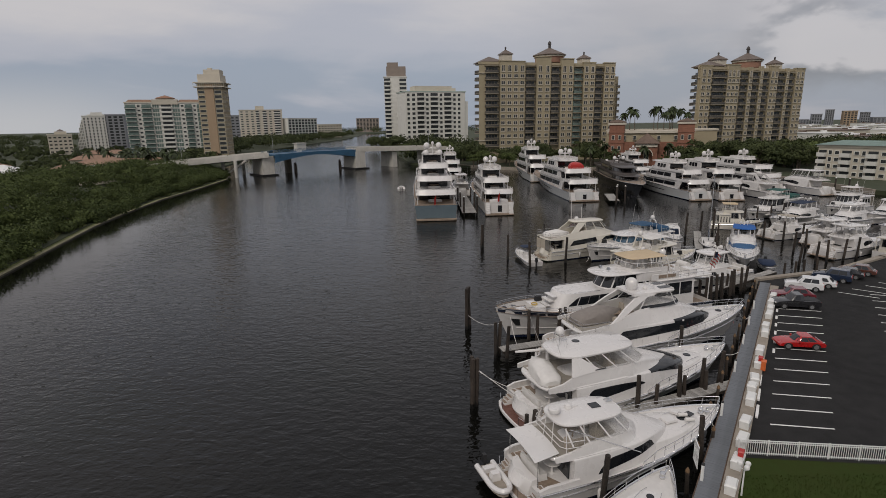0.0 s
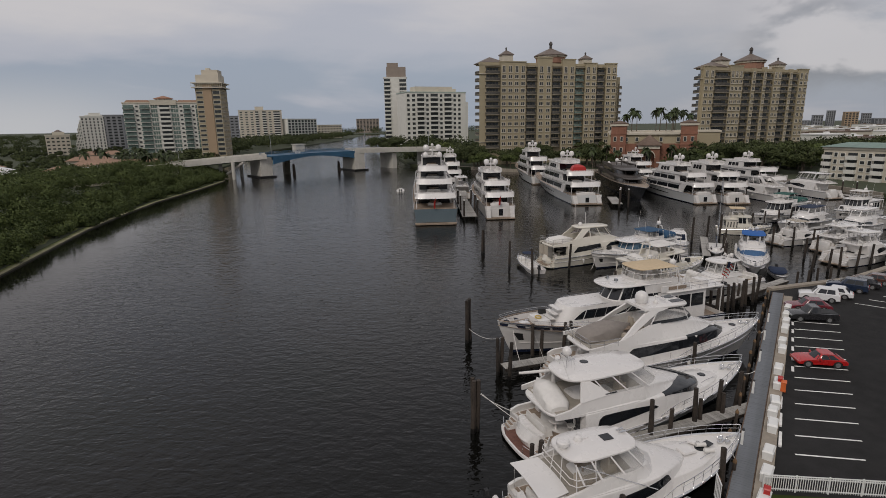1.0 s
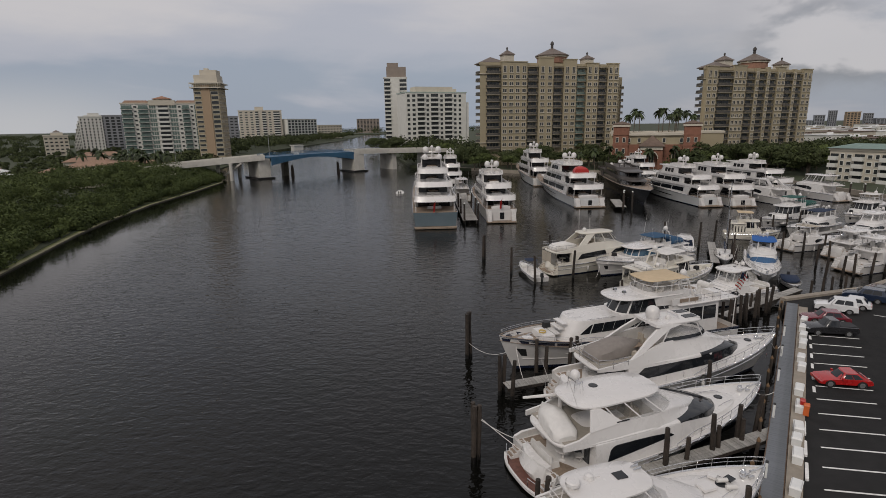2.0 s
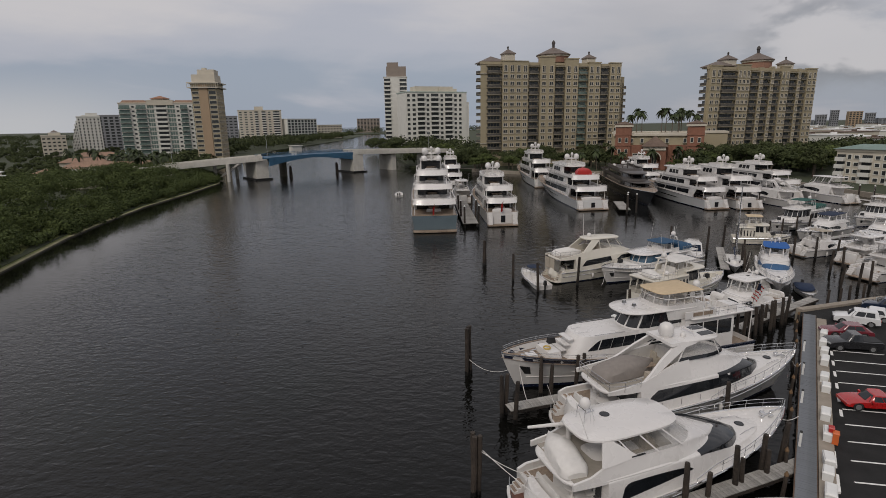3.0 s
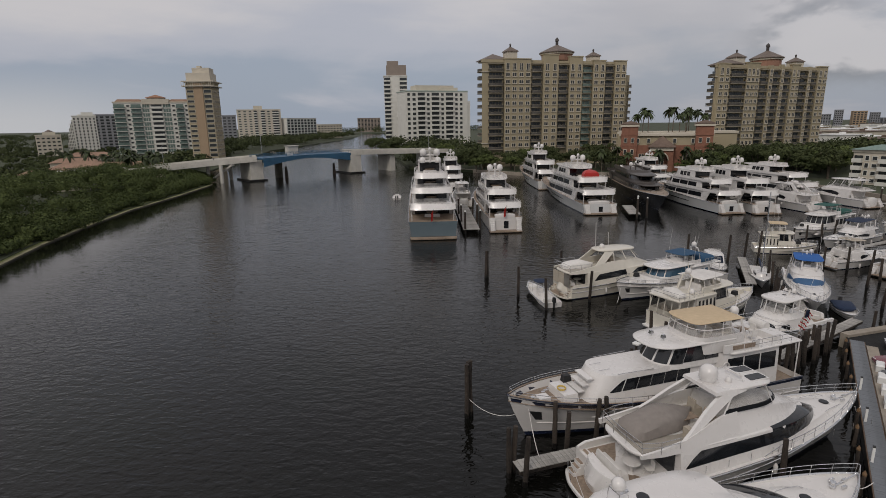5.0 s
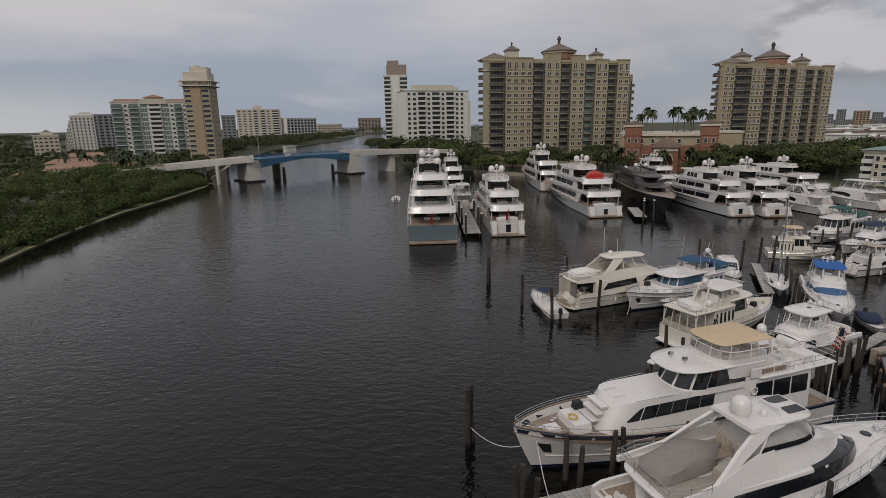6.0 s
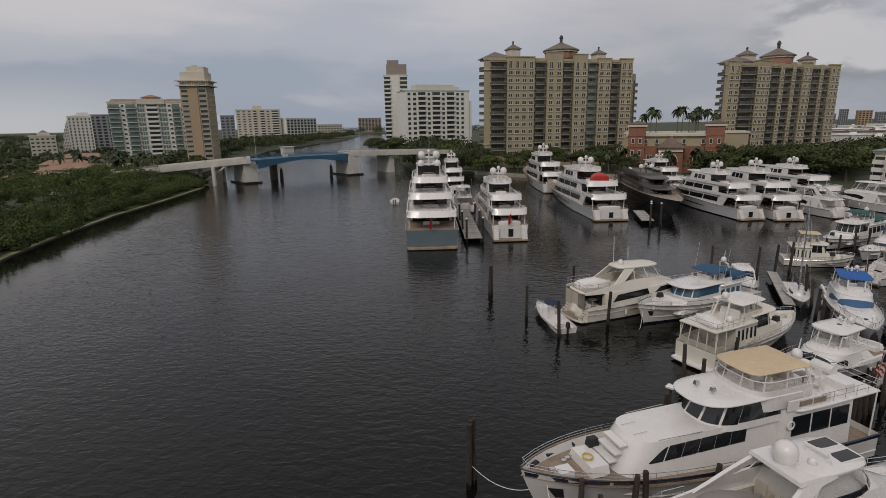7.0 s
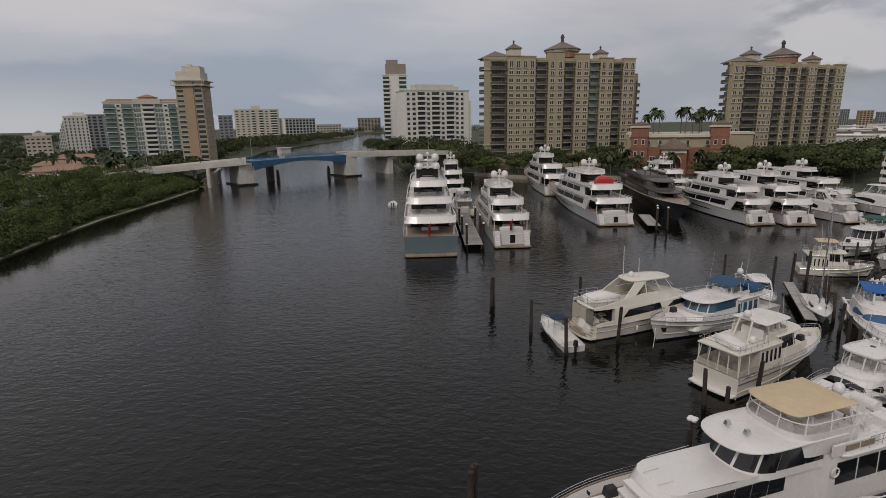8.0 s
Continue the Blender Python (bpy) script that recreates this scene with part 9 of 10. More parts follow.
def ivory_yacht():
    """The ivory yacht across the fairway, with a covered dinghy lying along its upper deck."""
    y, X, L = moulded_yacht("ivory sedan yacht with a covered dinghy and swept windows", (13.9, 82.6), (33.4, 89.8), 5.0, 1.5, 2.7, 3.35,
                            [(-0.33, 2.3, 1.4, 2.15, 3.35), (0.0, 2.26, 1.5, 2.05, 3.4), (0.10, 2.0, 1.65, 1.75, 3.35), (0.18, 1.6, 1.8, 1.25, 3.1), (0.25, 1.0, 2.0, 0.65, 2.8), (0.29, 0.3, 2.15, 0.1, 2.6)],
                            [(-0.06, 2.1, 3.2, 1.75, 4.35), (0.02, 1.95, 3.2, 1.5, 4.3), (0.09, 1.6, 3.18, 1.1, 3.95), (0.15, 1.15, 3.15, 0.65, 3.55), (0.195, 0.5, 3.12, 0.2, 3.25)],
                            [(-0.45, 2.0, 3.25, 1.98, 3.5), (-0.38, 2.08, 3.22, 2.0, 3.65), (-0.25, 2.12, 3.2, 1.95, 4.1), (-0.15, 2.12, 3.2, 1.85, 4.35), (-0.05, 2.1, 3.2, 1.76, 4.38)], (-0.455, 0.0, 2.08),
                            (-0.28, -0.04, lambda t: 0.40 + 0.16 * t, lambda t: 0.41 + 0.16 * t + 0.40 * min(1.0, t / 0.14, (1 - t) / 0.04 + 0.15)),
                            screen=(0.0, 0.17, lambda t: 0.62 + 0.06 * t, lambda t: 0.63 + 0.06 * t + 0.30 * min(1.0, t / 0.25, (1 - t) / 0.04 + 0.1)),
                            top=(-0.22, 0.06, 1.5, 1.4, 5.75, 0.2, 0.2),
                            glaze=((-0.13, 0.11, 1.78, 4.32, 0.14), (-0.13, 0.045, 1.36, 5.55, 0.08), (0.0, 0.16, 0.32, 0.5, 0.68, 0.84, 1.0), 0.0), body=CREAM, side=CREAM)
    plate(y, "arch_arm", CREAM, [(X(-0.27), 4.0), (X(-0.20), 4.25), (X(-0.12), 5.55), (X(-0.185), 5.55)], 1.98, 1.4, 0.16)
    covered_dinghy(y, (X(-0.33), 0.3, 3.45), 4.2, 1.8, 0.95, -14, FABRIC_W)
    bm = B()
    for q in (-0.37, -0.29):
        box(bm, (X(q), 0.3, 3.48), (0.2, 1.4, 0.16))
    part("dinghy_chock", bm, CREAM, y)
    radome(y, (X(-0.16), 0.1, 5.75), 0.33)
    for u, v, h in ((-0.19, 0.6, 3.4), (-0.13, -0.4, 2.2)):
        bm = B()
        tube(bm, [(X(u), v, 5.7), (X(u) - 0.1, v, 5.7 + h)], 0.035, 5)
        part("antenna_whip", bm, GEL, y)
    bm = B()
    for z in (4.0, 4.35):
        tube(bm, [(X(-0.30), -1.95, z), (X(-0.445), -1.9, z), (X(-0.447), 1.9, z), (X(-0.30), 1.95, z)], 0.02)
    for x, v in ((-0.30, 1.95), (-0.37, 1.93), (-0.445, 1.9), (-0.446, 0.6), (-0.446, -0.6), (-0.445, -1.9), (-0.37, -1.93), (-0.30, -1.95)):
        cyl(bm, (X(x), v, 3.45), (X(x), v, 4.35), 0.018, n=5)
    part("aft_rail", bm, CHROME, y)
    for k in range(3):
        bm = B()
        box(bm, (X(-0.452), -1.3 + 1.3 * k, 2.35), (0.06, 1.22, 1.55))
        part("aft_enclosure_panel", bm, FABRIC_BEIGE if k else VINYL_DARK, y, "beige canvas panel closing the cockpit")


def sport_boat():
    """A small cabin boat, bow out, whose raked screen is covered in black."""
    y, L = place_boat("cabin_cruiser", "white sport boat with a black-covered cabin windscreen", "boat", (40.6, 97.5), (38.4, 88.6), "moored yachts")
    H = Hull(L, 3.1, 1.0, 1.55, rake=1.0, full=2.1)
    H.build(y, GEL_SIDE, deck_mat=GEL)
    T = Loft([(-L * 0.30, 1.25, 0.9, 1.1, 2.75), (-L * 0.05, 1.25, 1.0, 1.08, 2.8), (L * 0.08, 1.2, 1.1, 0.95, 2.55), (L * 0.22, 1.05, 1.2, 0.8, 1.75), (L * 0.36, 0.5, 1.35, 0.3, 1.55)], 0.12, 0.06)
    part("cabin", T.build(B()), GEL, y, smooth=True)
    bm = B()
    v = [bm.verts.new((x, q * w, z)) for x, w, z in ((L * 0.075, 0.72, 2.66), (L * 0.21, 0.66, 1.92)) for q in (1, -1)]
    bm.faces.new((v[0], v[1], v[3], v[2]))
    bmesh.ops.solidify(bm, geom=bm.faces[:], thickness=-0.05)
    part("screen_cover", bm, FABRIC_NAVY, y, "black cover over the raked windscreen")
    T.panel(y, "side_window", DARKGLASS, -L * 0.2, L * 0.1, lambda t: 0.5, lambda t: 0.88 - 0.2 * t ** 2)
    H.rail(y, 0.55, 0.985, 0.5, posts=7)
    bm = B()
    tube(bm, [(-L * 0.12, 0.9, 2.6), (-L * 0.14, 0.8, 3.2), (-L * 0.14, -0.8, 3.2), (-L * 0.12, -0.9, 2.6)], 0.05, 6)
    part("radar_arch", bm, GEL, y)
    for q in (0.35, -0.35):
        bm = B()
        box(bm, (-L / 2 - 0.2, q, 1.1), (0.5, 0.36, 0.6), taper=0.75)
        box(bm, (-L / 2 - 0.18, q, 0.5), (0.2, 0.16, 0.8))
        part("outboard_motor", bm, BLACK, y)


# ---------------------------------------------------------------- the boats at their berths
nearest_yacht()
dinghy_yacht()
arch_yacht()
trawler("white classic motor yacht with tan bimini and navy sheer band", (27.95, 58.6), (4.5, 50.5), 5.6, stripe=NAVY_PAINT, bim=FABRIC_TAN, zs=1.85, zb=3.45, zr=4.3, zp=5.85, zbd=4.85, zbim=7.25, fy=(-0.265, -0.085), ph=0.04, cw=(0.35, 0.285, 0.33, 0.305), classic=True)
ivory_yacht()
trawler("white motor yacht with blue window covers and blue canvas", (37.6, 89.5), (21.1, 80.2), 4.8, glass=STEELGLASS, bim=FABRIC_STEEL, enclose=False, canvas=FABRIC_STEEL, zs=1.4, zb=2.6, zr=2.4, tr=0.28, ph=0.17, zp=3.7, pb=-0.12, zbd=3.3, sb=-0.3, bd=-0.42, fy=(-0.22, -0.04), zbim=4.9, foredeck=NONSKID)
trawler("cream double-deck motor yacht with a dinghy on the aft deck", (22.3, 69.9), (36.6, 78.1), 4.5, body=CREAM, side=CREAM, bim=FABRIC_W, enclose=False, zs=1.8, zb=2.4, zr=2.7, tr=0.24, ph=0.14, zp=4.25, pb=-0.1, sb=-0.27, bd=-0.45, zbd=3.8, fy=(-0.2, 0.03), zbim=5.5, foredeck=NONSKID, dinghy=(FABRIC_W, 76, 0.0, -0.365), plat=0.05, windows=5, aft_clear=True, cw=(0.40, 0.36, 0.36, 0.34))
cruiser("white express yacht with a dark-framed glass hardtop", (40.6, 71.8), (27.0, 65.4), 4.3, zs=1.2, zb=2.1, hb=-0.1, hw=0.22, fw=0.1, fa=-0.2, zf=2.3, ta=-0.17, tf=0.06, zt=4.3, plat=0.05)
sport_boat()
cruiser("white convertible with bright blue canvas and window covers", (49.8, 90.0), (41.8, 73.8), 4.6, zs=1.1, zb=1.9, hb=-0.26, hw=0.16, fw=0.02, fa=-0.3, zf=2.6, ta=-0.26, tf=-0.02, zt=4.5, fly="soft", bimini=FABRIC_BLUE, glass=BLUEGLASS, plat=0.04, clear=False)
skiff("small white boat under a blue cover", (46.6, 77.0), (44.4, 72.0), 2.3, FABRIC_NAVY)
skiff("open white skiff with an outboard motor and black canopy", (13.0, 78.2), (11.1, 86.2), 2.5, canopy=True)
cruiser("white motor yacht with a long clean foredeck", (2.4, 14.6), (12.2, 26.8), 4.3, zs=1.2, zb=2.2, hw=0.1, fw=-0.05, tf=-0.12, rail_fly=False)
# boats of the crowded inner row
trawler("tan pilothouse trawler with canvas-covered flybridge", (52.3, 106.3), (61.0, 103.0), 4.2, body=CREAM, side=CREAM, bim=FABRIC_TAN, zs=1.0, zb=1.8, zr=2.1, tr=0.2, ph=0.1, zp=3.5, pb=-0.15, sb=-0.35, bd=-0.42, zbd=3.0, fy=(-0.28, -0.02), zbim=5.0, foredeck=NONSKID, mast=False)
trawler("white trawler with a green canvas flybridge", (79.0, 122.5), (63.5, 113.5), 4.8, bim=FABRIC_GREEN, enclose=False, canvas=FABRIC_GREEN, zs=1.3, zb=2.2, zr=2.5, tr=0.28, ph=0.16, zp=4.2, pb=-0.1, zbd=3.6, fy=(-0.2, 0.02), zbim=5.8, foredeck=NONSKID)
cruiser("white sport yacht with a navy cockpit canopy", (78.5, 114.5), (63.8, 105.8), 4.6, fly="soft", bimini=FABRIC_NAVY, zs=1.1, zb=1.9, zf=2.3, zt=4.1, clear=False)
cruiser("white sedan-bridge boat with a tan flybridge top", (56.6, 95.0), (69.0, 97.8), 4.3, zs=1.1, zb=1.9, zf=2.3, zt=4.1, hb=-0.24, hw=0.14, fw=0.0, fa=-0.26, ta=-0.22, tf=-0.02, fly="soft", bimini=FABRIC_BEIGE, plat=0.04, clear=False)
cruiser("white flybridge cruiser in the inner row", (84.0, 108.0), (70.5, 100.5), 4.6, zf=2.6, zt=4.6)
cruiser("white convertible yacht alongside the quay", (57.0, 81.0), (72.5, 86.0), 4.7, zs=1.3, zb=2.2, zf=2.9, zt=4.9, hb=-0.2, hw=0.2, fw=0.03, fa=-0.28, ta=-0.26, tf=-0.02, plat=0.05)
cruiser("white sport cruiser with enclosed flybridge", (60.5, 88.6), (74.5, 94.0), 4.4, zf=2.5, zt=4.4)
trawler("small cream trawler with a soft top", (66.0, 79.0), (79.0, 86.5), 4.4, body=CREAM, bim=FABRIC_W, zs=1.1, zb=1.9, zr=2.3, tr=0.24, ph=0.12, zp=3.8, pb=-0.12, zbd=3.2, fy=(-0.22, 0.0), zbim=5.2, foredeck=NONSKID)
cruiser("white express cruiser with navy canvas", (88.0, 100.0), (76.0, 93.5), 4.2, fly="soft", bimini=FABRIC_NAVY, zf=2.3, zt=4.0, clear=False)
cruiser("white flybridge cruiser near the apartments", (95.0, 112.0), (83.0, 106.0), 4.6)
trawler("white long-range trawler in the inner row", (96.0, 124.0), (83.0, 117.5), 4.8, foredeck=NONSKID, bim=FABRIC_W, zs=1.3, zb=2.2, zr=2.6, tr=0.26, ph=0.14, zp=4.2, pb=-0.12, zbd=3.6, fy=(-0.2, 0.02), zbim=5.8)
# large yachts along the far quay
mega("slate-hulled four-deck yacht moored stern out", (-2.75, 119), (-6.5, 181), 10.0, side=SLATE_HULL, decks=4, zs=3.4, zb=5.2, k=1.0, top_dome=1.0, lift=2.5, steps=False)
mega("white three-deck yacht with twin satellite domes", (11.9, 125), (9.0, 168), 7.4, decks=3, zs=3.0, zb=4.2, k=0.98, top_dome=0.95, lift=2.25)
mega("small white tri-deck yacht behind the dock", (1.8, 190), (-1.0, 222), 6.6, decks=3, zs=2.4, zb=3.8, k=1.05, top_dome=0.6, flag=False)
cruiser("white sport yacht moored behind the dock", (4.3, 157), (2.8, 177), 5.2, zs=1.8, zb=2.8, zf=3.6, zt=6.2)
mega("silver-white three-deck yacht with tall mast", (33.0, 194), (30.5, 240), 7.6, side=SILVER_HULL, decks=3, zs=2.8, zb=4.8, k=1.15, top_dome=0.9, flag=False)
mega("silver yacht with open decks and a red slide cover", (36.6, 144.6), (32.0, 196), 8.8, side=SILVER_HULL, decks=3, zs=2.5, zb=4.4, k=1.05, top_dome=1.0, accent=RED_PAINT, flag=False)
mega("black-hulled yacht with brown decks, bow towards the basin", (59.5, 206), (51.6, 143), 9.2, side=BLACK_HULL, decks=2, zs=3.2, zb=4.4, k=0.85, top_dome=0.8, body=BROWN_DECK, flag=False, steps=False)
mega("white tri-deck yacht with a teal boot top", (68.4, 188), (66.2, 222), 6.4, decks=3, zs=2.2, zb=3.6, k=0.95, top_dome=0.45, flag=False)
mega("pale silver three-deck yacht lying stern out", (67.0, 143), (62.0, 182), 6.6, side=SILVER_HULL, decks=3, zs=2.4, zb=4.0, k=0.95, top_dome=0.8, flag=False)
mega("white three-deck yacht with inflatable on deck", (74.6, 141.8), (73.2, 182), 7.0, decks=3, zs=2.3, zb=4.0, k=1.0, top_dome=0.8, flag=False)
mega("white yacht with twin domes and long foredeck", (95.0, 158), (88.0, 196), 7.0, decks=3, zs=2.3, zb=3.8, k=0.92, top_dome=0.8, flag=False)
cruiser("white sport yacht with dark hull windows", (87.6, 142.4), (82.5, 166), 5.6, zs=1.8, zb=2.9, zf=3.8, zt=6.2, fly="open", tf=0.05, ta=-0.2)
cruiser("white sport-bridge yacht by the apartments", (104.5, 147), (98.5, 172), 5.8, zs=1.9, zb=3.0, zf=4.0, zt=6.6)
skiff("small white tender lying off the slate yacht", (-15.3, 174), (-15.8, 181), 2.6, None, outboards=2)


def boat_tender(stern, bow, W, z):
    """A rigid inflatable lying on the swim platform."""
    y, L = place_boat("tender", "white rigid inflatable tender resting on the swim platform", "boat", stern, bow, "small boats")
    y.matrix_world = Matrix.Translation((0, 0, z)) @ y.matrix_world
    bm = B()
    pts = [(-L / 2, W / 2 - 0.2, 0.35)] + [(L * 0.15 + L * 0.35 * math.sin(math.pi / 2 * k / 7), (W / 2 - 0.2) * math.cos(math.pi / 2 * k / 7), 0.35 + 0.14 * k / 7) for k in range(8)]
    pts += [(x, -yy, zz) for x, yy, zz in pts[-2::-1]]
    tube(bm, pts, 0.17, 9)
    part("inflatable_tube", bm, GEL, y, smooth=True)
    bm = B()
    prism(bm, resample([(x, yy) for x, yy, _ in pts], 20), 0.06, 0.28)
    part("tender_floor", bm, CONCRETE, y, "grey tender floor")
    bm = B()
    box(bm, (0, 0, 0.5), (0.5, 0.6, 0.5), taper=0.8)
    box(bm, (-L * 0.28, 0, 0.42), (0.4, W * 0.5, 0.3))
    part("console", bm, GEL, y)
    bm = B()
    box(bm, (-L / 2 - 0.05, 0, 0.75), (0.35, 0.3, 0.5), taper=0.75)
    box(bm, (-L / 2 - 0.05, 0, 0.4), (0.15, 0.14, 0.5))
    part("outboard_motor", bm, BLACK, y)


boat_tender((2.0, 29.3), (3.05, 26.55), 1.45, 0.36)


def us_style_flag(x, yy, z):
    """A striped ensign hanging from a stern staff."""
    y = thing("ensign", "red and white striped ensign with a blue corner on a staff", "flag", pose(x, yy, z, 0, 0, 20))
    bm = B()
    cyl(bm, (0, 0, 0), (0.5, 0, 2.2), 0.03, n=6)
    part("staff", bm, TEAK, y)
    for k in range(9):
        bm = B()
        g = [[bm.verts.new((0.5 - 0.12 * k * 0.3 + 0.85 * i / 6 - 0.05 * k, 0.10 * math.sin(i * 1.5), 2.1 - 0.14 * (k + j) - 0.10 * i)) for j in (0, 1)] for i in range(7)]
        for a, b in zip(g, g[1:]):
            bm.faces.new((a[0], b[0], b[1], a[1]))
        bmesh.ops.solidify(bm, geom=bm.faces[:], thickness=0.012)
        part("stripe", bm, RED_PAINT if k % 2 == 0 else FABRIC_W, y)
    bm = B()
    box(bm, (0.62, 0.0, 1.75), (0.36, 0.16, 0.62))
    part("canton", bm, NAVY_PAINT, y)


us_style_flag(28.6, 57.0, 5.0)


# ---------------------------------------------------------------- quay walk, car park, lawn
WALK_A, WALK_B = Vector((6.2, 15.6)), Vector((38.6, 65.0))
WD = (WALK_B - WALK_A).normalized()
WN = Vector((WD.y, -WD.x))
WANG = math.degrees(math.atan2(WD.y, WD.x))


def wp(s, o, z=0.0):
    """A place s metres along the quay walk and o metres to its landward side."""
    p = WALK_A + WD * s + WN * o
    return Vector((p.x, p.y, z))


LW = (WALK_B - WALK_A).length
WW = 1.45
land("ground_east", "paved land of the marina behind the quay walk", [tuple(wp(0, WW + 0.05)[:2]), tuple(wp(LW - 1.0, WW + 0.05)[:2]), tuple(wp(LW - 1.0, 0.1)[:2]), tuple(wp(LW + 1.0, 0.1)[:2]), (51.6, 69.5), (62.7, 76.0), (90, 88), (140, 110), (2900, 115), (2900, -380), (-20, -380)], 1.18, ASPHALT, 1.5)
walkway = tagged(new("quay_walk"), "weathered blue-grey boardwalk along the marina berths", "boardwalk", kind="structure")
bm = B()
box(bm, (LW / 2, 0.0, 0.5), (LW, WW * 0.5, 0.9))
wb = part("walk_beam", bm, PILE_WET, walkway)
wb.matrix_local = along(WALK_A, WALK_B) @ pose(0, -WW / 2, 0)
bm = B()
for o in (0.36, WW):
    box(bm, (LW / 2, -o, 1.12), (LW, 0.12, 0.2))
e = part("walk_stringer", bm, TIMBER, walkway)
e.matrix_local = along(WALK_A, WALK_B)
# sandy concrete kerb between walk and car park
bm = B()
box(bm, (LW / 2 - 0.6, -WW - 0.5, 0.66), (LW - 1.2, 0.85, 1.32))
kerb = tagged(part("quay_kerb", bm, CONCRETE), "sandy concrete kerb beside the boardwalk", "kerb", kind="structure")
kerb.matrix_world = along(WALK_A, WALK_B)
bm = B()
for a, b in ((tuple(wp(LW + 1.0, 0.1)[:2]), (51.6, 69.5)), ((51.6, 69.5), (62.7, 76.0)), ((62.7, 76), (90, 88))):
    d = math.hypot(b[0] - a[0], b[1] - a[1])
    box(bm, ((a[0] + b[0]) / 2, (a[1] + b[1]) / 2, 0.7), (d + 0.5, 0.8, 1.5), math.degrees(math.atan2(b[1] - a[1], b[0] - a[0])))
tagged(part("quay_wall", bm, CONCRETE), "concrete quay edge at the end of the car park", "quay", kind="structure")
# lawn in front of the fence
land("lawn", "mown green lawn below the white fence", [(17.2, 28.9), (32, 27.4), (32, 5), (2.2, 5)], 1.26, LAWN_SOIL, 0.4)
random.seed(3)
lv, lf = [], []
for k in range(14000):
    x, yy = random.uniform(9, 31), random.uniform(17, 27.2)
    if x < 2.5 + (yy - 5) * 0.63:
        continue
    a, h = random.uniform(0, 6.28), random.uniform(0.05, 0.12)
    n0 = len(lv)
    lv += [(x - 0.03 * math.cos(a), yy - 0.03 * math.sin(a), 1.25), (x + 0.03 * math.cos(a), yy + 0.03 * math.sin(a), 1.25), (x + random.uniform(-.05, .05), yy + random.uniform(-.05, .05), 1.26 + h)]
    lf.append((n0, n0 + 1, n0 + 2))
me = bpy.data.meshes.new("grass")
me.from_pydata(lv, [], lf)
me.materials.append(LAWN_SOIL)
tagged(new("grass", me), "short green blades of the mown lawn", "grass", kind="stuff")


def paint_line(a, b, w=0.12):
    d = math.hypot(b[0] - a[0], b[1] - a[1])
    bm = B()
    box(bm, ((a[0] + b[0]) / 2, (a[1] + b[1]) / 2, 1.187), (d, w, 0.012), math.degrees(math.atan2(b[1] - a[1], b[0] - a[0])))
    return tagged(part("parking_line", bm, LINE_PAINT), "white painted parking bay line on asphalt", "road marking", "parking bays", "structure")


# bay lines run from the kerb side to the drive; the row bends round at the far end
for k in range(13):
    t = k / 12
    a = Vector((21.4, 32.6)).lerp(Vector((36.7, 57.2)), t)
    dx, dy = 3.85, -0.66 - 0.42 * t
    paint_line(a, (a.x + dx, a.y + dy))
    if k > 5:
        paint_line((a.x - 0.22, a.y - 0.1), (a.x - 0.22 - 0.55, a.y - 0.1 - 0.9), 0.2)
for k in range(5):
    a = Vector((45.5, 60.5)).lerp(Vector((55.5, 65.2)), k / 4)
    paint_line(a, (a.x + 3.0, a.y - 2.4))
for k in range(6):
    a = Vector((41.5, 48.5)).lerp(Vector((48.5, 59.5)), k / 5)
    paint_line(a, (a.x + 4.2, a.y - 1.4))


def wheel_stop(x, yy, rz):
    y = thing("wheel_stop", "white concrete wheel stop at a parking bay", "wheel stop", pose(x, yy, 1.18, 0, 0, rz), "wheel stops")
    bm = B()
    prism(bm, [(-0.9, -0.09), (0.9, -0.09), (0.95, 0), (0.9, 0.09), (-0.9, 0.09), (-0.95, 0)], 0, 0.13)
    part("stop_block", bm, LINE_PAINT, y)


for k in range(10):
    t = (k + 0.5) / 10
    p = Vector((20.7, 33.0)).lerp(Vector((34.9, 56.3)), t)
    wheel_stop(p.x, p.y, 58)


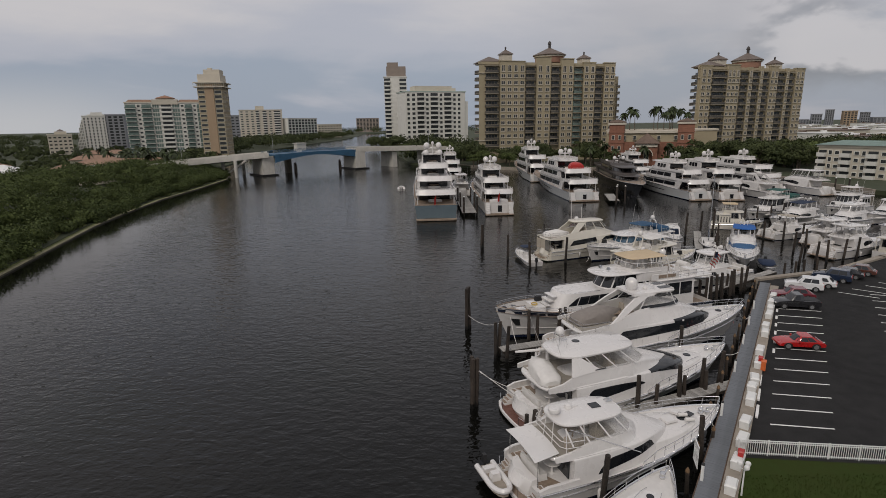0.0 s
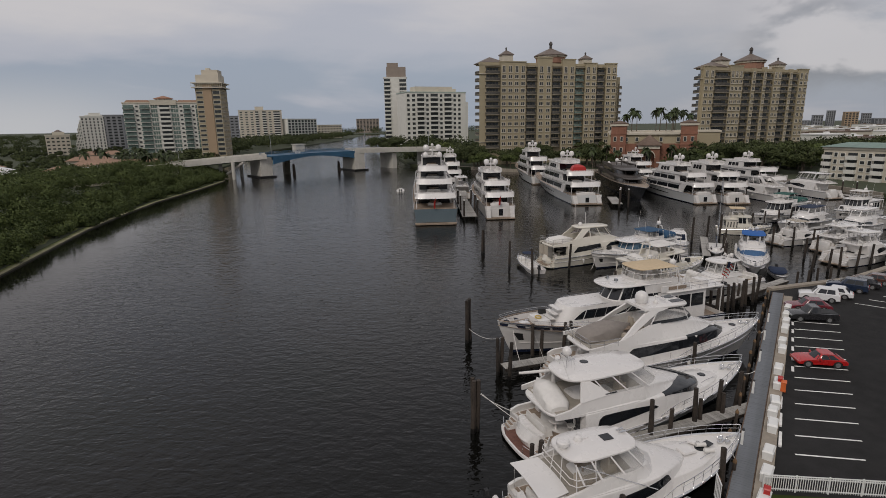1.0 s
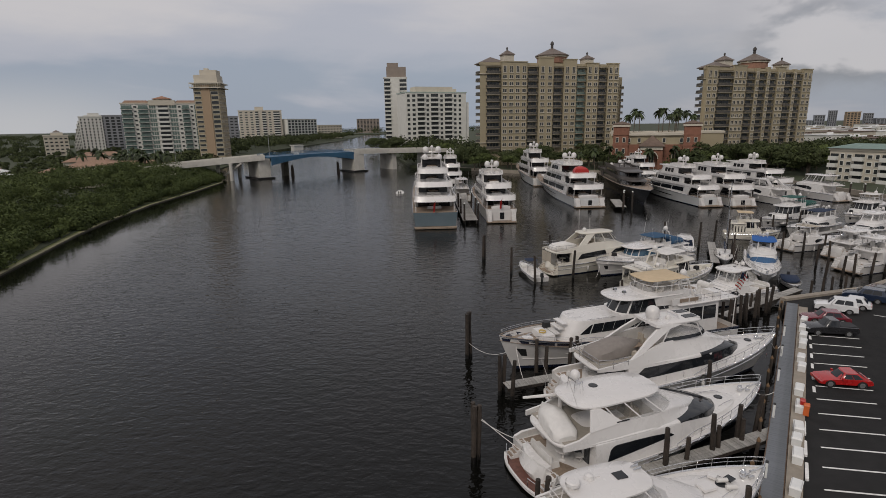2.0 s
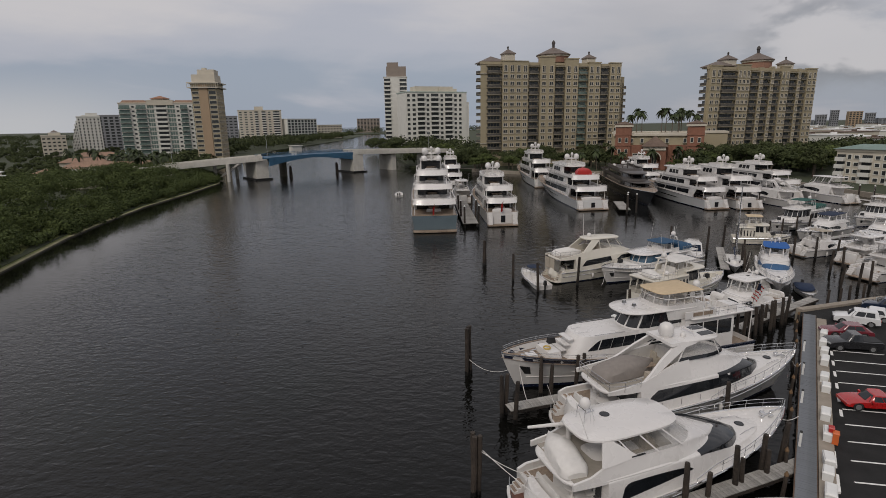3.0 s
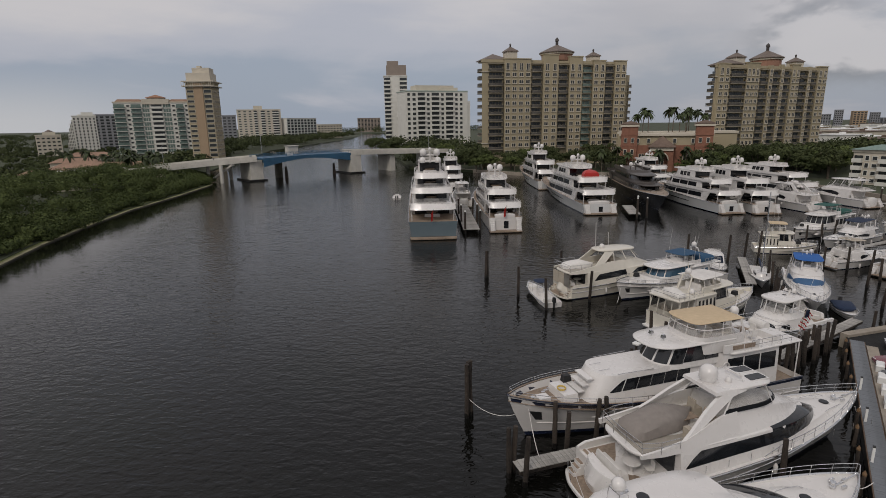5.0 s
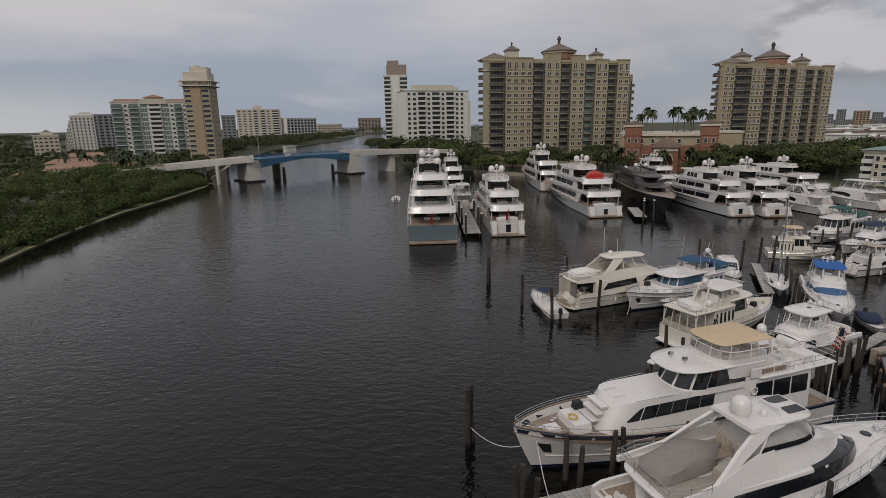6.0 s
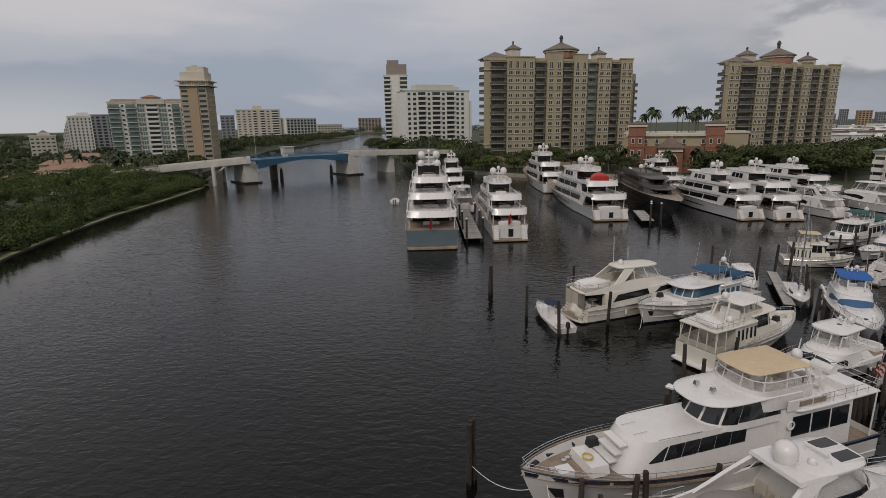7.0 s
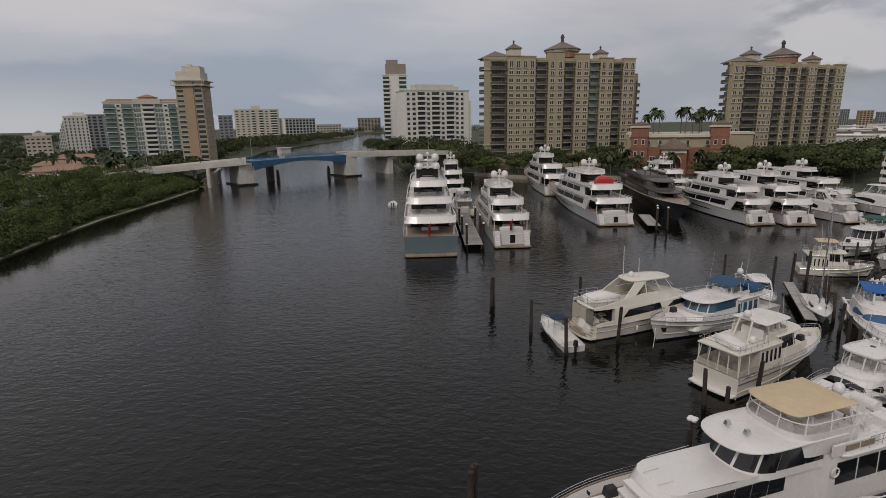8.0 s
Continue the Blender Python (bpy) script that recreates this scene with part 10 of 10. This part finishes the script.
def car(label, x, yy, rz, paint, kind="sedan", L=4.5, W=1.8):
    """A parked car: body with wheel arches, glazed cabin, lamps, bumpers and four wheels. +x is the nose."""
    y = thing("car", label, "car", pose(x, yy, 1.185, 0, 0, rz), "parked cars")
    hb = {"sedan": 0.78, "suv": 0.98, "pickup": 0.95, "coupe": 0.72}[kind]
    prof = [(-L / 2, 0.35), (-L / 2 + 0.03, hb - 0.1), (-L / 2 + 0.15, hb), (L * 0.22, hb), (L * 0.44, hb - 0.12), (L / 2, hb - 0.3), (L / 2, 0.32)]
    bot = []
    for cx in (L * 0.31, -L * 0.30):
        bot += [(cx + 0.38 * math.cos(math.pi * q / 6), 0.30 + 0.36 * math.sin(math.pi * q / 6)) for q in range(7)]
    pts = prof + bot
    bm = B()
    secs = []
    for s, zk in ((-1.0, 0.96), (-0.93, 1.0), (0, 1.02), (0.93, 1.0), (1.0, 0.96)):
        secs.append([bm.verts.new((px, s * W / 2, 0.3 + (pz - 0.3) * zk)) for px, pz in pts])
    for a, b in zip(secs, secs[1:]):
        for i in range(len(pts)):
            j = (i + 1) % len(pts)
            bm.faces.new((a[i], a[j], b[j], b[i]))
    bm.faces.new(secs[0][::-1])
    bm.faces.new(secs[-1])
    part("body", bm, paint, y, smooth=True)
    cab = {"sedan": (-0.42, 0.22, -0.28, 0.06, 0.52), "suv": (-0.47, 0.2, -0.42, 0.06, 0.62), "pickup": (-0.12, 0.2, -0.1, 0.08, 0.62), "coupe": (-0.45, 0.18, -0.22, 0.02, 0.46)}[kind]
    x0, x1, t0, t1, ch = cab
    T = Tier(outline(x0 * L, x1 * L, W * 0.46, 0.25, 4), hb - 0.03, outline(t0 * L, t1 * L, W * 0.37, 0.2, 4), hb + ch)
    part("cabin", T.body(B(), 2), paint, y, smooth=True)
    front_glass(y, T, 0.14, 0.12, 0.9, 1)
    side_glass(y, T, x0 * L + 0.35, x1 * L - 0.45, 0.16, 0.86, n=2, gap=0.08)
    bm = B()
    w0, w1 = W * 0.38, W * 0.31
    dx = (t0 - x0) * L
    v = [bm.verts.new((x0 * L + dx * h - 0.03, q * (w0 + (w1 - w0) * h), hb - 0.03 + ch * h)) for q, h in ((-1, 0.15), (1, 0.15), (1, 0.88), (-1, 0.88))]
    bm.faces.new(v)
    part("rear_window", bm, DARKGLASS, y)
    for cx in (L * 0.31, -L * 0.30):
        for s in (1, -1):
            bm = B()
            cyl(bm, (cx, s * (W / 2 - 0.2), 0.32), (cx, s * (W / 2 + 0.01), 0.32), 0.32, n=16)
            w = part("wheel", bm, TYRE, y, smooth=True)
            bm = B()
            cyl(bm, (cx, s * (W / 2), 0.32), (cx, s * (W / 2 + 0.025), 0.32), 0.2, n=12)
            part("rim", bm, ALLOY, w)
    for s in (1, -1):
        bm = B()
        box(bm, (L / 2 - 0.02, s * W * 0.34, hb - 0.3), (0.1, 0.34, 0.14))
        part("headlight", bm, CHROME, y)
        bm = B()
        box(bm, (-L / 2 + 0.02, s * W * 0.36, hb - 0.2), (0.08, 0.28, 0.16))
        part("tail_light", bm, RED_PAINT, y)
        bm = B()
        box(bm, (x1 * L - 0.35, s * (W / 2 + 0.08), hb + 0.08), (0.12, 0.2, 0.14))
        part("mirror", bm, paint, y)
    bm = B()
    box(bm, (L / 2, 0, 0.42), (0.12, W * 0.92, 0.2))
    part("front_bumper", bm, BLACK if kind in ("suv", "pickup") else paint, y)
    bm = B()
    box(bm, (-L / 2, 0, 0.45), (0.12, W * 0.92, 0.2))
    part("rear_bumper", bm, BLACK if kind in ("suv", "pickup") else paint, y)
    if kind == "pickup":
        bm = B()
        box(bm, (-L * 0.31, 0, hb + 0.02), (L * 0.34, W * 0.8, 0.05))
        part("bed_cover", bm, BLACK, y)


P_RED, P_WHITE, P_DARK, P_BLUE, P_MAROON, P_BROWN = (car_paint("red_car_paint", (0.40, 0.012, 0.012)), car_paint("white_car_paint", (0.7, 0.7, 0.7)), car_paint("black_car_paint", (0.02, 0.02, 0.022)), car_paint("navy_car_paint", (0.015, 0.025, 0.05)), car_paint("maroon_car_paint", (0.16, 0.02, 0.03)), car_paint("brown_car_paint", (0.09, 0.035, 0.025)))
car("bright red coupe parked nose to the kerb", 31.2, 45.2, 171, P_RED, "coupe", 3.7, 1.65)
car("black pickup parked beside the maroon car", 37.4, 55.6, 170, P_DARK, "pickup", 4.4, 1.75)
car("maroon sedan parked in the far bays", 39.0, 58.6, 168, P_MAROON, "sedan", 4.1, 1.7)
car("white estate car in the far corner", 42.3, 61.8, 150, P_WHITE, "suv", 3.9, 1.7)
car("white hatchback next to the estate car", 44.8, 63.0, 142, P_WHITE, "sedan", 3.7, 1.65)
car("dark blue people carrier by the quay", 48.0, 65.2, 140, P_BLUE, "suv", 4.1, 1.75)
car("black sedan parked by the quay", 50.6, 66.6, 140, P_DARK, "sedan", 4.0, 1.7)
car("brown sedan parked by the quay", 53.2, 68.0, 140, P_BROWN, "sedan", 4.0, 1.7)


def dock_box(x, yy, rz, L=1.1, W=0.6, H=0.62):
    y = thing("dock_box", "white fibreglass dock box on the kerb", "dock box", pose(x, yy, 1.31, 0, 0, rz), "dock boxes")
    bm = B()
    box(bm, (0, 0, H * 0.38), (L * 0.94, W * 0.9, H * 0.76), taper=1.04)
    part("box_body", bm, WHITE_PAINT, y)
    bm = B()
    prism(bm, [(-L / 2, -W / 2), (L / 2, -W / 2), (L / 2, W / 2), (-L / 2, W / 2)], H * 0.76, H * 0.86)
    box(bm, (0, 0, H * 0.93), (L * 0.96, W * 0.92, H * 0.14), taper=0.86)
    part("lid", bm, WHITE_PAINT, y)


random.seed(9)
for s in (12.3, 15.0, 17.6, 20.0, 23.6, 25.6, 27.2, 30.6, 33.5, 38.2, 40.2, 44.0, 46.2, 48.5, 51.0):
    p = wp(s + 1.2, WW + 0.52 + random.uniform(-0.05, 0.1))
    dock_box(p.x, p.y, WANG + random.uniform(-6, 6), random.uniform(0.9, 1.5))


def post_thing(name, label, x, yy, z, h, w, m, cap=None):
    y = thing(name, label, name.replace("_", " "), pose(x, yy, z, 0, 0, WANG), name + " row")
    bm = B()
    box(bm, (0, 0, h / 2), (w, w * 0.7, h), taper=0.94)
    part("cabinet", bm, m, y)
    bm = B()
    box(bm, (0, 0, h + 0.03), (w * 1.1, w * 0.8, 0.06), taper=0.8)
    part("cap", bm, cap or m, y)


for s in (16.4, 31.6):
    p = wp(s, WW + 0.7)
    post_thing("fire_cabinet", "red fire hose cabinet beside the boardwalk", p.x, p.y, 1.31, 0.9, 0.45, RED_PAINT)
for s in (31.3,):
    p = wp(s, WW + 0.95)
    post_thing("marker_bin", "orange plastic bin beside the kerb", p.x, p.y, 1.31, 0.75, 0.5, ORANGE_PAINT)
for s in (13.8, 22.0, 29.9, 36.5, 42.0, 47.5):
    p = wp(s, 0.5)
    post_thing("power_pedestal", "white power pedestal on the boardwalk edge", p.x, p.y, 1.22, 1.0, 0.22, WHITE_PAINT, BLACK)


def globe_lamp(x, yy):
    """A garden lamp: thin post with three white globes."""
    y = thing("garden_lamp", "thin white garden lamp post with three globes on the lawn", "garden lamp", pose(x, yy, 1.26))
    bm = B()
    cyl(bm, (0, 0, 0), (0, 0, 1.75), 0.05, 0.035, 8)
    part("post", bm, WHITE_PAINT, y)
    for k in range(3):
        a = 2.1 * k + 0.4
        bm = B()
        tube(bm, [(0, 0, 1.6), (0.16 * math.cos(a), 0.16 * math.sin(a), 1.62), (0.24 * math.cos(a), 0.24 * math.sin(a), 1.75)], 0.018)
        part("arm", bm, WHITE_PAINT, y)
        bm = B()
        lathe(bm, (0.24 * math.cos(a), 0.24 * math.sin(a), 1.74), [(0.05, 0), (0.13, 0.06), (0.15, 0.14), (0.12, 0.23), (0.03, 0.28)], 12)
        part("globe", bm, WHITE_PAINT, y, smooth=True)


globe_lamp(15.7, 25.5)


def fence():
    """White metal picket fence along the lawn's upper edge."""
    a, b = Vector((17.43, 29.2, 1.3)), Vector((31.0, 27.7, 1.26))
    y = thing("fence", "white metal picket fence between lawn and car park", "fence", along(a, b, 1.27))
    L = (b - a).length
    for k in range(9):
        bm = B()
        box(bm, (L * k / 8, 0, 0.5), (0.06, 0.06, 1.04))
        box(bm, (L * k / 8, 0, 1.04), (0.08, 0.08, 0.05), taper=0.5)
        part("post", bm, WHITE_PAINT, y)
    for z in (0.14, 0.86, 0.98):
        bm = B()
        box(bm, (L / 2, 0, z), (L, 0.05, 0.05))
        part("rail", bm, WHITE_PAINT, y)
    me = bpy.data.meshes.new("picket")
    bm = B()
    box(bm, (0, 0, 0.5), (0.028, 0.028, 0.95))
    bm.to_mesh(me)
    bm.free()
    me.materials.append(WHITE_PAINT)
    n = int(L / 0.125)
    for k in range(n):
        sub("picket", me, y, L * (k + 0.5) / n, 0, 0)


fence()


def sign_frame(x, yy, rz):
    y = thing("sandwich_board", "white slatted board leaning at the boardwalk edge", "board", pose(x, yy, 1.22, 0, 0, rz))
    for k in range(5):
        bm = B()
        box(bm, (-0.5 + 0.25 * k, 0.05, 0.75), (0.05, 0.04, 1.4))
        part("slat", bm, WHITE_PAINT, y)
    for z in (0.08, 1.42):
        bm = B()
        box(bm, (0, 0.05, z), (1.15, 0.05, 0.07))
        part("cross_rail", bm, WHITE_PAINT, y)


p = wp(15.2, -0.02)
sign_frame(p.x, p.y, WANG + 20)

# ---------------------------------------------------------------- finger docks, piles, lines


def finger_dock(label, a, b, w=1.1, z=0.95, name="finger_dock", pitch=0.3):
    y = thing(name, label, "dock", along(a, b, 0), "finger docks")
    L = math.hypot(b[0] - a[0], b[1] - a[1])
    bm = B()
    for s in (-1, 1):
        box(bm, (L / 2, s * (w / 2 - 0.08), z - 0.18), (L, 0.14, 0.26))
    part("stringer", bm, PILE, y)
    me = bpy.data.meshes.new("plank")
    bm = B()
    box(bm, (0, 0, 0), (pitch - 0.025, w, 0.06), taper=0.985)
    bm.to_mesh(me)
    bm.free()
    me.materials.append(DOCK)
    n = int(L / pitch)
    for k in range(n):
        sub("plank", me, y, (k + 0.5) * L / n, 0, z - 0.03 + 0.006 * math.sin(k * 2.3))
    return y


finger_dock("grey timber finger dock between two white yachts", (4.6, 46.0), (29.0, 54.2), 1.15)
finger_dock("grey timber finger dock with power pedestals", (9.0, 33.6), (23.0, 39.2), 1.05)
finger_dock("timber finger dock at the head of the basin", (30.0, 61.6), (44.0, 70.8), 1.1)
finger_dock("short timber dock by the blue-canvas boat", (37.0, 66.8), (44.2, 82.5), 1.0)
finger_dock("timber dock with piles between the cream yachts", (40.0, 84.0), (46.0, 98.0), 1.2)
finger_dock("concrete-grey dock between the large yachts", (4.9, 122.8), (3.2, 160), 3.4, 1.0, pitch=0.5)
finger_dock("small dock beside the black yacht", (43.0, 138.6), (45.5, 152), 2.6, 1.0, pitch=0.5)
finger_dock("low timber dock by the sport-bridge yacht", (108.5, 146.5), (103.0, 172), 2.0, 1.0, pitch=0.5)
finger_dock("timber dock along the inner row", (60.0, 99.5), (86.0, 112.5), 1.2, pitch=0.5)


def pile_kind(h, r, seed, capm=None):
    """A rough timber pile with a wet dark foot."""
    random.seed(seed)
    y = thing("mooring_pile", "dark weathered timber mooring pile standing in the water", "pile", None, "mooring piles")
    bm = B()
    lx, ly = random.uniform(-0.04, 0.04) * h, random.uniform(-0.04, 0.04) * h
    rings = []
    for k in range(7):
        t = k / 6
        z = 0.25 + (h - 0.25) * t
        rr = r * (1.06 - 0.16 * t)
        rings.append([bm.verts.new((lx * t + rr * math.cos(2 * math.pi * q / 9) * (1 + 0.06 * math.sin(q * 2.1 + k)), ly * t + rr * math.sin(2 * math.pi * q / 9) * (1 + 0.06 * math.cos(q * 1.3 + k)), z)) for q in range(9)])
    for a, b in zip(rings, rings[1:]):
        for q in range(9):
            bm.faces.new((a[q], a[(q + 1) % 9], b[(q + 1) % 9], b[q]))
    bm.faces.new(rings[-1])
    part("shaft", bm, PILE, y)
    bm = B()
    cyl(bm, (0, 0, -0.6), (0, 0, 0.4), r * 1.1, r * 1.08, 9)
    part("wet_foot", bm, PILE_WET, y)
    if capm:
        bm = B()
        lathe(bm, (lx, ly, h), [(r * 1.02, -0.02), (r * 1.02, 0.1), (0.02, 0.3)], 9)
        part("pile_cap", bm, capm, y)
    return y


KINDS = {"tall": pile_kind(4.5, 0.19, 1), "mid": pile_kind(3.4, 0.17, 2), "berth": pile_kind(4.0, 0.18, 6), "low": pile_kind(2.5, 0.15, 3), "rust": pile_kind(1.75, 0.12, 4, RUST), "white": pile_kind(4.6, 0.22, 5, WHITE_PAINT)}
used = set()


def clear_of_hulls(x, yy):
    """The nearest place beside the boats for a pile that would stand inside a hull."""
    for a, b in HULLS:
        d = (b - a).normalized()
        L = (b - a).length
        r = Vector((x, yy)) - a
        s, o = r.dot(d), r.dot(Vector((-d.y, d.x)))
        t = s / L
        half = min(0.145 * L, 2.95) * (1 if t < 0.5 else max(0.0, 1 - ((t - 0.5) / 0.5) ** 2.2)) + 0.3
        if -0.5 < s < L + 0.3 and abs(o) < half:
            p = a + d * s + Vector((-d.y, d.x)) * (half if o > 0 or abs(o) < 0.02 else -half)
            return p.x, p.y
    return x, yy


def pile(kind, x, yy, rz=0):
    x, yy = clear_of_hulls(x, yy)
    m = pose(x, yy, 0, 0, 0, rz)
    if kind not in used:
        used.add(kind)
        KINDS[kind].matrix_world = m
        return
    copy_thing(KINDS[kind], m)


# dolphins out in the fairway
for x, yy in ((1.6, 37.2), (1.9, 37.5), (1.7, 37.7), (1.75, 53.4), (2.05, 53.7), (1.85, 53.9)):
    pile("berth" if yy < 40 else "tall", x, yy, x * 900)
for x, yy in ((5.65, 91.4), (5.95, 91.7), (9.3, 82.7), (12.0, 77.4), (16.5, 91.2), (17.9, 80.2), (39.1, 101.5), (4.2, 46.2), (4.5, 46.7), (5.1, 45.3)):
    pile("berth" if yy > 60 else "mid", x, yy, x * 700)
random.seed(19)
# berth piles beside the boats
for x, yy, kd in ((13.1, 36.3, "mid"), (14.4, 37.5, "low"), (16.4, 38.8, "mid"), (17.2, 38.2, "low"), (19.0, 39.6, "mid"), (19.6, 38.0, "low"), (21.4, 39.6, "mid"), (5.2, 30.9, "mid"), (4.7, 32.6, "low"), (15.6, 30.2, "mid"),
                  (8.4, 26.2, "mid"), (19.6, 47.6, "mid"), (7.7, 49.4, "mid"), (8.3, 48.4, "mid"), (10.5, 50.6, "mid"), (11.1, 51.2, "mid"), (14.8, 53.2, "mid"), (16.5, 54.0, "low"), 
                  (16.5, 60.4, "low"), (25.6, 69.2, "mid"), (21.1, 64.5, "mid"), (27.0, 66.6, "mid"), (20.8, 67.2, "mid")):
    pile(kd, x, yy, x * 333)
for a, b, n, kd in (((28.6, 59.0), (37.0, 64.4), 9, "mid"), ((29.5, 60.6), (36.0, 65.4), 5, "low"), ((38.5, 75.5), (47.0, 92.5), 6, "mid"), ((44.0, 98.0), (50.5, 101.0), 3, "tall"), ((53.0, 92.0), (64.5, 99.0), 5, "mid"), ((55.5, 85.0), (62.0, 89.0), 3, "mid"), ((60.0, 108.0), (76.0, 117.0), 5, "mid"), ((51.5, 76.5), (62.0, 80.5), 5, "mid"), ((44.5, 69.0), (50.0, 71.5), 4, "low")):
    for k in range(n):
        t = k / max(1, n - 1)
        pile(kd, a[0] + (b[0] - a[0]) * t + random.uniform(-.25, .25), a[1] + (b[1] - a[1]) * t + random.uniform(-.25, .25), random.uniform(0, 360))
for s in np.arange(10.5, 57.5, 2.9):
    p = wp(float(s), -0.16)
    pile("rust", p.x, p.y, float(s) * 77)
for x, yy in ((43.4, 138.4), (45.8, 138.8), (44.6, 141.5), (3.6, 123.2), (6.6, 124), (3.0, 132), (6.4, 133), (2.6, 142), (5.9, 143), (77.6, 143.5), (109.6, 147.6), (107.4, 150.0)):
    pile("white", x, yy, x * 50)


def mooring_line(a, b, sag=0.5):
    bm = B()
    a, b = Vector(a), Vector(b)
    tube(bm, [a.lerp(b, k / 10) - Vector((0, 0, sag * 4 * (k / 10) * (1 - k / 10))) for k in range(11)], 0.025, 5)
    tagged(part("mooring_line", bm, FABRIC_W), "pale rope mooring line from yacht to pile", "rope", "mooring lines")


for a, b, s in (((1.8, 53.5, 1.6), (5.6, 51.0, 1.8), 0.8), ((1.8, 37.4, 3.2), (5.4, 36.6, 1.7), 0.3), ((2.0, 37.7, 3.0), (9.5, 30.2, 1.6), 0.5), ((17.2, 32.6, 2.2), (17.4, 32.1, 1.3), 0.1), ((22.4, 42.3, 2.4), (25.0, 43.6, 1.4), 0.4), ((28.4, 50.0, 2.6), (30.6, 52.2, 1.4), 0.4), ((21.6, 80.0, 1.8), (20.2, 76.8, 1.0), 0.4), ((6.0, 50.4, 2.4), (6.2, 46.8, 1.0), 0.3)):
    mooring_line(a, b, s)

# floating white marker on its pile
y = thing("channel_marker", "short pile with four white lobes on top", "marker", pose(17.55, 62.2, -0.6))
bm = B()
cyl(bm, (0, 0, -0.5), (0, 0, 2.6), 0.12, n=8)
part("post", bm, PILE, y)
for k in range(4):
    bm = B()
    lathe(bm, (0.2 * math.cos(k * 1.57), 0.2 * math.sin(k * 1.57), 2.6), [(0.08, 0), (0.2, 0.08), (0.2, 0.2), (0.06, 0.28)], 10)
    part("lobe", bm, WHITE_PAINT, y, smooth=True)

# sailing boat with a bare mast
y, L = place_boat("sailing_boat", "white sailing boat with a bare mast and boom cover", "boat", (45.6, 92.8), (41.5, 84.0), "small boats")
H = Hull(L, 2.9, 0.95, 1.25, rake=1.2, full=1.8, stern=0.75)
H.build(y, GEL_SIDE)
bm = B()
T = Tier(outline(-L * 0.1, L * 0.2, 0.85, 1.6, 2), 0.9, outline(-L * 0.1, L * 0.17, 0.7, 1.4, 2), 1.4)
part("coachroof", T.body(bm, 2), GEL, y, smooth=True)
side_glass(y, T, -0.5, 1.4, 0.35, 0.75, n=2)
bm = B()
cyl(bm, (L * 0.08, 0, 1.0), (L * 0.06, 0, 12.5), 0.09, 0.06, 8)
part("mast", bm, CHROME, y)
bm = B()
cyl(bm, (L * 0.08, 0, 2.2), (-L * 0.38, 0, 2.3), 0.16, 0.12, 8)
part("boom_cover", bm, FABRIC_NAVY, y)
bm = B()
for q in ((L * 0.48, 0), (-L * 0.48, 0), (L * 0.06, 1.3), (L * 0.06, -1.3)):
    tube(bm, [(q[0], q[1], 1.0), (L * 0.06, 0, 12.3)], 0.012, 4)
part("rigging", bm, CHROME, y)

# boards of the quay walk
me = bpy.data.meshes.new("board")
bm = B()
box(bm, (0, 0, 0), (0.235, WW - 0.36, 0.05), taper=0.985)
bm.to_mesh(me)
bm.free()
me.materials.append(WALK)
n = int(LW / 0.25)
for k in range(n):
    p = wp((k + 0.5) * LW / n, WW / 2 + 0.18)
    ob = new("board", me)
    ob.parent = walkway
    ob.matrix_local = pose(p.x, p.y, 1.2 + 0.004 * math.sin(k * 1.9), 0, 0, WANG)
